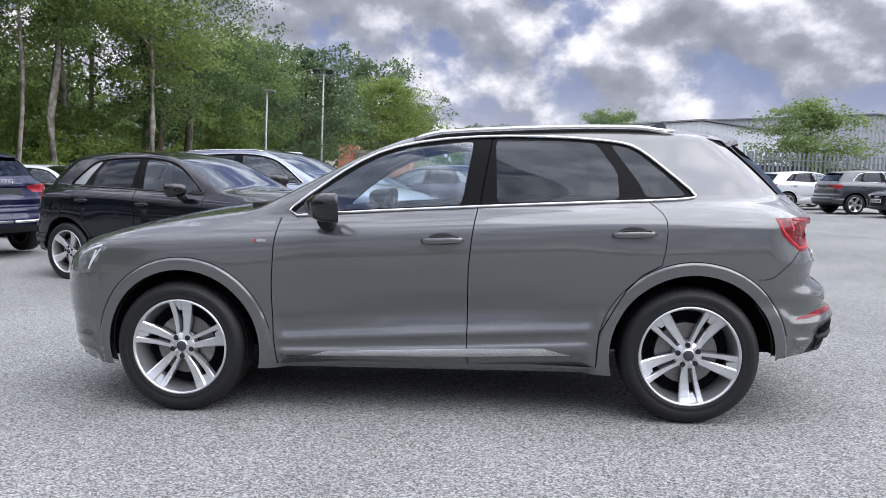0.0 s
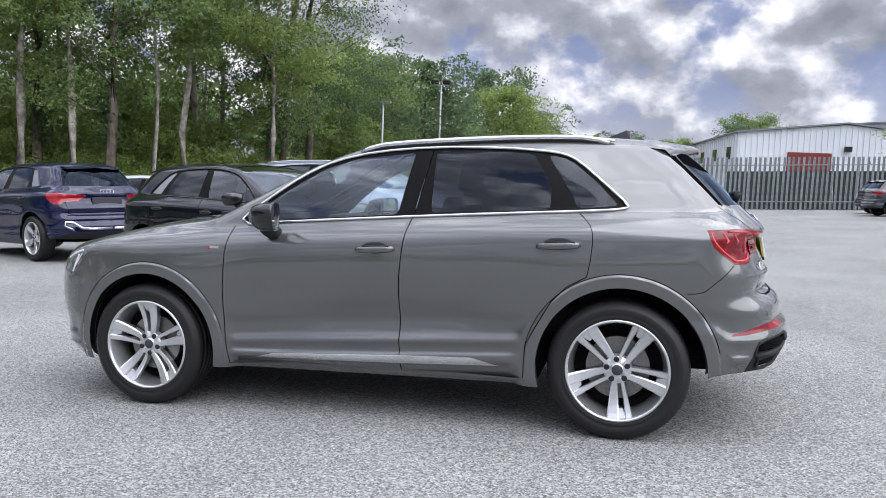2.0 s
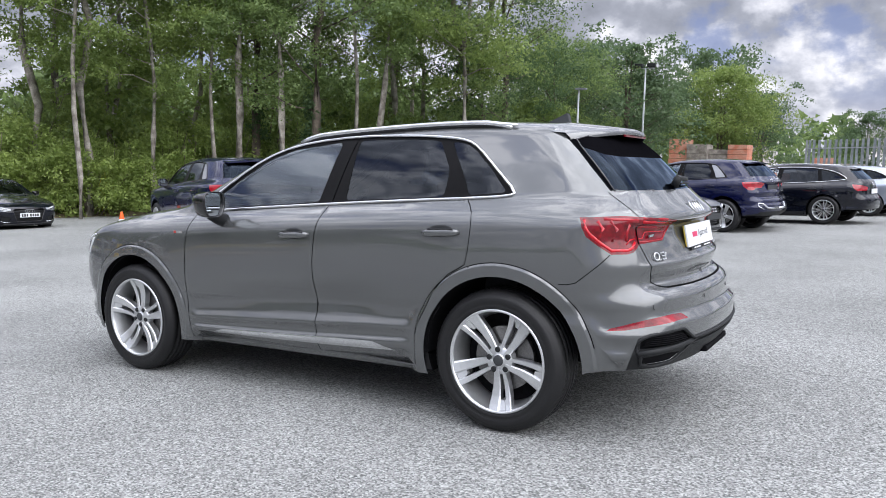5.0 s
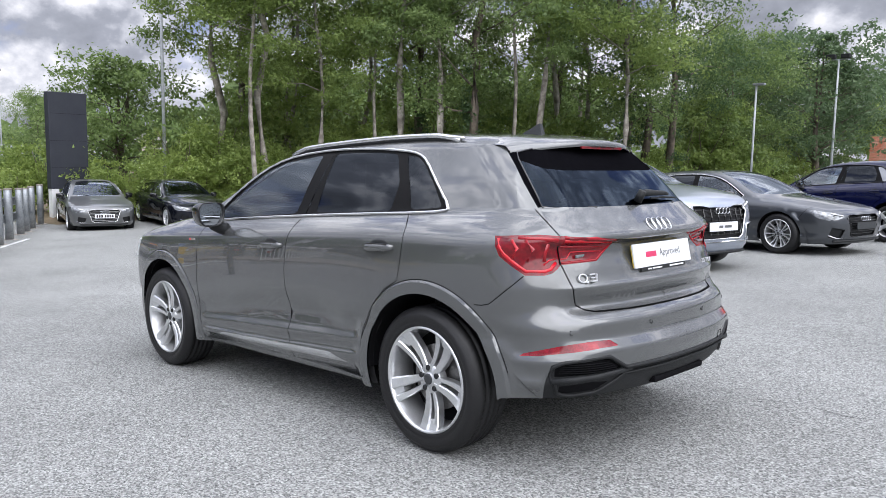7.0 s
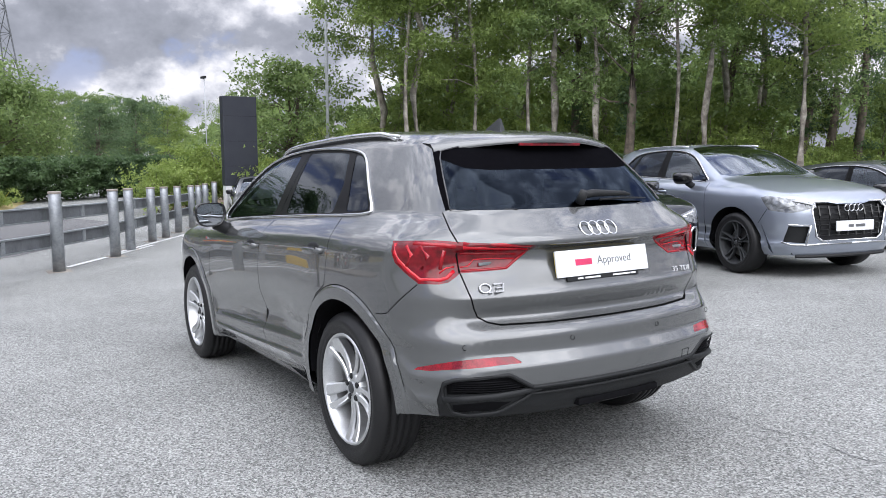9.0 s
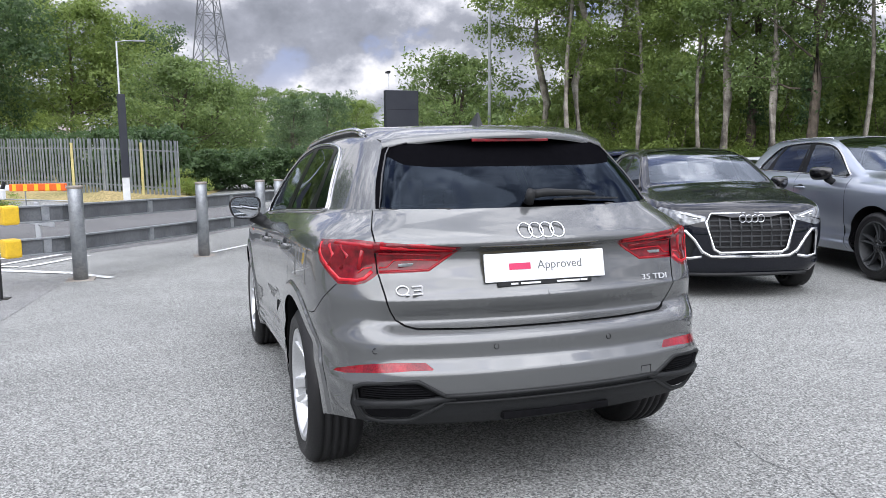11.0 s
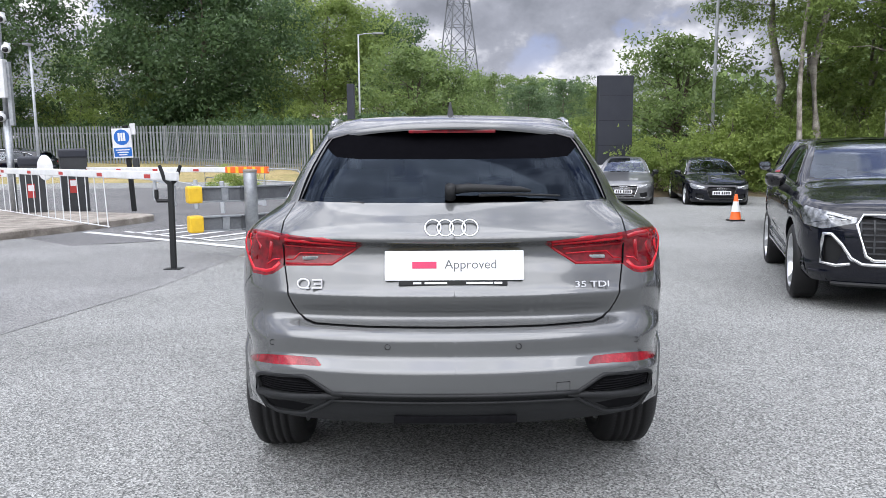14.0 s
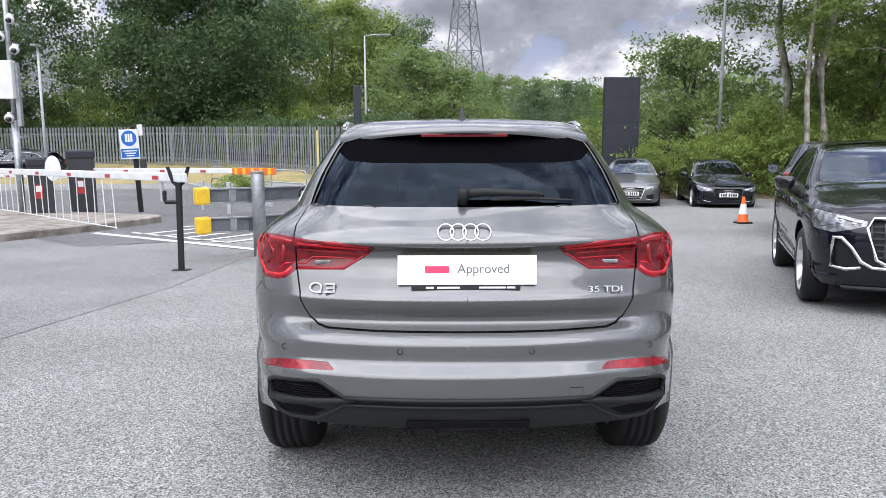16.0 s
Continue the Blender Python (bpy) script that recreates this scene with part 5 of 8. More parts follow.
def rear_at(y, z, out=0.0, G=SUV_BODY):
    p = G.solve(np.array([(0.3, abs(y), z)]), np.array([(1.0, 0, 0)]), 2.6)
    q = (p + G.normal(p) * out)[0]
    return (q[0], q[1] if y >= 0 else -q[1], q[2])


def side_at(x, z, out=0.0, s=-1, G=SUV_BODY):
    p = G.solve(np.array([(x, 0.0, z)]), np.array([(0, 1.0, 0)]), 2.2)
    q = (p + G.normal(p) * out)[0]
    return (q[0], q[1] * s, q[2])


# roof rails
for s in (1, -1):
    pts, rad = [], []
    for x in np.linspace(-0.10, 1.27, 30):
        u = (x + 0.10) / 1.37
        q = SUV_BODY.over([(x, 0.605 - 0.055 * u)])[0]
        lift = 0.023 * min(1, min(u, 1 - u) / 0.10) ** 0.6
        pts.append((x, s * q[1], q[2] + lift))
        rad.append(0.0145)
    rail = part("roof_rail", tube(pts, rad, 8), SATIN, hero, "satin aluminium roof rail", True)
    # black strip put in for the shade in the gap under the rail
    gap_line = [(x, s * q[1], q[2] + 0.004) for x, q in ((x, SUV_BODY.over([(x, 0.602 - 0.055 * (x + 0.1) / 1.37)])[0]) for x in np.linspace(-0.10, 1.27, 20))]
    part("rail_seal", tube(gap_line, 0.011, 6), PLASTIC, rail)
    foot = [(x, s * (q[1] + 0.002), q[2] + 0.014) for x, q in ((x, SUV_BODY.over([(x, 0.604 - 0.055 * (x + 0.1) / 1.37)])[0]) for x in np.linspace(1.12, 1.30, 6))]
    part("rail_foot", tube(foot, [0.004, 0.010, 0.013, 0.013, 0.011, 0.006], 8), SATIN, rail, smooth=True)
# roof spoiler over the rear screen, with brake light
n = 17
sv, sf = [], []
for i in range(n):
    y = -0.535 + 1.07 * i / (n - 1)
    w = 1 - (abs(y) / 0.535) ** 4
    q = SUV_BODY.over([(1.42, y)])[0]
    back = 1.760 - 0.62 * y * y
    zt = 1.506 - 0.028 * (y / 0.5) ** 2
    zr = zt - 0.030 - 0.01 * (1 - w)
    sv += [(1.40, y, q[2] - 0.004), (1.50, y, SUV_BODY.over([(1.50, y)])[0][2] + 0.006), (back - 0.03, y, zt - 0.012), (back, y, zr), (back - 0.004, y, zr - 0.016), (back - 0.06, y, zr - 0.022), (back - 0.10, y, zr - 0.030), (back - 0.14, y, zr - 0.02)]
for i in range(n - 1):
    for k in range(7):
        a = i * 8 + k
        sf.append((a, a + 1, a + 9, a + 8))
spoiler = part("roof_spoiler", (sv, [f for f in sf if f[0] % 8 < 4]), GREY_PAINT, hero, smooth=True)
part("spoiler_underside", (sv, [f for f in sf if f[0] % 8 >= 4]), GLOSS_BLACK, spoiler, smooth=True)
bm = bmesh.new()
box(bm, (0.012, 0.36, 0.014), (1.740, 0, 1.452), 0.004)
part("brake_light", bm, LAMP_RED, spoiler, "red high-level brake light")
# rear wiper
wp = part("rear_wiper", tube([rear_at(0.00, 1.20, 0.030), rear_at(0.06, 1.204, 0.034), rear_at(0.26, 1.201, 0.028), rear_at(0.30, 1.198, 0.022)], [0.019, 0.017, 0.011, 0.006], 8), PLASTIC, hero, smooth=True)
part("wiper_blade", tube([rear_at(0.10, 1.188, 0.012), rear_at(0.25, 1.190, 0.014), rear_at(0.42, 1.186, 0.010)], [0.005, 0.006, 0.004], 6), PLASTIC, wp)
part("wiper_pivot", tube([rear_at(-0.012, 1.185, 0.0), rear_at(-0.012, 1.20, 0.055)], [0.022, 0.019], 10), PLASTIC, wp, smooth=True)
# headlamp inside: light strip, projector bezels
for s in (1, -1):
    hl = made["headlamp", s]
    for pts, r in (([(-1.77, 0.893), (-1.815, 0.880), (-1.86, 0.862), (-1.90, 0.842)], 0.006), ([(-1.80, 0.865), (-1.835, 0.80), (-1.85, 0.765)], 0.005), ([(-1.775, 0.872), (-1.82, 0.815), (-1.845, 0.775)], 0.004)):
        part("lamp_strip", tube([side_at(x, z, 0.001, s) for x, z in pts], r, 6), WHITE_INK, hl)
# roof aerial
q = SUV_BODY.over([(1.28, 0)])[0]
fv = [(1.21, 0.0, q[2] + 0.002), (1.37, 0.016, q[2] - 0.010), (1.37, -0.016, q[2] - 0.010), (1.345, 0.004, q[2] + 0.056), (1.345, -0.004, q[2] + 0.056), (1.362, 0, q[2] + 0.050)]
part("roof_aerial", (fv, [(0, 1, 3), (0, 4, 2), (0, 3, 4), (1, 5, 3), (2, 4, 5), (3, 5, 4), (1, 2, 5), (0, 2, 1)]), GREY_PLASTIC, hero)
# number plate board
lean = 10.5
pm = pose(2.087, 0.0, 0.938, 0, -lean, 0)
bm = bmesh.new()
box(bm, (0.010, 0.524, 0.112), (0, 0, 0), 0.003)
plate = part("number_plate", bm, PLATE, hero, "white display plate with crimson bar and grey lettering")
plate.matrix_basis = pm
bm = bmesh.new()
box(bm, (0.007, 0.516, 0.104), (-0.009, 0, 0), 0.002)
part("plate_backing", bm, PLATE_YELLOW, plate)
bm = bmesh.new()
box(bm, (0.012, 0.41, 0.022), (-0.003, -0.005, -0.064), 0.002)
part("plate_holder", bm, PLASTIC, plate)
bm = bmesh.new()
box(bm, (0.002, 0.092, 0.026), (0.006, -0.113, 0.002), 0.0008)
part("crimson_bar", bm, PINK_INK, plate)
face = Matrix(((0, 0, 1, 0.0052), (1, 0, 0, 0.062), (0, 1, 0, 0.003), (0, 0, 0, 1)))
lettering("Approved", 0.049, GREY_INK, "plate_lettering", plate, face, 0.0006)
for y, w in ((-0.14, 0.03), (-0.07, 0.085), (0.095, 0.10), (0.165, 0.03)):
    bm = bmesh.new()
    box(bm, (0.002, w, 0.007), (0.0035, y, -0.066))
    part("holder_bar", bm, WHITE_INK, plate)
# badges
for k in range(4):
    c = rear_at(-0.010 + (k - 1.5) * 0.0465, 1.077, 0.003)
    part("badge_ring", tube([(c[0] - 0.72 * 0.029 * math.sin(t), c[1] + 0.030 * math.cos(t), c[2] + 0.029 * math.sin(t)) for t in np.linspace(0, 2 * math.pi, 28, endpoint=False)], 0.0045, 6, True), CHROME, hero, "plain chrome ring badge", True)
c = rear_at(-0.578, 0.862, 0.007)
part("badge_ring", tube([(c[0] - 0.004 * math.sin(t) + 0.005 * math.cos(t), c[1] + 0.023 * math.cos(t), c[2] + 0.0175 * math.sin(t)) for t in np.linspace(0, 2 * math.pi, 24, endpoint=False)], 0.0036, 6, True), BADGE, hero, "", True)
for y, z, w, h in ((-0.562, 0.845, 0.016, 0.006), (-0.524, 0.877, 0.040, 0.006), (-0.520, 0.862, 0.032, 0.005), (-0.524, 0.847, 0.040, 0.006), (-0.505, 0.862, 0.006, 0.034)):
    bm = bmesh.new()
    c = rear_at(y, z, 0.006)
    box(bm, (0.008, w, h), c, 0.0015)
    part("badge_bar", bm, BADGE, hero)
c = rear_at(0.528, 0.855, 0.007)
m = Matrix.Translation(c) @ Matrix(((-0.17, -0.18, 0.97, 0), (0.985, 0, 0.17, 0), (0, 0.985, 0.18, 0), (0, 0, 0, 1))) @ Matrix.Diagonal((1.3, 0.86, 1, 1))
lettering("35 TDI", 0.038, BADGE, "engine_badge", hero, m, 0.002)
for s in (-1, 1):
    c = side_at(-0.885, 0.930, 0.002, s)
    bm = bmesh.new()
    box(bm, (0.075, 0.004, 0.014), c, 0.001)
    b = part("wing_badge", bm, SATIN, hero)
    bm = bmesh.new()
    box(bm, (0.016, 0.002, 0.014), (c[0] - 0.026, c[1] + s * 0.003, c[2]))
    part("red_corner", bm, RED, b)
# tail-lamp light guides and painted reflection bands
for s in (1, -1):
    lamp = made["lamp", s]

    def strip(pts, r, mt, nm="lamp_strip"):
        o = 0.0025 - 0.8 * r
        part(nm, tube([rear_at(s * y, z, o) if k == "r" else side_at(y, z, o, s) for k, y, z in pts], r, 7), mt, lamp, smooth=True)
    # the two top bands put the lens's sky reflection into brighter red
    strip([("r", 0.375, 1.010), ("r", 0.48, 1.017), ("r", 0.58, 1.024), ("r", 0.655, 1.029)], 0.009, LAMP_BRIGHT)
    strip([("r", 0.37, 1.020), ("r", 0.50, 1.034), ("r", 0.655, 1.046)], 0.010, LAMP_MID)
    strip([("r", 0.42, 0.992), ("r", 0.52, 0.999), ("r", 0.655, 1.005)], 0.006, LAMP_MID)
    strip([("r", 0.376, 0.998), ("r", 0.425, 0.966), ("r", 0.470, 0.938), ("r", 0.56, 0.936), ("r", 0.655, 0.935)], 0.006, LAMP_MID)
    strip([("r", 0.43, 0.974), ("r", 0.52, 0.978), ("r", 0.598, 0.978), ("r", 0.625, 0.952), ("r", 0.655, 0.950)], 0.0030, LAMP_BRIGHT)
    strip([("s", 1.772, 1.048), ("s", 1.783, 1.01), ("s", 1.804, 0.977), ("s", 1.847, 0.938), ("s", 1.888, 0.905), ("r", 0.738, 0.903), ("r", 0.712, 0.911), ("r", 0.682, 0.938)], 0.0105, LAMP_BRIGHT)
    strip([("s", 1.85, 1.050), ("s", 1.89, 1.047), ("r", 0.72, 1.042), ("r", 0.680, 1.034)], 0.011, LAMP_MID)
    for k in range(2):
        x = 1.828 + k * 0.050
        strip([("s", x, 1.042), ("s", x + 0.026, 1.004 - 0.006 * k), ("s", x + 0.008, 0.958 - 0.012 * k)], 0.011, LAMP_BRIGHT if k == 0 else LAMP_MID)
    strip([("r", 0.735, 0.930), ("r", 0.712, 0.948), ("r", 0.680, 0.953)], 0.0035, LAMP_BRIGHT)
    strip([("r", 0.716, 1.020), ("r", 0.722, 0.985), ("r", 0.730, 0.945)], 0.010, LAMP_MID)
    strip([("r", 0.669, 1.053), ("r", 0.667, 1.00), ("r", 0.663, 0.928)], 0.0045, UNDER, "lamp_gap")
    bm = bmesh.new()
    c = rear_at(s * 0.535, 0.960, -0.002)
    box(bm, (0.008, 0.105, 0.013), c, 0.003, None)
    part("reversing_lamp", bm, LAMP_CLEAR, lamp)
# bumper vents, diffuser
val = made["valance"]
for s in (1, -1):
    out = [(0.776, 0.500), (0.748, 0.520), (0.558, 0.534), (0.466, 0.478), (0.44, 0.462), (0.475, 0.432), (0.575, 0.372), (0.69, 0.362), (0.735, 0.376), (0.772, 0.44)]
    part("vent_frame", tube([rear_at(s * y, z, -0.001) for y, z in fillet(out, 0.02)], 0.0085, 8, True), PLASTIC, val, smooth=True)
    part("vent_bridge", tube([rear_at(s * y, z, -0.002) for y, z in ((0.772, 0.436), (0.70, 0.441), (0.60, 0.447), (0.50, 0.457), (0.42, 0.463))], [0.014, 0.016, 0.016, 0.014, 0.010], 8), PLASTIC, val, smooth=True)
    for k in range(5):
        z = 0.470 + 0.0095 * k
        part("vent_slat", tube([rear_at(s * y, z, -0.001) for y in np.linspace(0.50 + 0.014 * k, 0.752, 6)], 0.0026, 4), UNDER, val)
for z, r in ((0.474, 0.008), (0.446, 0.006)):
    part("valance_rib", tube([rear_at(y, z, 0.004) for y in np.linspace(-0.46, 0.46, 15)], r, 6), PLASTIC, val, smooth=True)
bm = bmesh.new()
box(bm, (0.05, 0.46, 0.03), (rear_at(0.0, 0.36)[0] - 0.005, 0, 0.372), 0.008)
part("diffuser_block", bm, UNDER, val)
# parking sensors, tow-eye cover
for y, z in ((-0.699, 0.642), (-0.25, 0.647), (0.235, 0.647), (0.699, 0.642)):
    c = rear_at(y, z, 0.0015)
    part("parking_sensor", tube([(c[0] - 0.002 * math.sin(t), c[1] + 0.010 * math.cos(t), c[2] + 0.010 * math.sin(t)) for t in np.linspace(0, 2 * math.pi, 14, endpoint=False)], 0.0012, 4, True), UNDER, hero)
part("tow_cover_line", tube([rear_at(y, z, 0.0008) for y, z in ((0.375, 0.515), (0.425, 0.515), (0.425, 0.478), (0.375, 0.478))], 0.0012, 4, True), UNDER, hero)
# windscreen wipers' cowl and interior mirror
bm = bmesh.new()
box(bm, (0.10, 1.1, 0.03), (-0.985, 0, 1.105), 0.01)
part("windscreen_cowl", bm, PLASTIC, hero)
bm = bmesh.new()
box(bm, (0.03, 0.22, 0.06), (-0.13, 0, 1.40), 0.012)
part("interior_mirror", bm, CABIN, hero)
# ---- parked cars ----
ESTATE = dict(
    side=[(0.05, 0.68), (0.15, 0.78), (0.20, 0.83), (0.25, 0.858), (0.30, 0.872), (0.34, 0.872), (0.38, 0.862), (0.45, 0.872), (0.55, 0.892), (0.65, 0.902), (0.75, 0.903), (0.82, 0.895), (0.87, 0.875), (0.91, 0.83), (0.94, 0.79), (0.97, 0.775), (1.10, 0.71), (1.25, 0.635), (1.35, 0.57), (1.42, 0.50)],
    top=[(-2.6, 0.45), (-2.35, 0.64), (-2.20, 0.735), (-1.8, 0.835), (-1.3, 0.925), (-1.05, 0.960), (-0.92, 0.985), (-0.75, 1.065), (-0.5, 1.185), (-0.2, 1.315), (0.1, 1.390), (0.4, 1.420), (0.8, 1.420), (1.2, 1.400), (1.6, 1.360), (1.9, 1.315), (2.3, 1.25)],
    rear=[(0.10, 2.05), (0.20, 2.20), (0.30, 2.28), (0.45, 2.33), (0.58, 2.33), (0.64, 2.29), (0.70, 2.25), (0.80, 2.25), (0.90, 2.235), (0.97, 2.21), (1.02, 2.165), (1.15, 2.04), (1.28, 1.90), (1.40, 1.77)],
    front=[(0.08, -2.10), (0.18, -2.25), (0.35, -2.32), (0.50, -2.34), (0.62, -2.325), (0.72, -2.27), (0.80, -2.19)],
    taper=[(-2.5, -0.26), (-2.25, -0.14), (-2.0, -0.070), (-1.7, -0.030), (-1.3, -0.008), (-0.9, 0.0), (0.9, 0.0), (1.4, -0.006), (1.8, -0.035), (2.05, -0.080), (2.3, -0.16)],
    taper_up=[(-1.2, 0.03), (-0.8, 0.02), (-0.3, 0.008), (0.3, 0.0), (0.9, -0.010), (1.4, -0.04), (1.8, -0.09), (2.2, -0.17)],
    arches=(-1.41, 1.41), crown=0.035, rise=0.030, flare=0.006, belt=0.92, roof=1.36, arch_r=0.372, hub=0.335)
ESTATE_FIG = dict(
    dlo=[(-0.78, 0.905), (-0.45, 1.11), (-0.2, 1.235), (0.05, 1.300), (0.4, 1.338), (0.9, 1.332), (1.3, 1.295), (1.6, 1.215), (1.84, 1.065), (1.80, 1.030), (1.3, 0.990), (0.3, 0.957), (-0.4, 0.925)],
    panes=[("front_window", [(-0.68, 0.928), (-0.42, 1.10), (-0.18, 1.212), (0.05, 1.277), (0.36, 1.313), (0.30, 0.970), (-0.4, 0.942)], "light"),
           ("rear_window", [(0.46, 1.316), (0.9, 1.312), (1.2, 1.282), (1.26, 1.005), (0.42, 0.974)], "dark"),
           ("quarter_window", [(1.28, 1.270), (1.55, 1.195), (1.76, 1.062), (1.33, 1.010)], "dark")],
    split=[(0.42, 1.337), (0.36, 0.96)],
    gaps=[[(-0.775, 0.903), (-0.79, 0.84), (-0.80, 0.7), (-0.80, 0.4), (-0.78, 0.22)],
          [(0.36, 0.957), (0.335, 0.8), (0.32, 0.5), (0.32, 0.22)],
          [(1.335, 0.990), (1.385, 0.94), (1.40, 0.88), (1.36, 0.78), (1.20, 0.66), (1.06, 0.50), (1.00, 0.34), (0.99, 0.22)]],
    lamp_side=[(1.97, 0.925), (2.00, 0.87), (2.03, 0.82), (2.07, 0.785)],
    lamp_rear=[(0.735, 0.775), (0.70, 0.775), (0.66, 0.775), (0.62, 0.775), (0.45, 0.785), (0.40, 0.84), (0.42, 0.865), (0.5, 0.880), (0.62, 0.905), (0.68, 0.915)],
    hatch=[(0.585, 1.035), (0.61, 0.97), (0.625, 0.91), (0.62, 0.80), (0.60, 0.72), (0.58, 0.68), (0.55, 0.645), (0.51, 0.625), (0.45, 0.612), (0.3, 0.606), (-0.01, 0.60)],
    glass_rear=[(0.0, 1.035), (0.35, 1.035), (0.565, 1.045), (0.55, 1.08), (0.485, 1.235), (0.465, 1.26), (0.40, 1.275), (0.0, 1.285)],
    seam=[(-2.275, 0.0), (-2.26, 0.25), (-2.19, 0.45), (-2.05, 0.59), (-1.8, 0.69), (-1.4, 0.745), (-1.05, 0.76), (-0.88, 0.735), (-0.6, 0.655), (-0.3, 0.582), (0.0, 0.535), (0.4, 0.510), (1.0, 0.498), (1.5, 0.465), (1.72, 0.43), (1.80, 0.36), (1.825, 0.2), (1.83, 0.0)],
    screen=[(-0.98, -0.01), (-0.95, 0.3), (-0.89, 0.5), (-0.80, 0.655), (-0.5, 0.582), (-0.2, 0.505), (-0.02, 0.465), (0.03, 0.40), (0.06, 0.2), (0.07, -0.01)],
    hood=[(-2.40, -0.01), (-2.32, 0.4), (-2.05, 0.56), (-1.6, 0.65), (-1.06, 0.70), (-0.97, 0.5), (-1.01, 0.3), (-1.04, -0.01)],
    head_side=[(-2.03, 0.615), (-1.90, 0.725), (-1.97, 0.735)], head_front=[(0.68, 0.700), (0.45, 0.655), (0.46, 0.610), (0.62, 0.580), (0.72, 0.570)],
    valance=[(-0.01, 0.08), (-0.01, 0.36), (0.62, 0.36), (0.62, 0.08)], tail_low=0.24, low=0.19, floor=(-2.05, 2.10), seat_x=0.12, seat_z=-0.19)
# a lighter version of the sport utility shape for the neighbours, with a plain rear
SUV_FIG2 = dict({k: q for k, q in SUV_FIG.items() if k != "band"}, valance=[(-0.01, 0.10), (-0.01, 0.44), (0.66, 0.44), (0.72, 0.40), (0.70, 0.10)])
EST_BODY = Body(**ESTATE)
SUV_FIG3 = dict(SUV_FIG2, panes=SUV_FIG["panes"][:2] + [("pillar_panel", SUV_FIG["panes"][2][1], "panel")])
PLAIN_BODY = Body(**dict(SUV, flare=0.0, scallop=0.0))
NOSE_SUV = dict(grille=[(-0.01, 0.845), (0.40, 0.835), (0.455, 0.76), (0.375, 0.49), (0.31, 0.455), (-0.01, 0.455)], intake=[(0.53, 0.585), (0.66, 0.655), (0.70, 0.64), (0.70, 0.43), (0.60, 0.41)], rows=7, uprights=9, frame=SATIN, frame_r=0.016, bars=GREY_PLASTIC,
                badge_z=0.785, blades=[[(0.0, 0.418), (0.28, 0.416), (0.40, 0.420), (0.49, 0.47), (0.565, 0.585), (0.645, 0.672), (0.705, 0.675), (0.715, 0.60), (0.715, 0.42), (0.60, 0.40), (0.49, 0.42)]], blade_r=0.017)
NOSE_BIG = dict(grille=[(-0.01, 0.83), (0.46, 0.82), (0.515, 0.75), (0.455, 0.45), (0.38, 0.405), (-0.01, 0.405)], intake=[(0.545, 0.565), (0.735, 0.575), (0.76, 0.40), (0.575, 0.385)], rows=7, uprights=8, frame=SATIN, frame_r=0.014, bars=GLOSS_BLACK, badge_z=0.755, plate=0.565, plate_bars=False,
                blades=[[(0.0, 0.372), (0.40, 0.372), (0.54, 0.362), (0.70, 0.372), (0.77, 0.40)], [(0.53, 0.58), (0.56, 0.375)], [(0.545, 0.578), (0.74, 0.588)]], blade_r=0.011, blocks=True)
NOSE_LOW = dict(grille=[(-0.01, 0.655), (0.36, 0.648), (0.42, 0.60), (0.33, 0.33), (0.28, 0.305), (-0.01, 0.305)], intake=[(0.47, 0.42), (0.68, 0.46), (0.70, 0.30), (0.52, 0.28)], rows=8, frame=SATIN, frame_r=0.009, bars=SATIN, badge_z=0.585, plate=0.475, strip=[(0.50, 0.635), (0.60, 0.655), (0.67, 0.672)],
                blades=[[(0.46, 0.285), (0.60, 0.29), (0.70, 0.33)]], blade_r=0.010)
NOSE_DARK = dict(NOSE_LOW, bars=GLOSS_BLACK, frame=GLOSS_BLACK)
NOSE_SIX = dict(NOSE_LOW, bars=GLOSS_BLACK, frame=GLOSS_BLACK, plate_mat=GREY_PLASTIC, plate_bars=False)
WHEEL_BROAD = wheel_meshes(style="broad", seg=36)
WHEEL_BLACK = wheel_meshes(style="fine", rim_mat=GLOSS_BLACK, face_mat=GREY_PLASTIC, seg=40)
WHEEL_FINE = wheel_meshes(R=0.338, rim=0.238, style="fine", spokes=7, seg=32)


def by_wheel(x, y, yaw, lx, ly, size):
    """The pose that sets the car's wheel, at lx, ly in the car, on the ground at x, y."""
    c, s = math.cos(radians(yaw)), math.sin(radians(yaw))
    lx, ly = lx * size[0], ly * size[1]
    return on_ground(x - (c * lx - s * ly), y - (s * lx + c * ly), yaw) @ Matrix.Diagonal((*size, 1))


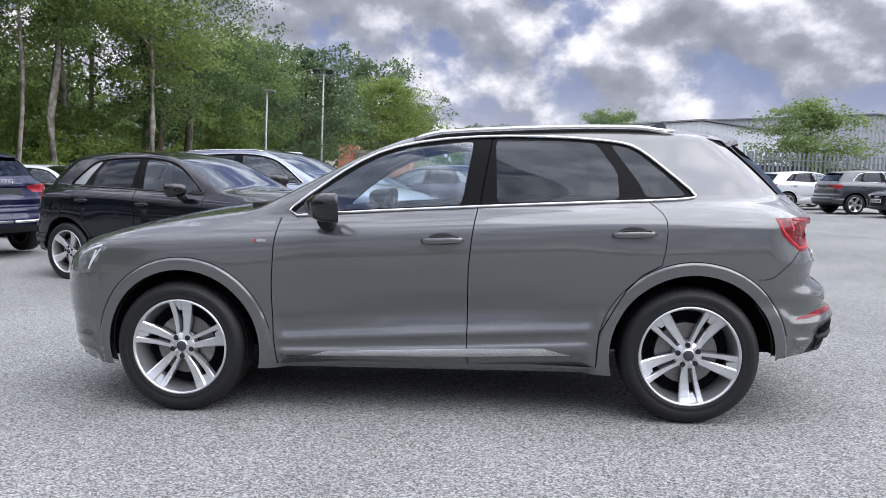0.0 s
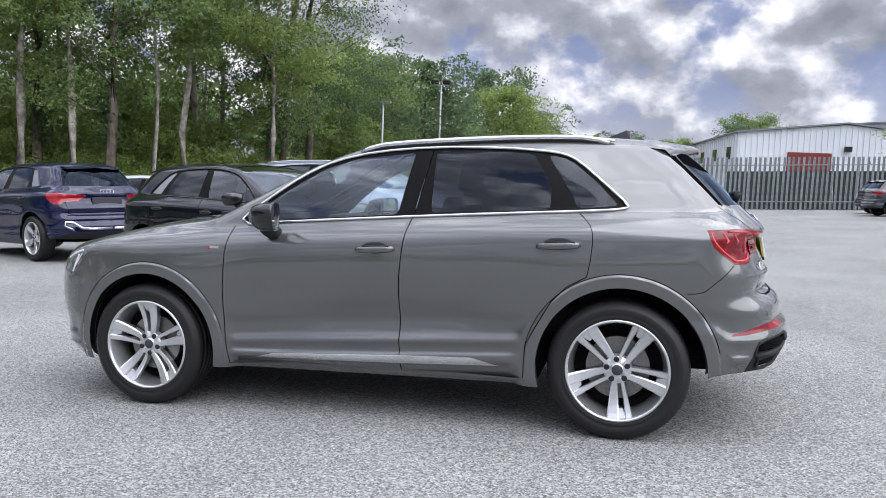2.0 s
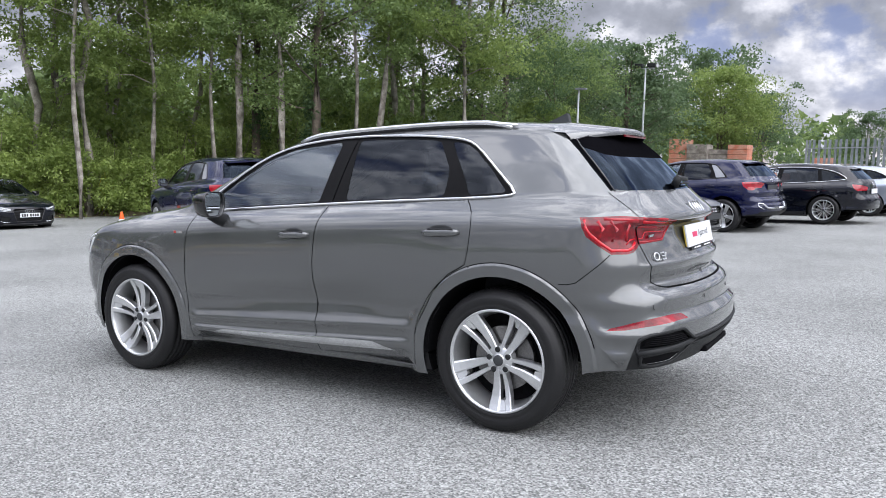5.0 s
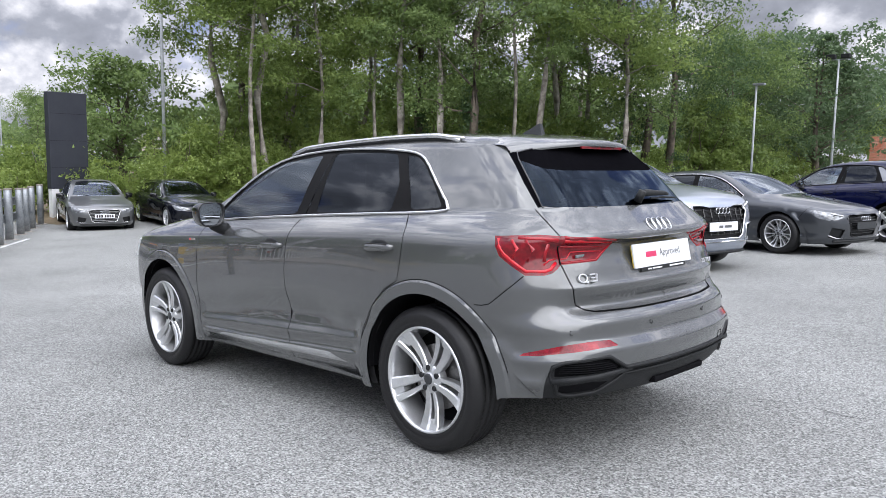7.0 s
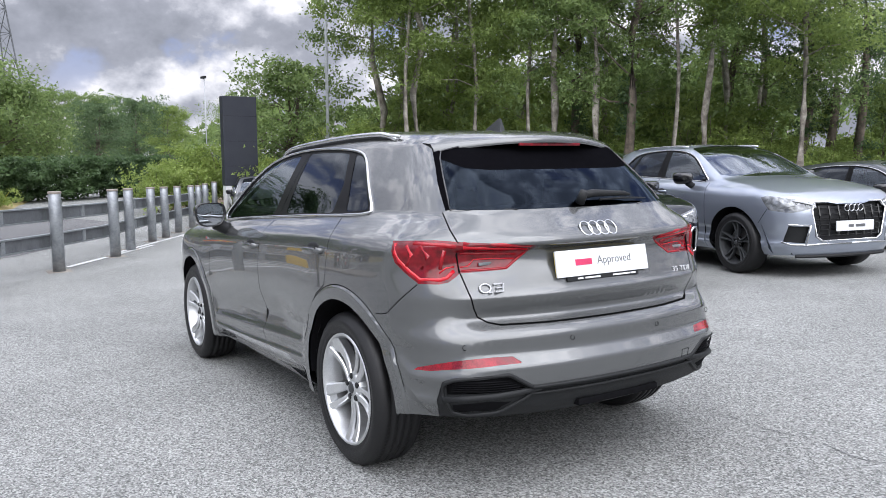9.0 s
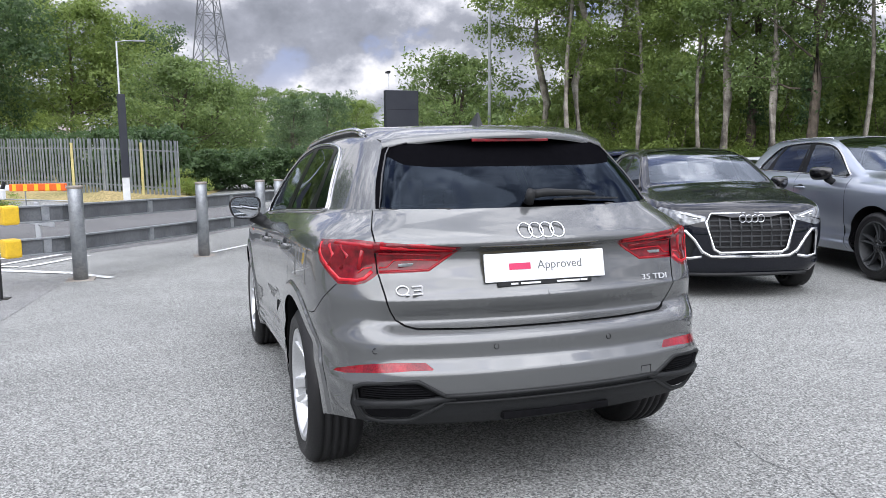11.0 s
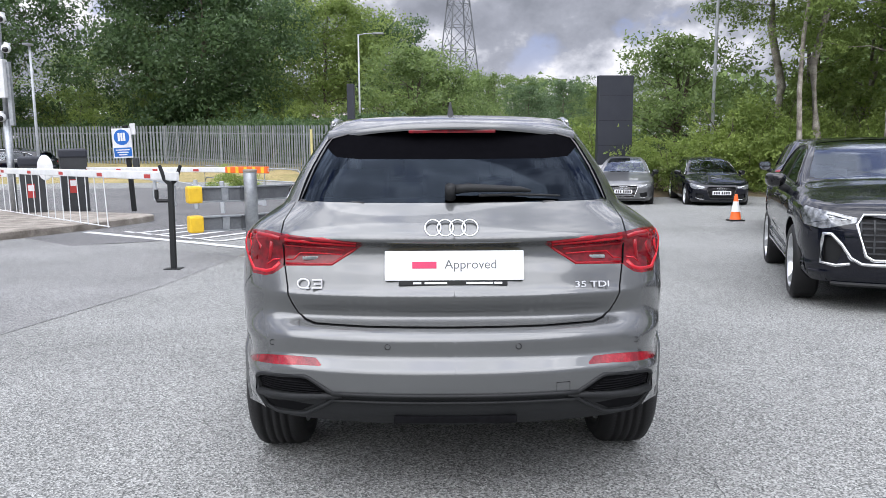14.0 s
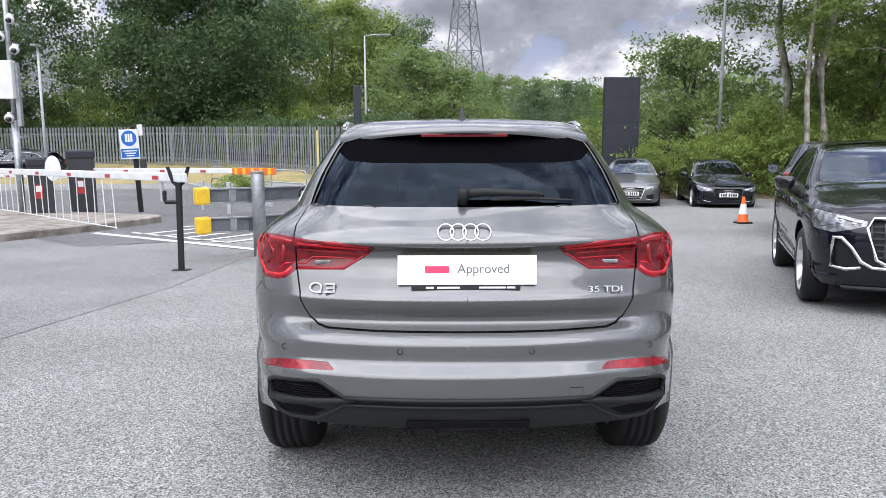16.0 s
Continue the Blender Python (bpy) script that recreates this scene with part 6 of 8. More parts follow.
def neighbour(name, label, kind, paint, m, nose, wheels, res=0.06, rails=False, tail_plate=None, blade=False, panel=False):
    t = thing(name, label, "car", "parked cars")
    body, fig = (PLAIN_BODY, SUV_FIG3 if panel else SUV_FIG2) if kind == "suv" else (EST_BODY, ESTATE_FIG)
    make_car(t, paint, body, fig, h=res, nose=nose, trim=GLOSS_BLACK if nose is NOSE_SUV else SATIN)
    if kind == "suv":
        put_wheels(t, wheels, -1.3375, 1.34, 0.785, 0.352)
        mirrors(t)
        handles(t, body, [(0.078, 0.938), (1.045, 0.975)], paint)
    else:
        put_wheels(t, wheels, -1.41, 1.41, 0.775, 0.338)
        mirrors(t, -0.50, 0.96, 0.97)
        handles(t, body, [(0.16, 0.80), (1.16, 0.83)], paint)
    rear = lambda y, z, o: rear_at(y, z, o, body)
    pz, bz = (0.93, 1.077) if kind == "suv" else (0.76, 0.93)
    if tail_plate:
        c = rear(0, pz, 0.008)
        bm = bmesh.new()
        box(bm, (0.012, 0.52, 0.111), c, 0.003)
        part("number_plate", bm, tail_plate, t, "number plate covered in plain grey" if tail_plate is GREY_PLASTIC else "")
    for k in range(4):
        c = rear((k - 1.5) * 0.056, bz, 0.006)
        part("badge_ring", tube([(c[0], c[1] + 0.032 * math.cos(u), c[2] + 0.032 * math.sin(u)) for u in np.linspace(0, 2 * math.pi, 18, endpoint=False)], 0.005, 5, True), CHROME, t)
    if rails:
        for s in (1, -1):
            pts = []
            for x in np.linspace(-0.05, 1.45 if kind == "estate" else 1.2, 12):
                q = body.over([(x, 0.50 if kind == "estate" else 0.57)])[0]
                pts.append((x, s * q[1], q[2] + 0.025))
            part("roof_rail", tube(pts, 0.012, 6), SATIN, t, smooth=True)
    if blade is True:
        for s in (1, -1):
            pts = [rear(s * y, z, 0.010) for y, z in ((0.02, 0.505), (0.35, 0.505), (0.50, 0.52), (0.60, 0.60), (0.70, 0.615), (0.72, 0.55), (0.60, 0.49))]
            part("bumper_blade", tube(pts, [0.022] * 4 + [0.015] * 3, 6), SATIN, t, smooth=True)
    # roof spoiler
    y = 0.50 if kind == "suv" else 0.44
    x0, z0, x1 = (1.56, 1.505, 1.76) if kind == "suv" else (1.72, 1.325, 1.95)
    pts = [(x0, -y, z0 - 0.03), (x0, 0, z0 + 0.012), (x0, y, z0 - 0.03), (x1 - 0.05, -y * 0.95, z0 - 0.05), (x1, 0, z0 - 0.022), (x1 - 0.05, y * 0.95, z0 - 0.05)]
    pts += [(a, b, c - 0.025) for a, b, c in pts]
    part("roof_spoiler", (pts, [(0, 3, 4, 1), (1, 4, 5, 2), (6, 7, 10, 9), (7, 8, 11, 10), (3, 9, 10, 4), (4, 10, 11, 5), (0, 6, 9, 3), (2, 5, 11, 8)]), paint, t)
    t.matrix_world = m
    return t


S2, S7 = (0.955, 0.965, 1.0), (1.13, 1.06, 1.085)
neighbour("black_car", "black compact sport utility car with silver bumper blade", "suv", BLACK_PAINT, by_wheel(-2.43, 3.43, 162, -1.3375, 0.80, S2), NOSE_SUV, WHEEL_BROAD, 0.045, panel=True)
neighbour("blue_car", "deep blue compact sport utility car seen from behind, plate covered", "suv", BLUE_PAINT, by_wheel(-7.78, 5.5, -22, 1.34, -0.80, S2), NOSE_SUV, WHEEL_BROAD, 0.055, tail_plate=GREY_PLASTIC, blade=True, panel=True)
neighbour("silver_car", "large silver blue sport utility car with black wheels", "suv", SILVER_PAINT, by_wheel(-1.88, 6.07, 166, -1.3375, 0.80, S7), NOSE_BIG, WHEEL_BLACK, 0.05, rails=True)
neighbour("dark_grey_car", "dark grey metallic executive car with black grille", "estate", DARK_PAINT, by_wheel(-1.2, 9.75, 167, -1.41, 0.79, (1.045, 1.02, 1.0)), NOSE_SIX, WHEEL_FINE, 0.055)
neighbour("blue_car", "deep blue compact sport utility car with silver rear blade", "suv", BLUE_PAINT, by_wheel(-0.45, 13.05, -12, 1.34, -0.80, S2), NOSE_SUV, WHEEL_BROAD, 0.06, tail_plate=GREY_PLASTIC, blade=True, panel=True)
neighbour("black_estate", "black estate car with silver roof rails, seen from behind", "estate", BLACK_PAINT, by_wheel(1.15, 16.4, -10, 1.41, -0.79, (1.045, 1.02, 1.02)), NOSE_DARK, WHEEL_FINE, 0.06, rails=True, tail_plate=PLATE)
neighbour("dark_suv", "black sport utility car standing between the others", "suv", BLACK_PAINT, on_ground(-1.7, 15.0, -10) @ Matrix.Diagonal((1.0, 1.0, 1.0, 1)), None, WHEEL_BROAD, 0.07)
neighbour("blue_saloon", "dark blue car standing by the back fence", "estate", BLUE_PAINT, by_wheel(3.35, 24.4, -10, 1.41, -0.79, (1.0, 1.0, 0.96)), NOSE_DARK, WHEEL_FINE, 0.07, tail_plate=PLATE)
neighbour("silver_estate", "silver estate car between a black and a blue car", "estate", SILVER_PAINT, by_wheel(1.9, 20.5, -10, 1.41, -0.79, (1.0, 1.0, 1.0)), NOSE_DARK, WHEEL_FINE, 0.07, tail_plate=PLATE)
neighbour("white_car", "white hatchback car behind the front row", "suv", WHITE_PAINT, on_ground(-8.9, 10.9, 170) @ Matrix.Diagonal((0.95, 0.95, 0.97, 1)), None, WHEEL_BROAD, 0.07)
neighbour("grey_saloon", "mid grey metallic car with chrome grille bars and a number plate", "estate", MID_PAINT, by_wheel(-19.45, 4.95, 166, -1.41, 0.79, (1.0, 1.0, 1.0)), NOSE_LOW, WHEEL_FINE, 0.06)
neighbour("black_saloon", "black car with a white number plate beside the shrubs", "estate", BLACK_PAINT, by_wheel(-18.6, 7.5, 172, -1.41, 0.79, (1.0, 1.0, 1.0)), NOSE_DARK, WHEEL_FINE, 0.06)
# cars along the fence
for nm, lb, kd, pt, x, y, yw in (("dark_suv", "dark grey sport utility car with a bright window line", "suv", DARK_PAINT, 12.62, 23.85, 188), ("black_car", "black saloon car facing the yard", "estate", BLACK_PAINT, 13.3, 20.8, 8), ("white_car", "white hatchback car near the fence", "suv", WHITE_PAINT, 11.6, 27.6, 188),
                                 ("dark_suv", "dark sport utility car by the fence", "suv", DARK_PAINT, 11.4, 31.2, 186), ("dark_suv", "black sport utility car beside the fence", "suv", BLACK_PAINT, 11.9, 34.3, 186)):
    neighbour(nm, lb, kd, pt, by_wheel(x, y, yw, *((1.34, 0.80) if kd == "suv" else (-1.41, -0.79)), (1, 1, 1)), NOSE_DARK if kd == "estate" else None, WHEEL_BROAD, 0.08)
# far cars beyond the barrier
for x, y, yw in ((-33.5, -20.8, 80), (-37.5, -23.6, 85), (-31.0, -24.5, 80)):
    neighbour("black_car", "black car parked beyond the barrier", "estate", BLACK_PAINT, on_ground(x, y, yw), None, WHEEL_FINE, 0.09)
# ---- plants ----
def quick_mesh(name, verts, quads, mat):
    me = bpy.data.meshes.new(name)
    n, k = len(verts), quads.shape[1]
    me.vertices.add(n)
    me.vertices.foreach_set("co", verts.astype(np.float32).ravel())
    me.loops.add(quads.size)
    me.loops.foreach_set("vertex_index", quads.astype(np.int32).ravel())
    me.polygons.add(len(quads))
    me.polygons.foreach_set("loop_start", np.arange(0, quads.size, k, dtype=np.int32))
    me.update(calc_edges=True)
    me.validate()
    me.materials.append(mat)
    return me


def leaf_cloud(rng, centres, radii, per, size, droop=0.3, sprays=11):
    """Leaves on sprays round each clump: small pointed blades that face up and outwards, thick on the sprays and thin between."""
    n = len(centres)
    d = rng.normal(size=(n, sprays, 3))
    d /= np.linalg.norm(d, axis=2, keepdims=True)
    d[..., 2] = np.where(d[..., 2] < -0.3, -d[..., 2], d[..., 2])
    rad = np.asarray(radii)[:, None, None]
    sub = np.asarray(centres)[:, None, :] + d * rad * rng.uniform(0.35, 1.0, (n, sprays, 1)) * np.array([1, 1, 0.8])
    k = max(1, per // sprays)
    way = np.repeat(d.reshape(-1, 3), k, 0)
    p = np.repeat(sub.reshape(-1, 3), k, 0)
    r = np.repeat(np.broadcast_to(rad, (n, sprays, 1)).reshape(-1, 1), k, 0)
    off = rng.normal(size=p.shape) * r * np.array([0.23, 0.23, 0.13])
    off[:, 2] -= droop * 0.5 * np.linalg.norm(off[:, :2], axis=1)
    p = p + off
    nn = rng.normal(size=p.shape) * 0.8 + way * 0.7 + np.array([0, 0, 0.3])
    nn /= np.linalg.norm(nn, axis=1, keepdims=True)
    u = np.cross(nn, rng.normal(size=p.shape))
    u /= np.maximum(np.linalg.norm(u, axis=1, keepdims=True), 1e-6)
    w = np.cross(nn, u)
    s = size * rng.uniform(0.6, 1.4, (len(p), 1))
    v = np.stack([p - u * s * 0.5 + w * s * 0.36, p + u * s * 0.65, p - u * s * 0.5 - w * s * 0.36], 1).reshape(-1, 3)
    return v, np.arange(len(v)).reshape(-1, 3)


def limb(rng, a, b, r0, r1, n=6, wob=0.12):
    a, b = np.array(a, float), np.array(b, float)
    L = np.linalg.norm(b - a)
    pts = [tuple(a + (b - a) * t + (rng.normal(size=3) * wob * L * 0.12 * math.sin(math.pi * t) if 0 < t < 1 else 0)) for t in np.linspace(0, 1, n)]
    return tube(pts, [r0 + (r1 - r0) * t for t in np.linspace(0, 1, n)], 7)


def tree_meshes(seed, height, crown_base, spread, leaves, leaf, bark, green, stems=1, lean=0.0, shape="tall", r0=0.16):
    rng = np.random.default_rng(seed)
    wood, tips, rads = [], [], []
    for s in range(stems):
        base = np.array([rng.uniform(-0.25, 0.25) * (stems > 1), rng.uniform(-0.25, 0.25) * (stems > 1), -0.3])
        top = base + np.array([rng.normal() * lean * height, rng.normal() * lean * height, height * rng.uniform(0.88, 1.0)])
        wood.append(limb(rng, base, top, r0 * rng.uniform(0.8, 1.1), 0.02, 9, 0.09))
        n = int(16 if shape == "tall" else 20)
        for i in range(n):
            t = crown_base / height + (1 - crown_base / height) * (i + rng.uniform(0, 0.8)) / n
            t = min(t, 0.98)
            p = base + (top - base) * t
            u = (t - crown_base / height) / (1 - crown_base / height)
            reach = spread * (0.45 + 0.75 * math.sin(math.pi * min(1, u * 0.85 + 0.15))) if shape == "tall" else spread * math.sqrt(max(0.05, 1 - (2 * u - 0.75) ** 2 / 1.6))
            ang = rng.uniform(0, 2 * math.pi)
            q = p + np.array([math.cos(ang) * reach, math.sin(ang) * reach, reach * rng.uniform(0.15, 0.7)])
            wood.append(limb(rng, p, q, max(0.015, r0 * 0.22 * (1 - t) + 0.010), 0.006, 4, 0.3))
            for k in range(4):
                w = rng.uniform(0.35, 1.05)
                tips.append(p + (q - p) * w + rng.normal(size=3) * reach * 0.22)
                rads.append(reach * rng.uniform(0.22, 0.42) + 0.15)
        tips.append(top)
        rads.append(0.7)
    tips, rads = np.array(tips), np.array(rads)
    per = max(8, int(leaves / len(tips)))
    v, q = leaf_cloud(rng, tips, rads, per, leaf, 0.3, 11 if shape == "tall" else 18)
    return mesh_of("trunk", *join(*wood), bark, True), quick_mesh("crown", v, q, green)


def shrub_meshes(seed, height, width, leaves, leaf, green):
    rng = np.random.default_rng(seed)
    wood, tips, rads = [], [], []
    for i in range(11):
        a = rng.uniform(0, 2 * math.pi)
        q = np.array([math.cos(a) * width * rng.uniform(0.1, 1), math.sin(a) * width * rng.uniform(0.1, 1), height * rng.uniform(0.45, 1.0)])
        wood.append(limb(rng, (q[0] * 0.15, q[1] * 0.15, -0.2), q, 0.035, 0.008, 5, 0.4))
        for k in range(4):
            tips.append(q * np.array([1, 1, rng.uniform(0.25, 1.0)]) + rng.normal(size=3) * width * 0.16)
            rads.append(width * rng.uniform(0.22, 0.40))
    v, q = leaf_cloud(rng, np.array(tips), np.array(rads), int(leaves / len(tips)), leaf)
    v[:, 2] = np.maximum(v[:, 2], -0.05)
    return mesh_of("stems", *join(*wood), BARK, True), quick_mesh("leaves", v, q, green)


def plant(name, meshes, m, label, category, group, stem_name="trunk", leaf_name="crown"):
    t = thing(name, label, category, group, m=m)
    part(stem_name, meshes[0], None, t)
    part(leaf_name, meshes[1], None, t)
    return t


rnd = random.Random(5)
TALL_KINDS = [(17, 6.8, 2.5, BARK_PALE, LEAF_MID, 0.17), (19, 7.2, 2.7, BARK_PALE, LEAF_LIGHT, 0.19), (15, 5.0, 2.3, BARK_PALE, LEAF_LIGHT, 0.13), (18, 3.6, 3.2, BARK, LEAF_MID, 0.22), (14, 5.8, 2.1, BARK_PALE, LEAF_LIGHT, 0.11), (20, 4.0, 3.4, BARK, LEAF_DARK, 0.26)]
TALL = [tree_meshes(11 + i, h, cb, sp, 21000 if bk is BARK_PALE else 31000, 0.098, bk, gr, 1, 0.02, "tall", r) for i, (h, cb, sp, bk, gr, r) in enumerate(TALL_KINDS)]
DEEP = [tree_meshes(71 + i, h, cb * 0.5, sp, 5000, 0.20, bk, gr, 1, 0.02, "tall", r) for i, (h, cb, sp, bk, gr, r) in enumerate(TALL_KINDS[:4])]
BROAD = [tree_meshes(31 + i, h, cb, sp, n, lf, BARK, gr, 2, 0.05, "broad", 0.24) for i, (h, cb, sp, n, lf, gr) in enumerate([
    (15, 1.5, 6.2, 40000, 0.23, LEAF_DARK), (14, 1.5, 5.5, 26000, 0.215, LEAF_MID), (9, 1.0, 3.6, 14000, 0.20, LEAF_GREY), (6.5, 0.8, 2.4, 12000, 0.145, LEAF_MID), (13, 1.5, 5.0, 25000, 0.215, LEAF_LIGHT)])]
SHRUB = [shrub_meshes(51 + i, h, w, n, lf, gr) for i, (h, w, n, lf, gr) in enumerate([
    (2.6, 1.7, 6800, 0.090, LEAF_FRESH), (3.4, 2.0, 7200, 0.10, LEAF_FRESH), (1.6, 1.5, 5200, 0.085, LEAF_FRESH), (4.5, 2.2, 6800, 0.12, LEAF_LIGHT)])]

# trunks that stand at the front of the wood
FRONT = [(-21.4, 12.6, 1), (-20.6, 11.7, 4), (-24.2, 12.4, 0), (-25.5, 14.0, 2), (-18.4, 16.6, 0), (-18.9, 16.0, 4), (-17.3, 17.8, 0), (-16.7, 18.7, 3), (-15.6, 21.6, 0), (-16.2, 20.6, 4), (-20.2, 14.4, 2),
         (-14.0, 25.4, 3), (-13.3, 28.0, 5), (-13.0, 23.5, 2), (-26.5, 17.0, 2), (-19.6, 18.9, 3), (-16.6, 24.0, 1), (-15.0, 28.5, 3)]
def ivy_mesh(seed, height):
    r = np.random.default_rng(seed)
    n = int(height * 7)
    c = np.stack([r.normal(size=n) * 0.16, r.normal(size=n) * 0.16, r.uniform(0, 1, n) ** 1.2 * height], 1)
    v, q = leaf_cloud(r, c, r.uniform(0.22, 0.42, n), 44, 0.10, 0.4, 8)
    return quick_mesh("ivy", v, q, LEAF_DARK)


IVY = [ivy_mesh(91, 5.5), ivy_mesh(92, 7.0)]
for x, y, k in FRONT:
    tr = plant("tree", TALL[k], pose(x, y, ground_z(x), 0, 0, rnd.uniform(0, 360)) @ Matrix.Scale(rnd.uniform(0.92, 1.1), 4), "slender tall tree with pale bare trunk and airy green crown" if k in (0, 1, 4) else "tall dark leafy tree with brown trunk", "tree", "trees of the roadside wood")
    if k in (3, 5):
        part("ivy", IVY[k == 5], None, tr, "dark ivy climbing the trunk")
EDGE = [(-24.6, 11.2), (-23.2, 13.0), (-21.2, 16), (-18, 20.6), (-15.2, 26), (-13.2, 32), (-10.6, 38)]


def along(t):
    k = min(int(t * (len(EDGE) - 1)), len(EDGE) - 2)
    u = t * (len(EDGE) - 1) - k
    a, b = EDGE[k], EDGE[k + 1]
    return a[0] + (b[0] - a[0]) * u, a[1] + (b[1] - a[1]) * u


for row, (back, count) in enumerate(((4.5, 7), (10.0, 3))):
    for i in range(1, count):
        x, y = along(0.72 * (i + rnd.uniform(0.1, 0.9)) / count)
        ang = radians(140 - 25 * i / count)
        x, y = x + math.cos(ang) * (back + rnd.uniform(-1, 1)), y + math.sin(ang) * (back + rnd.uniform(-1, 1)) * 0.8
        k = rnd.choice((0, 1, 2, 3))
        plant("tree", DEEP[k], pose(x, y, ground_z(x), 0, 0, rnd.uniform(0, 360)) @ Matrix.Scale(rnd.uniform(0.9, 1.12), 4), "tall leafy tree standing deeper in the wood", "tree", "trees of the roadside wood")
for i in range(46):
    x, y = along((i + rnd.uniform(0, 1)) / 46)
    off = rnd.uniform(-0.2, 2.2)
    k = rnd.choice((0, 0, 1, 3, 3) if off > 0.4 else (0, 0, 2, 1))
    plant("shrub", SHRUB[k], pose(x - off, y + off * 0.3, ground_z(x), 0, 0, rnd.uniform(0, 360)) @ Matrix.Scale(rnd.uniform(0.75, 1.15), 4), "leafy light green undergrowth shrub", "shrub", "undergrowth of the wood", "stem", "foliage")
for i in range(26):
    x, y = along(0.72 * (i + rnd.uniform(0, 1)) / 26)
    plant("shrub", SHRUB[rnd.choice((0, 1, 2))], pose(x + rnd.uniform(0.4, 1.4), y - rnd.uniform(0.2, 0.8), ground_z(x), 0, 0, rnd.uniform(0, 360)) @ Matrix.Scale(rnd.uniform(0.7, 1.0), 4), "sunlit light green shrub at the edge of the wood", "shrub", "undergrowth of the wood", "stem", "foliage")
for x, y, sc in ((-24.2, 5.0, 0.8), (-22.6, 7.4, 0.7), (-22.4, 8.3, 0.8), (-24.6, 6.4, 1.0), (-24.6, 4.0, 0.7), (-26.0, 5.2, 1.0)):
    plant("shrub", SHRUB[0], pose(x, y, ground_z(x), 0, 0, rnd.uniform(0, 360)) @ Matrix.Scale(sc, 4), "leafy light green shrub behind the parked cars", "shrub", "undergrowth of the wood", "stem", "foliage")
# dense depth of the wood
rng = np.random.default_rng(77)
cs, rs = [], []
for i in range(140):
    x, y = along(rng.uniform(0.16, 0.8))
    d = rng.uniform(13, 24)
    cs.append((x - d * 0.85, y + d * 0.5, ground_z(-25) + rng.uniform(0, 1) ** 0.8 * 6.5))
    rs.append(rng.uniform(1.6, 2.8))
v, q = leaf_cloud(rng, np.array(cs), np.array(rs), 170, 0.5)
tagged(part("far_wood", quick_mesh("far_wood", v, q, LEAF_MID)), "dense dark green depth of the wood", "woodland", kind="stuff")

# trees beyond the lamps and the yards, right of the wood
for x, y, k, sc in ((-13.5, 34.5, 1, 0.52), (-11.2, 39.0, 2, 0.85), (-15.5, 51, 1, 0.55), (-8.6, 50, 4, 0.60), (-16.5, 46, 2, 0.95), (-10.6, 54, 2, 1.0), (-18, 43, 0, 0.48), (-7.0, 56, 2, 0.7)):
    plant("tree", BROAD[k], pose(x, y, 0.0, 0, 0, rnd.uniform(0, 360)) @ Matrix.Scale(sc, 4), "broad leafy tree beyond the lamp posts", "tree", "trees behind the yard")
for x, y, k, sc in ((3.0, 78, 3, 0.9), (-1.5, 82, 2, 0.7), (5.5, 86, 3, 1.0), (10.5, 84, 2, 0.85), (14, 98, 1, 0.7), (24, 92, 2, 0.9), (33, 100, 2, 1.0), (40, 96, 2, 0.9)):
    plant("tree", BROAD[k], pose(x, y, 0.2, 0, 0, rnd.uniform(0, 360)) @ Matrix.Scale(sc, 4), "distant round leafy tree near the sheds", "tree", "distant trees")
plant("tree", BROAD[3], pose(18.4, 44.0, 0.5, 0, 0, 40) @ Matrix.Diagonal((1.2, 1.2, 0.95, 1)), "bushy green tree behind the steel fence", "tree", "trees behind the yard")
# the bank of trees beyond the entrance
for x, y, k, sc in ((-53, -16.8, 0, 1.0), (-58, -23, 1, 0.76), (-60, -9.5, 4, 1.0), (-62, -30, 1, 0.62), (-58, -38, 1, 0.8), (-50, -30, 0, 0.95), (-56, -20.5, 0, 0.85), (-66, -5, 0, 0.72), (-66, -14, 1, 0.9), (-46, -42, 0, 0.9), (-52, -50, 1, 1.0), (-40, -52, 0, 0.95)):
    plant("tree", BROAD[k], pose(x, y, -0.9, 0, 0, rnd.uniform(0, 360)) @ Matrix.Scale(sc, 4), "broad dense dark green tree beyond the fence" if k == 0 else "broad leafy green tree beyond the fence", "tree", "trees beyond the entrance")
for x, y, k, sc in ((-27.2, 9.6, 3, 0.95), (-44, -1.6, 3, 1.15), (-46, 0.8, 3, 0.95), (-92, 6, 1, 0.6), (-105, 13, 1, 0.62), (-98, 20, 4, 0.6), (-112, 2, 4, 0.65), (-90, 27, 1, 0.6), (-84, 14, 2, 0.8), (-75, 9, 2, 0.7)):
    plant("tree", BROAD[k], pose(x, y, -1.0, 0, 0, rnd.uniform(0, 360)) @ Matrix.Scale(sc, 4), "leafy tree beyond the clipped hedge", "tree", "trees beyond the entrance")
for i in range(16):
    x, y = -47 + rnd.uniform(-3, 2), -4 - i * 1.9 + rnd.uniform(-0.5, 0.5)
    plant("shrub", SHRUB[rnd.choice((1, 3))], pose(x - 4, y, -0.9, 0, 0, rnd.uniform(0, 360)) @ Matrix.Scale(rnd.uniform(0.9, 1.2), 4), "bushy shrub behind the steel fence", "shrub", "shrubs behind the fence", "stem", "foliage")
plant("shrub", tuple(SHRUB[2][:1]) + (SHRUB[2][1].copy(),), pose(-30.2, -1.3, -0.9) @ Matrix.Scale(0.62, 4), "small yellow-leaved shrub beside the gate", "shrub", "", "stem", "foliage").children[1].data.materials[0] = LEAF_YELLOW
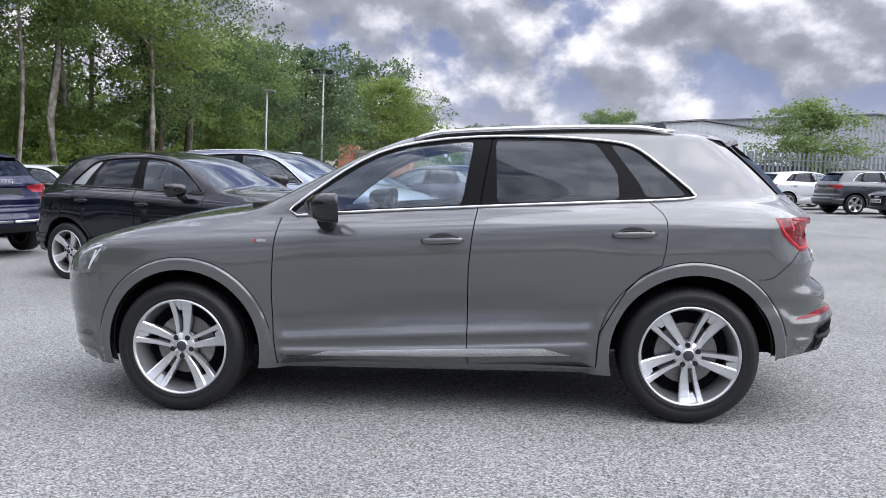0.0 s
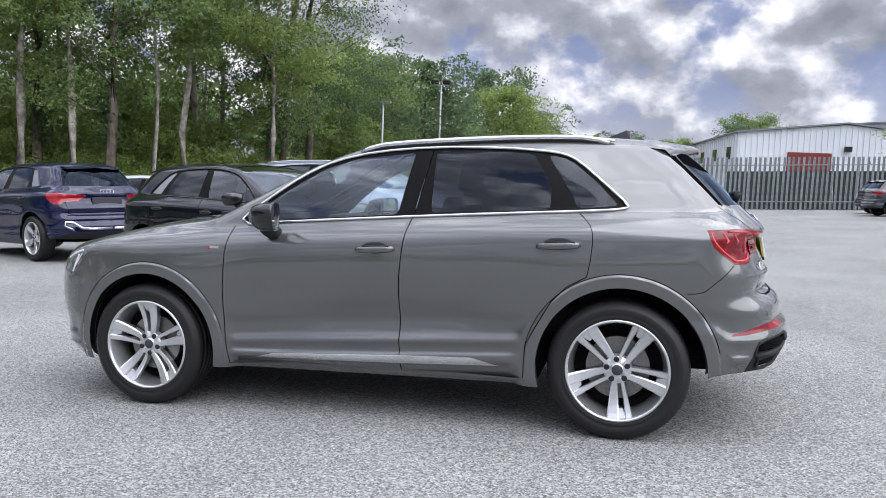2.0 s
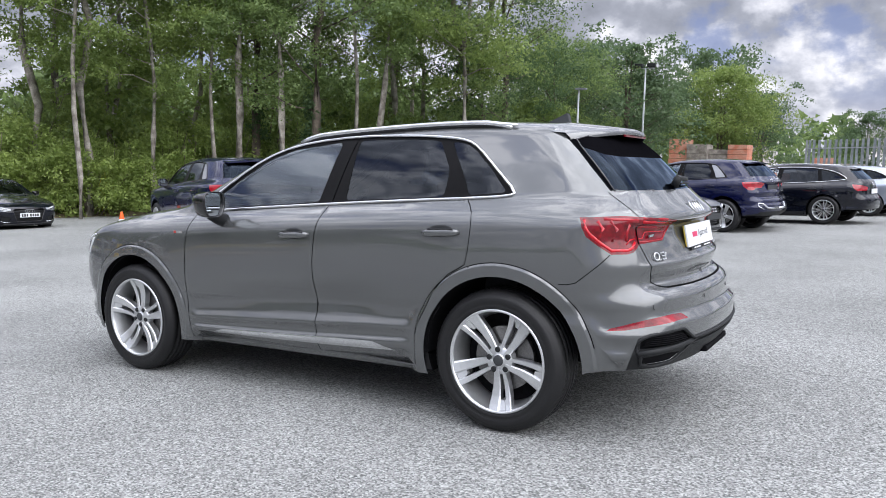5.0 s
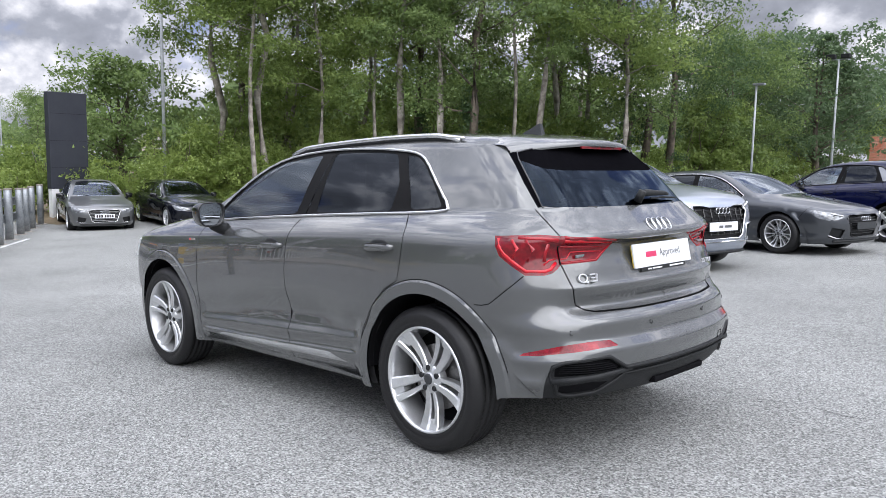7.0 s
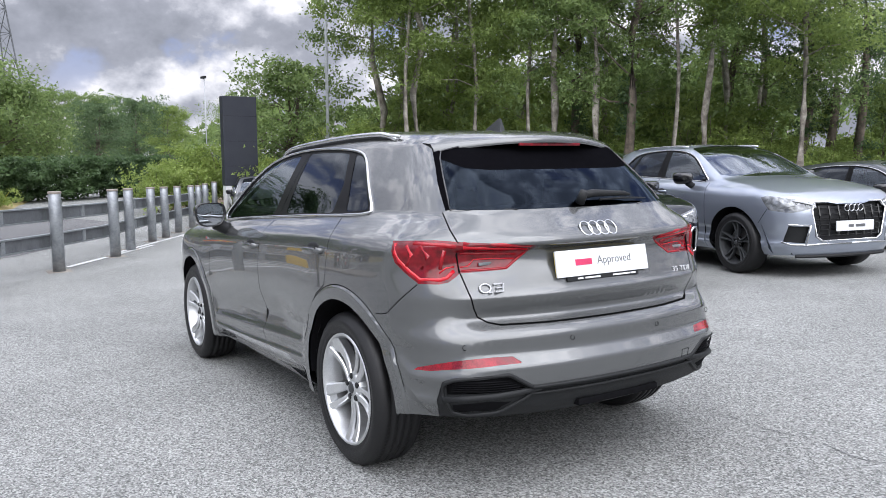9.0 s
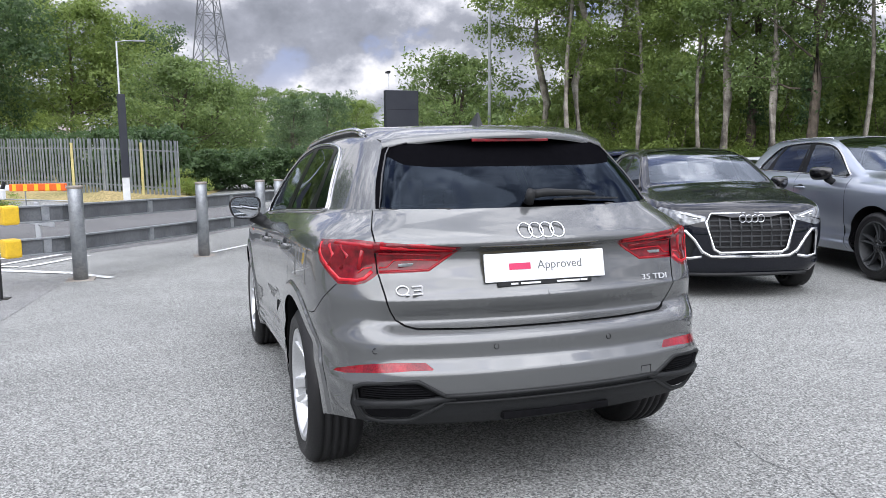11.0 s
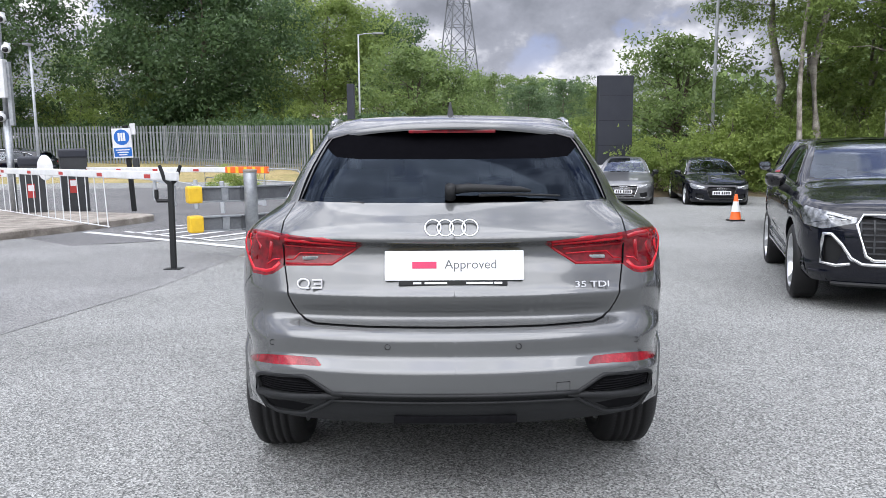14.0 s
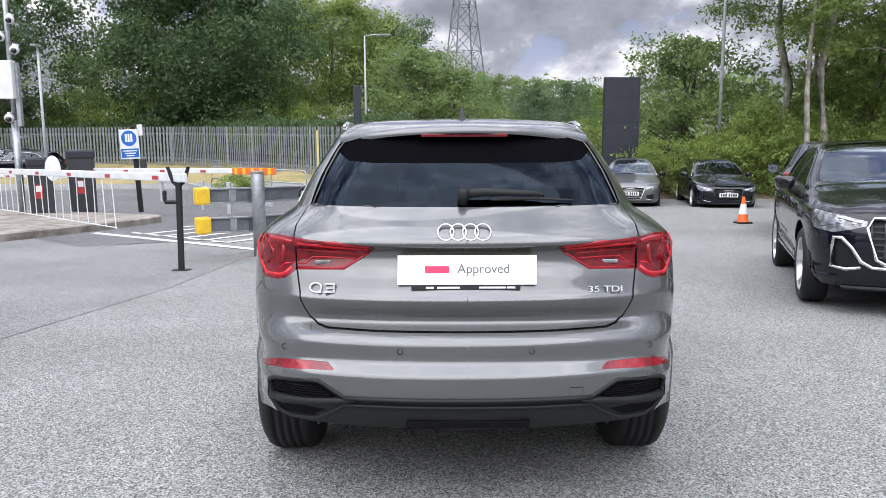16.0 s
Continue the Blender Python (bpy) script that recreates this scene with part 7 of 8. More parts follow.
plant("shrub", SHRUB[2], pose(-24.5, -7.6, -0.92) @ Matrix.Scale(0.55, 4), "small green shrub by the lane", "shrub", "", "stem", "foliage")
# undergrowth close behind the steel fence
cs, rs = [], []
line = [(-31.0, -2.4), (-33.5, -5.2), (-46.0, -16.6), (-48.2, -30.0), (-46.0, -46.0)]
for i in range(1250):
    k = rng.integers(0, 4)
    u = rng.uniform(0, 1)
    a = np.array(line[k]) * (1 - u) + np.array(line[k + 1]) * u
    cs.append((a[0] - rng.uniform(0.8, 2.6), a[1] + rng.uniform(0.2, 1.4), -0.85 + rng.uniform(0.0, 2.6)))
    rs.append(rng.uniform(0.4, 0.75))
v, q = leaf_cloud(rng, np.array(cs), np.array(rs), 46, 0.18)
tagged(part("undergrowth", quick_mesh("undergrowth", v, q, LEAF_DARK)), "dense dark green undergrowth behind the steel fence", "undergrowth", kind="stuff")
# clipped hedge
cs, rs = [], []
for i in range(760):
    u = rng.uniform(0, 1)
    a = np.array([-33.5, -1.0]) + u * np.array([-9.0, 17.0])
    cs.append((a[0] + rng.uniform(-0.9, 0.9), a[1] + rng.uniform(-0.9, 0.9), -0.9 + rng.uniform(0.1, 1.75)))
    rs.append(rng.uniform(0.3, 0.42))
v, q = leaf_cloud(rng, np.array(cs), np.array(rs), 90, 0.13, 0.0, 30)
tagged(part("hedge", quick_mesh("hedge", v, q, LEAF_DARK)), "long clipped dark green hedge", "hedge", kind="stuff")
# woods that close the view all round; out of view they are added for reflections
cs, rs = [], []
for i in range(900):
    a = rng.uniform(0, 2 * math.pi)
    r = rng.uniform(115, 150)
    if math.radians(60) < a < math.radians(92):
        continue
    cs.append((math.cos(a) * r, math.sin(a) * r, rng.uniform(-1, 7.5 if 1.5 < a < 3.6 else 3.0)))
    rs.append(rng.uniform(2.5, 4.5 if 1.5 < a < 3.6 else 3.0))
v, q = leaf_cloud(rng, np.array(cs), np.array(rs), 60, 1.3)
tagged(part("far_wood", quick_mesh("far_wood", v, q, LEAF_MID)), "distant woods all round the site, added where out of view", "woodland", kind="stuff")
# weeds along the edge of the verge
cs, rs = [], []
for i in range(420):
    x, y = along(rng.uniform(0, 1))
    cs.append((x + rng.uniform(0.2, 2.2), y - rng.uniform(-0.4, 0.9), ground_z(x) + rng.uniform(0.0, 0.25)))
    rs.append(rng.uniform(0.12, 0.35))
v, q = leaf_cloud(rng, np.array(cs), np.array(rs), 26, 0.10, -0.6)
tagged(part("weeds", quick_mesh("weeds", v, q, LEAF_LIGHT)), "low weeds along the edge of the yard", "weeds", kind="stuff")


# ---- steel fences ----
def pale_mesh(h, w=0.044):
    prof = [(-w, 0), (-w * 0.45, 0.012), (0, 0.004), (w * 0.45, 0.012), (w, 0)]
    v = [(x, y, 0.05) for x, y in prof] + [(x, y, h - 0.10) for x, y in prof] + [(-w * 0.8, 0.02, h), (0, 0.004, h - 0.05), (w * 0.8, 0.02, h)]
    f = [(i, i + 1, i + 6, i + 5) for i in range(4)] + [(5, 6, 10), (6, 7, 11, 10), (7, 8, 12, 11), (8, 9, 12)]
    v += [(x, y - 0.004, z) for x, y, z in v]
    f += [tuple(i + 13 for i in q[::-1]) for q in f]
    return mesh_of("pale", v, f, PALE_STEEL)


def palisade(name, pts, h, label, most=290, gap=0.14, wide=0.044):
    t = thing(name, label, "fence", kind="structure", m=pose(0, 0, 0))
    me, far = pale_mesh(h, wide), []
    count = 0
    for (xa, ya, za), (xb, yb, zb) in zip(pts, pts[1:]):
        L = math.hypot(xb - xa, yb - ya)
        n = int(L / gap)
        ang = math.degrees(math.atan2(yb - ya, xb - xa))
        for i in range(n):
            u = (i + 0.5) / n
            m = pose(xa + (xb - xa) * u, ya + (yb - ya) * u, za + (zb - za) * u, rnd.uniform(-0.6, 0.6), rnd.uniform(-0.7, 0.7), ang)
            if count < most:
                part("pale", me, None, t).matrix_basis = m
                count += 1
            else:
                far.append(m)
        for k in range(int(L / 2.75) + 1):
            u = min(k * 2.75 / L, 1)
            bm = bmesh.new()
            box(bm, (0.10, 0.055, h - 0.05), (xa + (xb - xa) * u, ya + (yb - ya) * u, za + (zb - za) * u + h / 2), 0.006)
            ob = part("post", bm, GALV_DULL, t)
        for hz in (0.45, h - 0.45):
            bm = bmesh.new()
            d = pose((xa + xb) / 2, (ya + yb) / 2, (za + zb) / 2 + hz, 0, -math.degrees(math.atan2(zb - za, L)), ang)
            box(bm, (L, 0.05, 0.05), (0, -0.03, 0), 0.004, d)
            part("rail", bm, GALV_DULL, t)
    if far:
        base = np.array([v.co[:] for v in me.vertices])
        fs = [tuple(p.vertices) for p in me.polygons]
        vv, ff = [], []
        for m in far:
            k = len(vv)
            a = np.array(m)
            vv += [tuple(q) for q in base @ a[:3, :3].T + a[:3, 3]]
            ff += [tuple(i + k for i in f) for f in fs]
        tagged(part("far_pales", (vv, ff), PALE_STEEL, t), kind="stuff")
    return t


palisade("fence_1", [(-2.0, 39.6, -0.12), (4.0, 40.0, 0.12), (14.0, 40.9, 0.54), (32.0, 41.6, 0.55)], 2.85, "tall galvanised palisade fence at the back of the yard", 290, 0.24, 0.062)
palisade("fence_2", [(-28.6, -1.6, -0.92), (-31.2, -4.6, -0.80), (-44.5, -17.0, -0.75), (-46.5, -30.0, -0.8), (-44.0, -46.0, -0.8)], 2.4, "galvanised palisade fence along the grass bank", 290, 0.215, 0.062)
sheet = bpy.data.objects["fence_1"]
for xa, ya, za, xb, yb, zb in ((5.6, 40.3, 0.18, 14.0, 41.05, 0.54), (14.0, 41.05, 0.54, 32.0, 41.75, 0.55)):
    for k in range(int((xb - xa) / 2.75) + 1):
        u, v = k * 2.75 / (xb - xa), min(1, (k + 1) * 2.75 / (xb - xa))
        p, q = Vector((xa + (xb - xa) * u, ya + (yb - ya) * u, za + (zb - za) * u)), Vector((xa + (xb - xa) * v, ya + (yb - ya) * v, za + (zb - za) * v))
        d = q - p
        bm = bmesh.new()
        box(bm, (d.length - 0.02, 0.02, 2.05), (d.length / 2, 0, 1.05), 0.0, Matrix.Translation(p) @ d.to_track_quat("X", "Z").to_matrix().to_4x4())
        part("screen_sheet", bm, SHEET_GREEN, sheet, "dark green sheet behind the pales")
for x, y in ((-30.4, -4.3), (-33.2, -7.2)):
    bm = bmesh.new()
    box(bm, (0.10, 0.10, 2.3), (0, 0, 1.15), 0.01)
    box(bm, (0.12, 0.12, 0.03), (0, 0, 2.31), 0.006)
    tagged(part("gate_post", bm, YELLOW_PALE), "yellow painted steel post by the fence", "post", "yellow posts").matrix_world = pose(x + 1.3, y + 1.3, ground_z(x))

# ---- sheds behind the yard ----
def shed(name, at, yaw, width, depth, eave, apex, mat, label, door=None):
    t = thing(name, label, "shed", m=pose(*at, 0, 0, yaw))
    w = width / 2
    bm = bmesh.new()
    vs = [bm.verts.new(p) for p in ((-w, 0, 0), (w, 0, 0), (w, 0, eave), (0, 0, apex), (-w, 0, eave), (-w, depth, 0), (w, depth, 0), (w, depth, eave), (0, depth, apex), (-w, depth, eave))]
    for q in ((0, 1, 2, 3, 4), (9, 8, 7, 6, 5), (0, 4, 9, 5), (1, 6, 7, 2)):
        bm.faces.new([vs[i] for i in q])
    part("wall", bm, mat, t)
    ov, th = 0.25, 0.12
    rv = [(-w - ov, -ov, eave - 0.03), (0, -ov, apex + 0.06), (w + ov, -ov, eave - 0.03), (-w - ov, depth + ov, eave - 0.03), (0, depth + ov, apex + 0.06), (w + ov, depth + ov, eave - 0.03)]
    rv = rv + [(x, y, z + th) for x, y, z in rv]
    part("roof", (rv, [(6, 7, 10, 9), (7, 8, 11, 10), (0, 3, 4, 1), (1, 4, 5, 2), (0, 1, 7, 6), (1, 2, 8, 7), (3, 9, 10, 4), (4, 10, 11, 5), (0, 6, 9, 3), (2, 5, 11, 8)]), ROOF_GREY, t)
    n = int(width / 0.42)
    for i in range(n):
        x = -w + width * (i + 0.5) / n
        top = eave + (apex - eave) * (1 - abs(x) / w)
        bm = bmesh.new()
        box(bm, (0.10, 0.05, top - 0.15), (x, -0.02, top / 2))
        part("cladding_rib", bm, mat, t)
    for i in range(int(depth / 0.9)):
        for s in (-1,):
            bm = bmesh.new()
            box(bm, (0.05, 0.12, eave - 0.1), (s * w - 0.02, (i + 0.5) * 0.9, eave / 2))
            part("cladding_rib", bm, mat, t)
    if door:
        x, dw, dh = door
        bm = bmesh.new()
        box(bm, (dw, 0.10, dh), (x, -0.06, dh / 2), 0.01)
        d = part("roller_door", bm, MAROON, t, "closed red roller door")
        for i in range(12):
            bm = bmesh.new()
            box(bm, (dw - 0.1, 0.03, 0.04), (x, -0.12, dh * (i + 0.5) / 12))
            part("door_slat", bm, MAROON, d)
        bm = bmesh.new()
        box(bm, (0.5, 0.35, 0.4), (x + dw / 2 + 1.1, -0.25, dh + 0.35), 0.05)
        part("flood_lamp", bm, PLASTIC, t)
    for i in range(3):
        bm = bmesh.new()
        box(bm, (0.06, 1.6, 1.0), (-w - 0.03, 3 + i * 6.0, eave - 1.5), 0.01)
        part("window", bm, GLOSS_BLACK, t)
    return t


shed("shed", (16.0, 61.0, 0.0), 6, 15.8, 24, 5.75, 6.55, CLADDING, "white clad industrial shed with a red roller door", (-2.6, 3.2, 4.35))
shed("shed", (37.0, 78.0, 0.0), 2, 42, 30, 7.6, 9.2, CLADDING_GREY, "large pale grey clad industrial shed with a grey roof")
# stacked terracotta goods beyond the fence
for x, y, z, w, h, mt in ((-11.2, 46, -0.1, 1.5, 1.5, CONCRETE), (-10.0, 46.2, -0.1, 1.3, 3.0, BRICK_RED), (-8.8, 46, -0.1, 1.3, 2.7, CONCRETE), (-7.6, 46.3, -0.1, 1.2, 2.4, CONCRETE), (-6.4, 46, -0.1, 1.2, 2.7, BRICK_RED), (-3.2, 45, 0.1, 1.3, 1.0, BRICK_RED), (-1.7, 45.4, 0.1, 1.2, 1.9, BRICK_RED), (-0.2, 45.2, 0.1, 1.3, 1.6, CONCRETE), (1.3, 45.6, 0.1, 1.2, 1.2, CONCRETE), (-5.0, 46, 0.1, 1.4, 1.3, BRICK_RED)):
    t = thing("brick_stack", "wrapped stack of terracotta and pale blocks" if mt is BRICK_RED else "wrapped stack of pale grey blocks", "brick stack", "stacks of blocks", m=pose(x, y, z, 0, 0, rnd.uniform(-8, 8)))
    for r in range(int(h / 0.3)):
        bm = bmesh.new()
        box(bm, (w * rnd.uniform(0.94, 1), 1.1, 0.285), (0, 0, 0.15 + r * 0.3), 0.015)
        part("block_layer", bm, mt, t)

# ---- lamp posts ----
def lamp_post(x, y, z, h, kind, label):
    t = thing("street_lamp", label, "street lamp", "yard lamps", m=pose(x, y, z))
    bm = bmesh.new()
    rod(bm, (0, 0, 0), (0, 0, h), 0.07 if h > 5 else 0.05, 0.04, 12)
    rod(bm, (0, 0, 0), (0, 0, min(1.2, h * 0.2)), 0.09, 0.09, 12)
    part("pole", bm, POLE_STEEL, t, smooth=True)
    if kind == "flood":
        bm = bmesh.new()
        box(bm, (0.95, 0.05, 0.05), (0, 0, h), 0.01)
        part("crossbar", bm, GALV, t)
        for s in (-1, 1):
            bm = bmesh.new()
            box(bm, (0.40, 0.30, 0.20), (s * 0.33, -0.08, h + 0.14), 0.03, None)
            part("flood_lamp", bm, PLASTIC, t)
    elif kind == "arm":
        part("arm", tube([(0, 0, h - 0.05), (0.05, 0.4, h + 0.03), (0.08, 0.9, h + 0.04)], 0.03, 8), GALV, t, smooth=True)
        bm = bmesh.new()
        box(bm, (0.22, 0.62, 0.10), (0.09, 1.15, h + 0.03), 0.035)
        part("lamp_head", bm, GALV_DULL, t)
    else:
        bm = bmesh.new()
        box(bm, (0.50, 0.24, 0.09), (0.12, 0, h + 0.02), 0.03)
        part("lamp_head", bm, GALV_DULL, t)
    return t


lamp_post(-10.5, 29.8, -0.4, 5.0, "head", "slim galvanised lamp post with a flat lamp head")
lamp_post(-9.6, 36.7, -0.35, 6.6, "flood", "tall galvanised lamp post with twin flood lamps")
lamp_post(-41.0, -4.5, -0.9, 7.6, "arm", "tall galvanised street lamp with a curved arm")
lamp_post(-24.2, 10.1, -0.93, 13.0, "head", "very tall galvanised lighting column among the trees")
lamp_post(-73.0, 18.5, -1.0, 9.0, "flood", "distant lighting mast with twin flood lamps")
lamp_post(-27.5, -16.4, -0.9, 5.7, "head", "slim galvanised lamp post by the lane")

# ---- dark sign boards ----
def totem(x, y, yaw, w, h, d, foot, label):
    t = thing("totem_sign", label, "sign", "totem signs", m=pose(x, y, ground_z(x), 0, 0, yaw))
    bm = bmesh.new()
    box(bm, (d, w, h - foot), (0, 0, foot + (h - foot) / 2), 0.02)
    part("panel", bm, ANTHRACITE, t)
    for k in (-1, 0, 1):
        bm = bmesh.new()
        box(bm, (0.004, w - 0.06, 0.006), (d / 2 + 0.001, 0, foot + (h - foot) * (0.5 + 0.28 * k)))
        part("panel_joint", bm, UNDER, t)
    bm = bmesh.new()
    box(bm, (d * 0.9, 0.24, foot + 0.02), (0, -w / 2 + 0.14, foot / 2), 0.01)
    part("foot", bm, WHITE_METAL, t)
    return t


totem(-23.0, 6.2, 6, 1.25, 4.15, 0.28, 1.05, "tall blank anthracite totem sign on a white foot")
totem(-27.1, -3.5, 94, 1.25, 4.1, 0.28, 1.05, "tall blank anthracite totem sign seen beside the fence")

# ---- guard rail on bollards ----
RAIL_A, RAIL_B = Vector((-5.95, -3.42)), Vector((-22.1, 4.6))
BOLLARDS = [(-6.22, -2.72), (-8.66, -1.12), (-10.6, 0.0), (-11.9, 0.49), (-13.9, 1.31), (-15.0, 1.84), (-16.7, 2.54), (-18.7, 3.39), (-19.9, 3.91), (-20.9, 4.38), (-22.1, 5.01)]
bol = None
for x, y in BOLLARDS:
    m = pose(x, y, ground_z(x))
    if bol is None:
        bol = thing("bollard", "round galvanised steel bollard with a flat cap", "bollard", "bollards along the lane", m=m)
        part("tube", lathe([(0.0, 0.0), (0.092, 0.0), (0.092, 1.19), (0.086, 1.20), (0.0, 1.20)], 24, "z"), GALV, bol, smooth=True)
        part("cap", lathe([(0.0, 1.198), (0.098, 1.198), (0.098, 1.222), (0.09, 1.232), (0.0, 1.234)], 24, "z"), CONCRETE, bol)
        bm = bmesh.new()
        box(bm, (0.34, 0.34, 0.012), (0, 0, 0.006), 0.004)
        part("base_plate", bm, CONCRETE, bol)
    else:
        copy_thing(bol, m)
rail = thing("guard_rail", "two galvanised steel beams with yellow end caps behind the bollards", "guard rail", m=pose(0, 0, 0))
d2 = (RAIL_B - RAIL_A).normalized()
back = Vector((-d2.y, d2.x)) * 0.20
for hz in (0.47, 0.885):
    pa = Vector((-6.02, -3.40))
    path = [pa] + [Vector(b) + back for b in BOLLARDS]
    for a, b in zip(path, path[1:]):
        dd = b - a
        m = pose(a.x, a.y, ground_z(a.x) + hz, 0, 0, math.degrees(math.atan2(dd.y, dd.x))) @ pose(0, 0, 0, 0, -math.degrees(math.atan2(ground_z(b.x) - ground_z(a.x), dd.length)), 0)
        bm = bmesh.new()
        L = dd.length
        # dark web, pale flanges: the channel's shade and light put into the colours
        box(bm, (L, 0.012, 0.20), (L / 2, 0, 0), 0.0, m)
        beam = part("beam", bm, BEAM, rail)
        for zf in (0.10, -0.10):
            bm = bmesh.new()
            box(bm, (L, 0.080, 0.022), (L / 2, 0.0, zf), 0.004, m)
            part("flange", bm, GALV, beam)
        bm = bmesh.new()
        box(bm, (0.10, 0.070, 0.17), (L * 0.62, 0, 0), 0.004, m)
        part("beam_joint", bm, GALV, rail)
    dd = path[1] - path[0]
    m = pose(pa.x, pa.y, ground_z(pa.x) + hz, 0, 0, math.degrees(math.atan2(dd.y, dd.x)))
    bm = bmesh.new()
    box(bm, (0.20, 0.20, 0.235), (-0.06, 0.03, 0), 0.03, m)
    part("end_cap", bm, YELLOW, rail, "scuffed yellow end cap")
back2 = thing("guard_rail", "low galvanised steel beam on posts across the lane", "guard rail", m=pose(0, 0, 0))
for hz in (0.62,):
    bm = bmesh.new()
    box(bm, (11.0, 0.06, 0.16), (0, 0, 0), 0.01, pose(-17.6, -7.0, ground_z(-17.6) + hz, 0, 0, 33))
    part("beam", bm, POLE_STEEL, back2)
for k in range(5):
    x, y = -17.6 + (k - 2) * 2.4 * math.cos(radians(33)), -7.0 + (k - 2) * 2.4 * math.sin(radians(33))
    bm = bmesh.new()
    box(bm, (0.10, 0.10, 0.85), (x, y, ground_z(x) + 0.42), 0.01)
    part("post", bm, POLE_STEEL, back2)

# ---- barrier, signs and cabinets at the entrance ----
def bar_arm(name, a, b, tip, stripes, label):
    t = thing(name, label, "barrier", m=pose(0, 0, 0))
    a, b = Vector(a), Vector(b)
    L = (b - a).length
    m = Matrix.Translation(a) @ (b - a).to_track_quat("X", "Z").to_matrix().to_4x4()
    bm = bmesh.new()
    box(bm, (L, 0.05, 0.11), (L / 2, 0, 0), 0.015, m)
    part("arm", bm, WHITE_METAL, t)
    for i in range(stripes):
        bm = bmesh.new()
        box(bm, (0.20, 0.054, 0.05), (L * (i + 0.5) / stripes, 0, -0.01), 0.0, m)
        part("red_stripe", bm, RED, t)
    if tip:
        bm = bmesh.new()
        box(bm, (tip, 0.07, 0.135), (L - tip / 2, 0, 0), 0.02, m)
        e = part("orange_end", bm, ORANGE, t)
        for i in range(5):
            bm = bmesh.new()
            box(bm, (tip * 0.07, 0.074, 0.12), (L - tip + tip * (i + 0.5) / 5, 0, 0), 0.0, m @ pose(0, 0, 0, 0, 0, 0))
            part("yellow_stripe", bm, YELLOW, e)
    return t, m, L


arm, m, L = bar_arm("swing_barrier", (-13.2, -11.2, ground_z(-13.2) + 1.22), (-4.62, -3.22, ground_z(-4.7) + 1.17), 0, 7, "white barrier arm with red stripes resting on a forked post")
for i in range(22):
    p = m @ Vector((L * 0.12 + i * L * 0.032, 0, -0.05))
    q = m @ Vector((L * 0.12 + i * L * 0.032 + rnd.uniform(-0.05, 0.05), 0, -0.78))
    part("hanging_rod", tube([p, q], 0.008, 5), WHITE_METAL, arm)
part("lower_rod", tube([m @ Vector((L * 0.12, 0, -0.78)), m @ Vector((L * 0.80, 0, -0.76))], 0.009, 5), WHITE_METAL, arm)
bar_arm("swing_barrier", (-15.6, -9.6, ground_z(-15.6) + 1.18), (-10.6, -3.40, ground_z(-10.6) + 1.18), 1.35, 5, "far barrier arm with an orange striped end")
bar_arm("swing_barrier", (-20.5, -14.8, ground_z(-20) + 0.95), (-17.2, -7.7, ground_z(-17.2) + 0.95), 2.4, 4, "lowered far barrier arm with an orange striped end")
post = thing("forked_post", "thin black steel post with a fork and hook", "post", m=pose(-4.77, -3.38, ground_z(-4.77), 0, -3, 0))
bm = bmesh.new()
box(bm, (0.065, 0.065, 1.10), (0, 0, 0.55), 0.008)
box(bm, (0.20, 0.20, 0.012), (0, 0, 0.006), 0.003)
part("upright", bm, PLASTIC, post)
for s in (-1, 1):
    part("fork_arm", tube([(0, 0, 1.06), (0, s * 0.07, 1.12), (0, s * 0.13, 1.30)], [0.03, 0.026, 0.022], 6), PLASTIC, post)
part("hook", tube([(0, 0, 0.86), (0, -0.17, 0.86), (0, -0.18, 0.90), (0, -0.18, 1.0)], 0.026, 6), PLASTIC, post)
for x, y, w, h in ((-15.2, -9.35, 0.62, 1.55), (-14.3, -9.95, 0.55, 1.35)):
    t = thing("barrier_cabinet", "dark grey steel barrier cabinet with a rounded lid", "cabinet", "barrier cabinets", m=pose(x, y, ground_z(x) + 0.12, 0, 0, 28))
    bm = bmesh.new()
    box(bm, (w, w, h - 0.14), (0, 0, (h - 0.14) / 2), 0.02)
    part("body", bm, GREY_PLASTIC, t)
    bm = bmesh.new()
    box(bm, (w + 0.04, w + 0.04, 0.22), (0, 0, h - 0.08), 0.05)
    part("lid", bm, ANTHRACITE, t)
    bm = bmesh.new()
    box(bm, (0.004, 0.16, 0.34), (w / 2 + 0.003, -0.05, h * 0.42), 0.0)
    n1 = part("notice", bm, RED, t)
    bm = bmesh.new()
    box(bm, (0.003, 0.13, 0.14), (w / 2 + 0.006, -0.05, h * 0.47), 0.0)
    part("notice_panel", bm, WHITE_INK, n1)
for x, y in ((-13.9, -9.55), (-13.2, -10.6)):
    bm = bmesh.new()
    bmesh.ops.create_uvsphere(bm, u_segments=20, v_segments=10, radius=1, matrix=pose(0, 0, 0) @ Matrix.Diagonal((0.02, 0.19, 0.30, 1)))
    tagged(part("barrier_disc", bm, WHITE_METAL, smooth=True), "white oval disc hung on the barrier arm", "disc", "barrier discs").matrix_world = pose(x + 0.35, y + 0.3, ground_z(x) + 1.25)
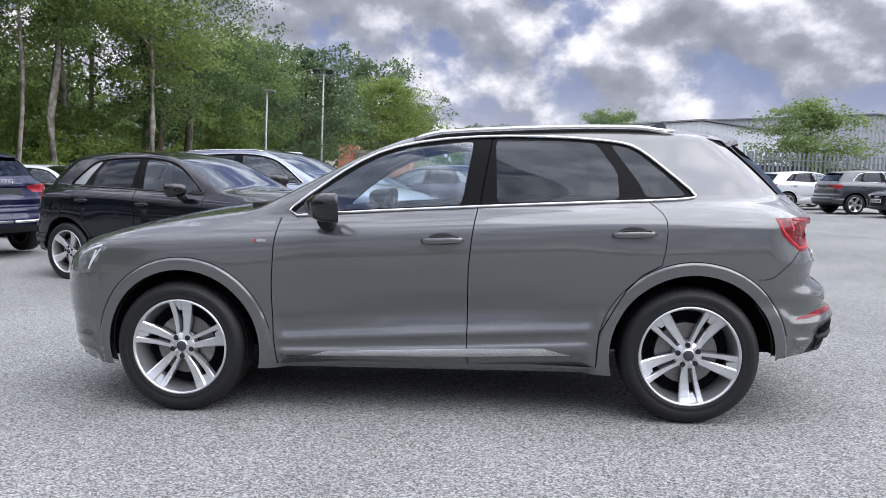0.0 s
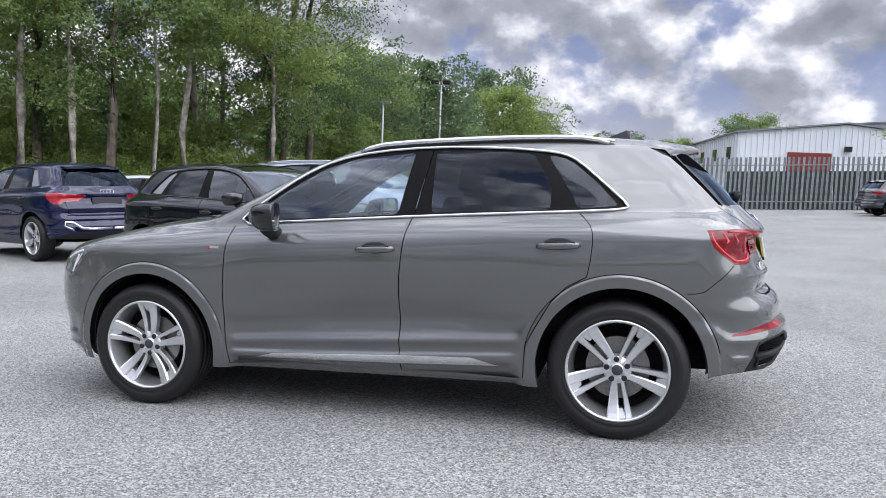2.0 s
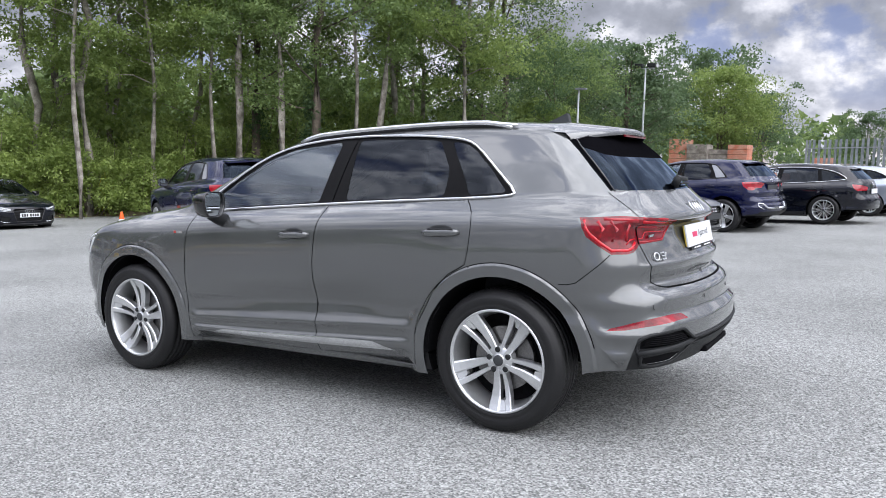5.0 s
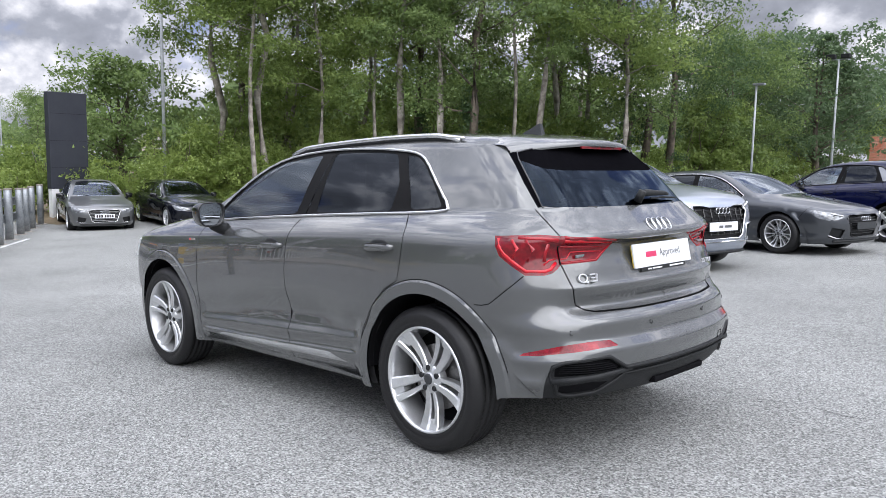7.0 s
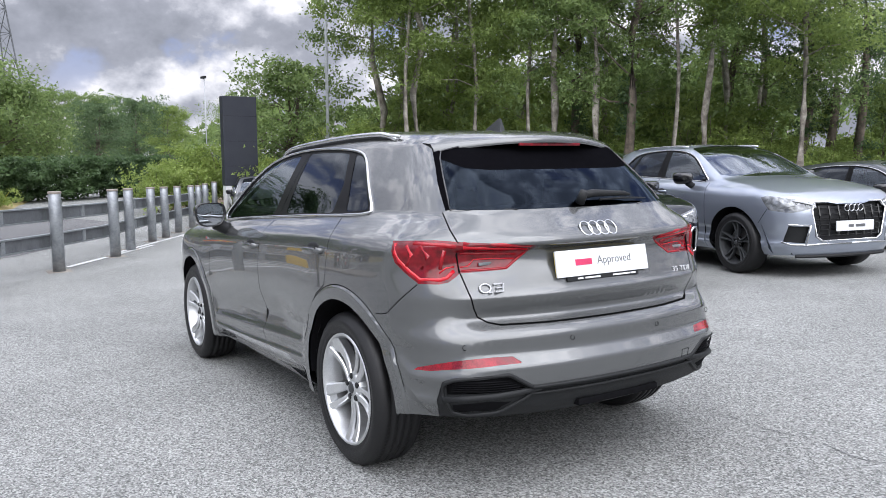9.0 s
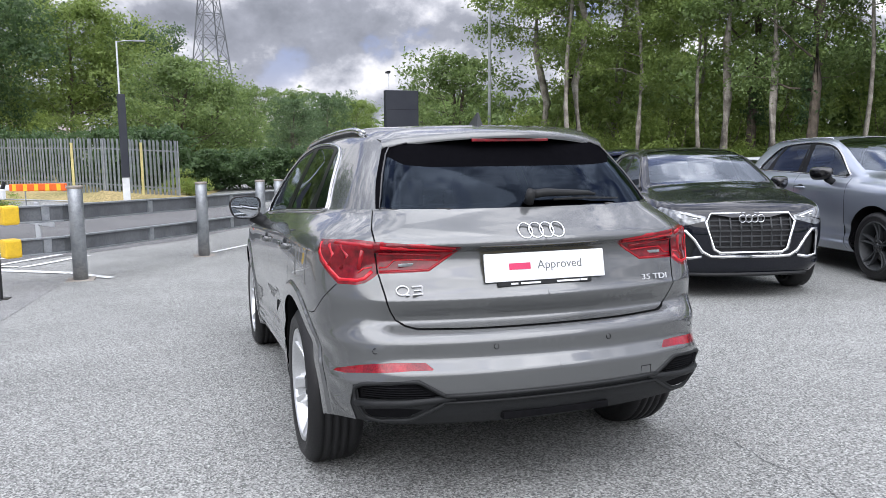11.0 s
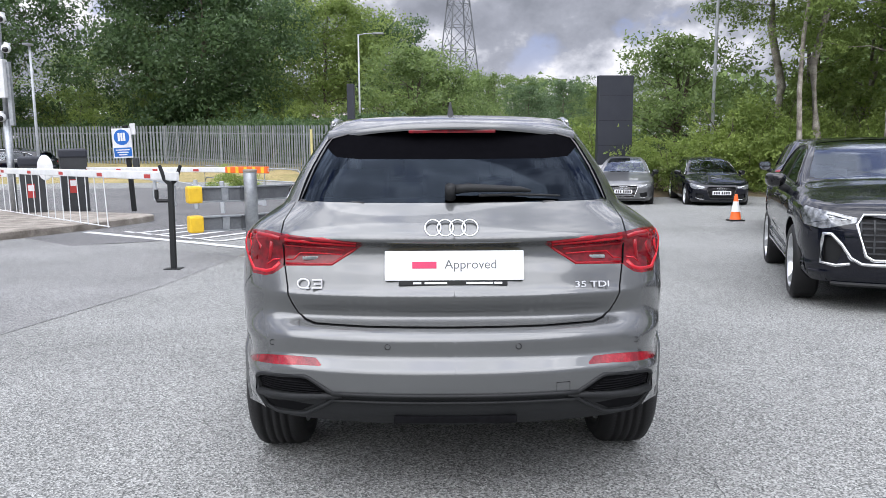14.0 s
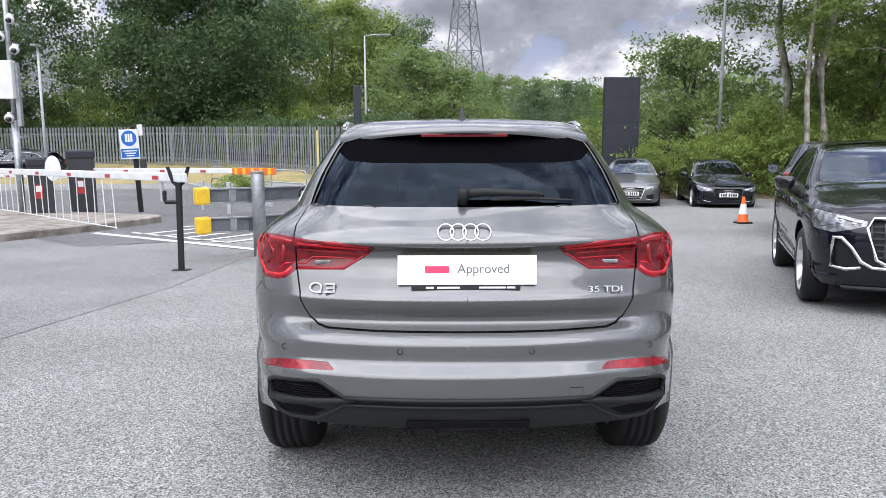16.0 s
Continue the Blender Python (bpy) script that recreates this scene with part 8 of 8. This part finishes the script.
# safety sign on a leaning post
sg = thing("safety_sign", "blue and white safety sign on a black post", "sign", m=pose(-16.7, -8.45, ground_z(-16.7), 2, 1, 0))
bm = bmesh.new()
box(bm, (0.11, 0.11, 2.35), (0, 0, 1.18), 0.01)
part("post", bm, PLASTIC, sg)
bm = bmesh.new()
box(bm, (0.02, 0.52, 0.80), (0.07, -0.10, 1.88), 0.004)
board = part("board", bm, WHITE_INK, sg)
part("blue_disc", prism([(0.21 * math.cos(t), 0.21 * math.sin(t)) for t in np.linspace(0, 2 * math.pi, 32, endpoint=False)], 0.003, lambda u, v, w: (0.081 + w, -0.10 + u, 2.04 + v)), SIGN_BLUE, board)
bm = bmesh.new()
box(bm, (0.003, 0.48, 0.24), (0.082, -0.10, 1.64))
bp = part("blue_panel", bm, SIGN_BLUE, board)
for k in range(3):
    bm = bmesh.new()
    box(bm, (0.003, 0.38 - 0.08 * k, 0.030), (0.086, -0.10, 1.70 - 0.065 * k))
    part("text_bar", bm, WHITE_INK, bp)
for y, w in ((-0.17, 0.06), (-0.10, 0.05), (-0.03, 0.06)):
    bm = bmesh.new()
    box(bm, (0.003, w, 0.22), (0.087, y, 2.05))
    part("symbol_bar", bm, WHITE_INK, board)
bm = bmesh.new()
box(bm, (0.10, 0.16, 0.34), (0.02, 0.20, 1.30), 0.02)
part("meter_box", bm, GREY_PLASTIC, sg)
bm = bmesh.new()
box(bm, (0.05, 0.14, 0.30), (0.02, 0.20, 2.25), 0.01)
part("small_notice", bm, WHITE_METAL, sg)
# camera pole
cp = thing("camera_pole", "galvanised pole with security cameras and a white box", "camera pole", m=pose(-14.3, -10.45, ground_z(-14.3)))
bm = bmesh.new()
rod(bm, (0, 0, 0), (0, 0, 2.4), 0.085, 0.085, 14)
rod(bm, (0, 0, 2.4), (0, 0, 6.5), 0.06, 0.05, 14)
part("pole", bm, GALV, cp, smooth=True)
bm = bmesh.new()
box(bm, (0.22, 0.34, 0.90), (0.14, -0.02, 3.35), 0.02)
part("white_box", bm, WHITE_METAL, cp)
bm = bmesh.new()
box(bm, (0.12, 0.10, 1.5), (0.05, 0.17, 3.0), 0.01)
part("conduit", bm, GALV, cp)
for z, y in ((4.75, 0.14), (4.35, -0.12), (4.05, 0.2), (2.45, -0.06)):
    bm = bmesh.new()
    bmesh.ops.create_uvsphere(bm, u_segments=16, v_segments=10, radius=0.11, matrix=Matrix.Translation((0.12, y, z)))
    box(bm, (0.18, 0.08, 0.06), (0.06, y, z + 0.11), 0.02)
    cm = part("security_camera", bm, WHITE_METAL, cp, smooth=True)
    bm = bmesh.new()
    bmesh.ops.create_uvsphere(bm, u_segments=12, v_segments=8, radius=0.07, matrix=Matrix.Translation((0.20, y + 0.02, z - 0.03)))
    part("lens_dome", bm, GLOSS_BLACK, cm, smooth=True)
# white hand rail beyond the lane
hr = thing("hand_rail", "white painted tubular hand rail on the bank", "hand rail", m=pose(-26.0, -9.2, ground_z(-26), 0, 0, 52))
for hz in (0.95, 0.5):
    part("rail", tube([(-0.0, 0, 0), (0, 0, hz - 0.1), (0.12, 0, hz), (5.4, 0, hz), (5.5, 0, hz - 0.1), (5.5, 0, 0)], 0.021, 8), GALV, hr, smooth=True)
for x in (1.8, 3.6):
    part("upright", tube([(x, 0, 0), (x, 0, 0.95)], 0.020, 8), GALV, hr)
# traffic cone
cone = thing("traffic_cone", "orange and white traffic cone on a black base", "traffic cone", m=on_ground(-10.7, 5.95) @ Matrix.Scale(0.80, 4))
bm = bmesh.new()
box(bm, (0.36, 0.36, 0.045), (0, 0, 0.022), 0.012)
part("base", bm, RUBBER, cone)
part("lower_cone", lathe([(0.145, 0.04), (0.135, 0.05), (0.108, 0.24)], 28, "z"), ORANGE, cone, smooth=True)
part("white_sleeve", lathe([(0.110, 0.235), (0.108, 0.24), (0.064, 0.50), (0.062, 0.505)], 28, "z"), WHITE_METAL, cone, smooth=True)
part("top_cone", lathe([(0.065, 0.495), (0.035, 0.66), (0.030, 0.675), (0.0, 0.675)], 28, "z"), ORANGE, cone, smooth=True)

# ---- pylon ----
py_ = thing("pylon", "tall grey lattice electricity pylon far beyond the trees", "pylon", m=pose(-150, 4.2, -2, 0, 0, 20))
def leg(z):
    return 4.2 - 3.2 * min(z / 34, 1) if z < 34 else 1.0
bm = bmesh.new()
lev = [0, 7, 13, 18, 22.5, 26.5, 30, 34, 38, 42, 46]
for z0, z1 in zip(lev, lev[1:]):
    a, b = leg(z0), leg(z1)
    for sx, sy in ((1, 1), (1, -1), (-1, -1), (-1, 1)):
        rod(bm, (sx * a, sy * a, z0), (sx * b, sy * b, z1), 0.13, 0.13, 5)
        nx, ny = (-sy, sx)
        rod(bm, (sx * a, sy * a, z0), (nx * b, ny * b, z1), 0.07, 0.07, 4)
        rod(bm, (nx * a, ny * a, z0), (sx * b, sy * b, z1), 0.07, 0.07, 4)
        rod(bm, (sx * b, sy * b, z1), (nx * b, ny * b, z1), 0.06, 0.06, 4)
part("lattice", bm, BEAM, py_)
for z, w in ((30, 8), (37, 10), (44, 7)):
    for s in (-1, 1):
        bm = bmesh.new()
        rod(bm, (0, s * 1, z), (0, s * w, z + 0.3), 0.10, 0.06, 5)
        rod(bm, (0, s * 1, z + 1.8), (0, s * w, z + 0.3), 0.10, 0.06, 5)
        part("cross_arm", bm, BEAM, py_)
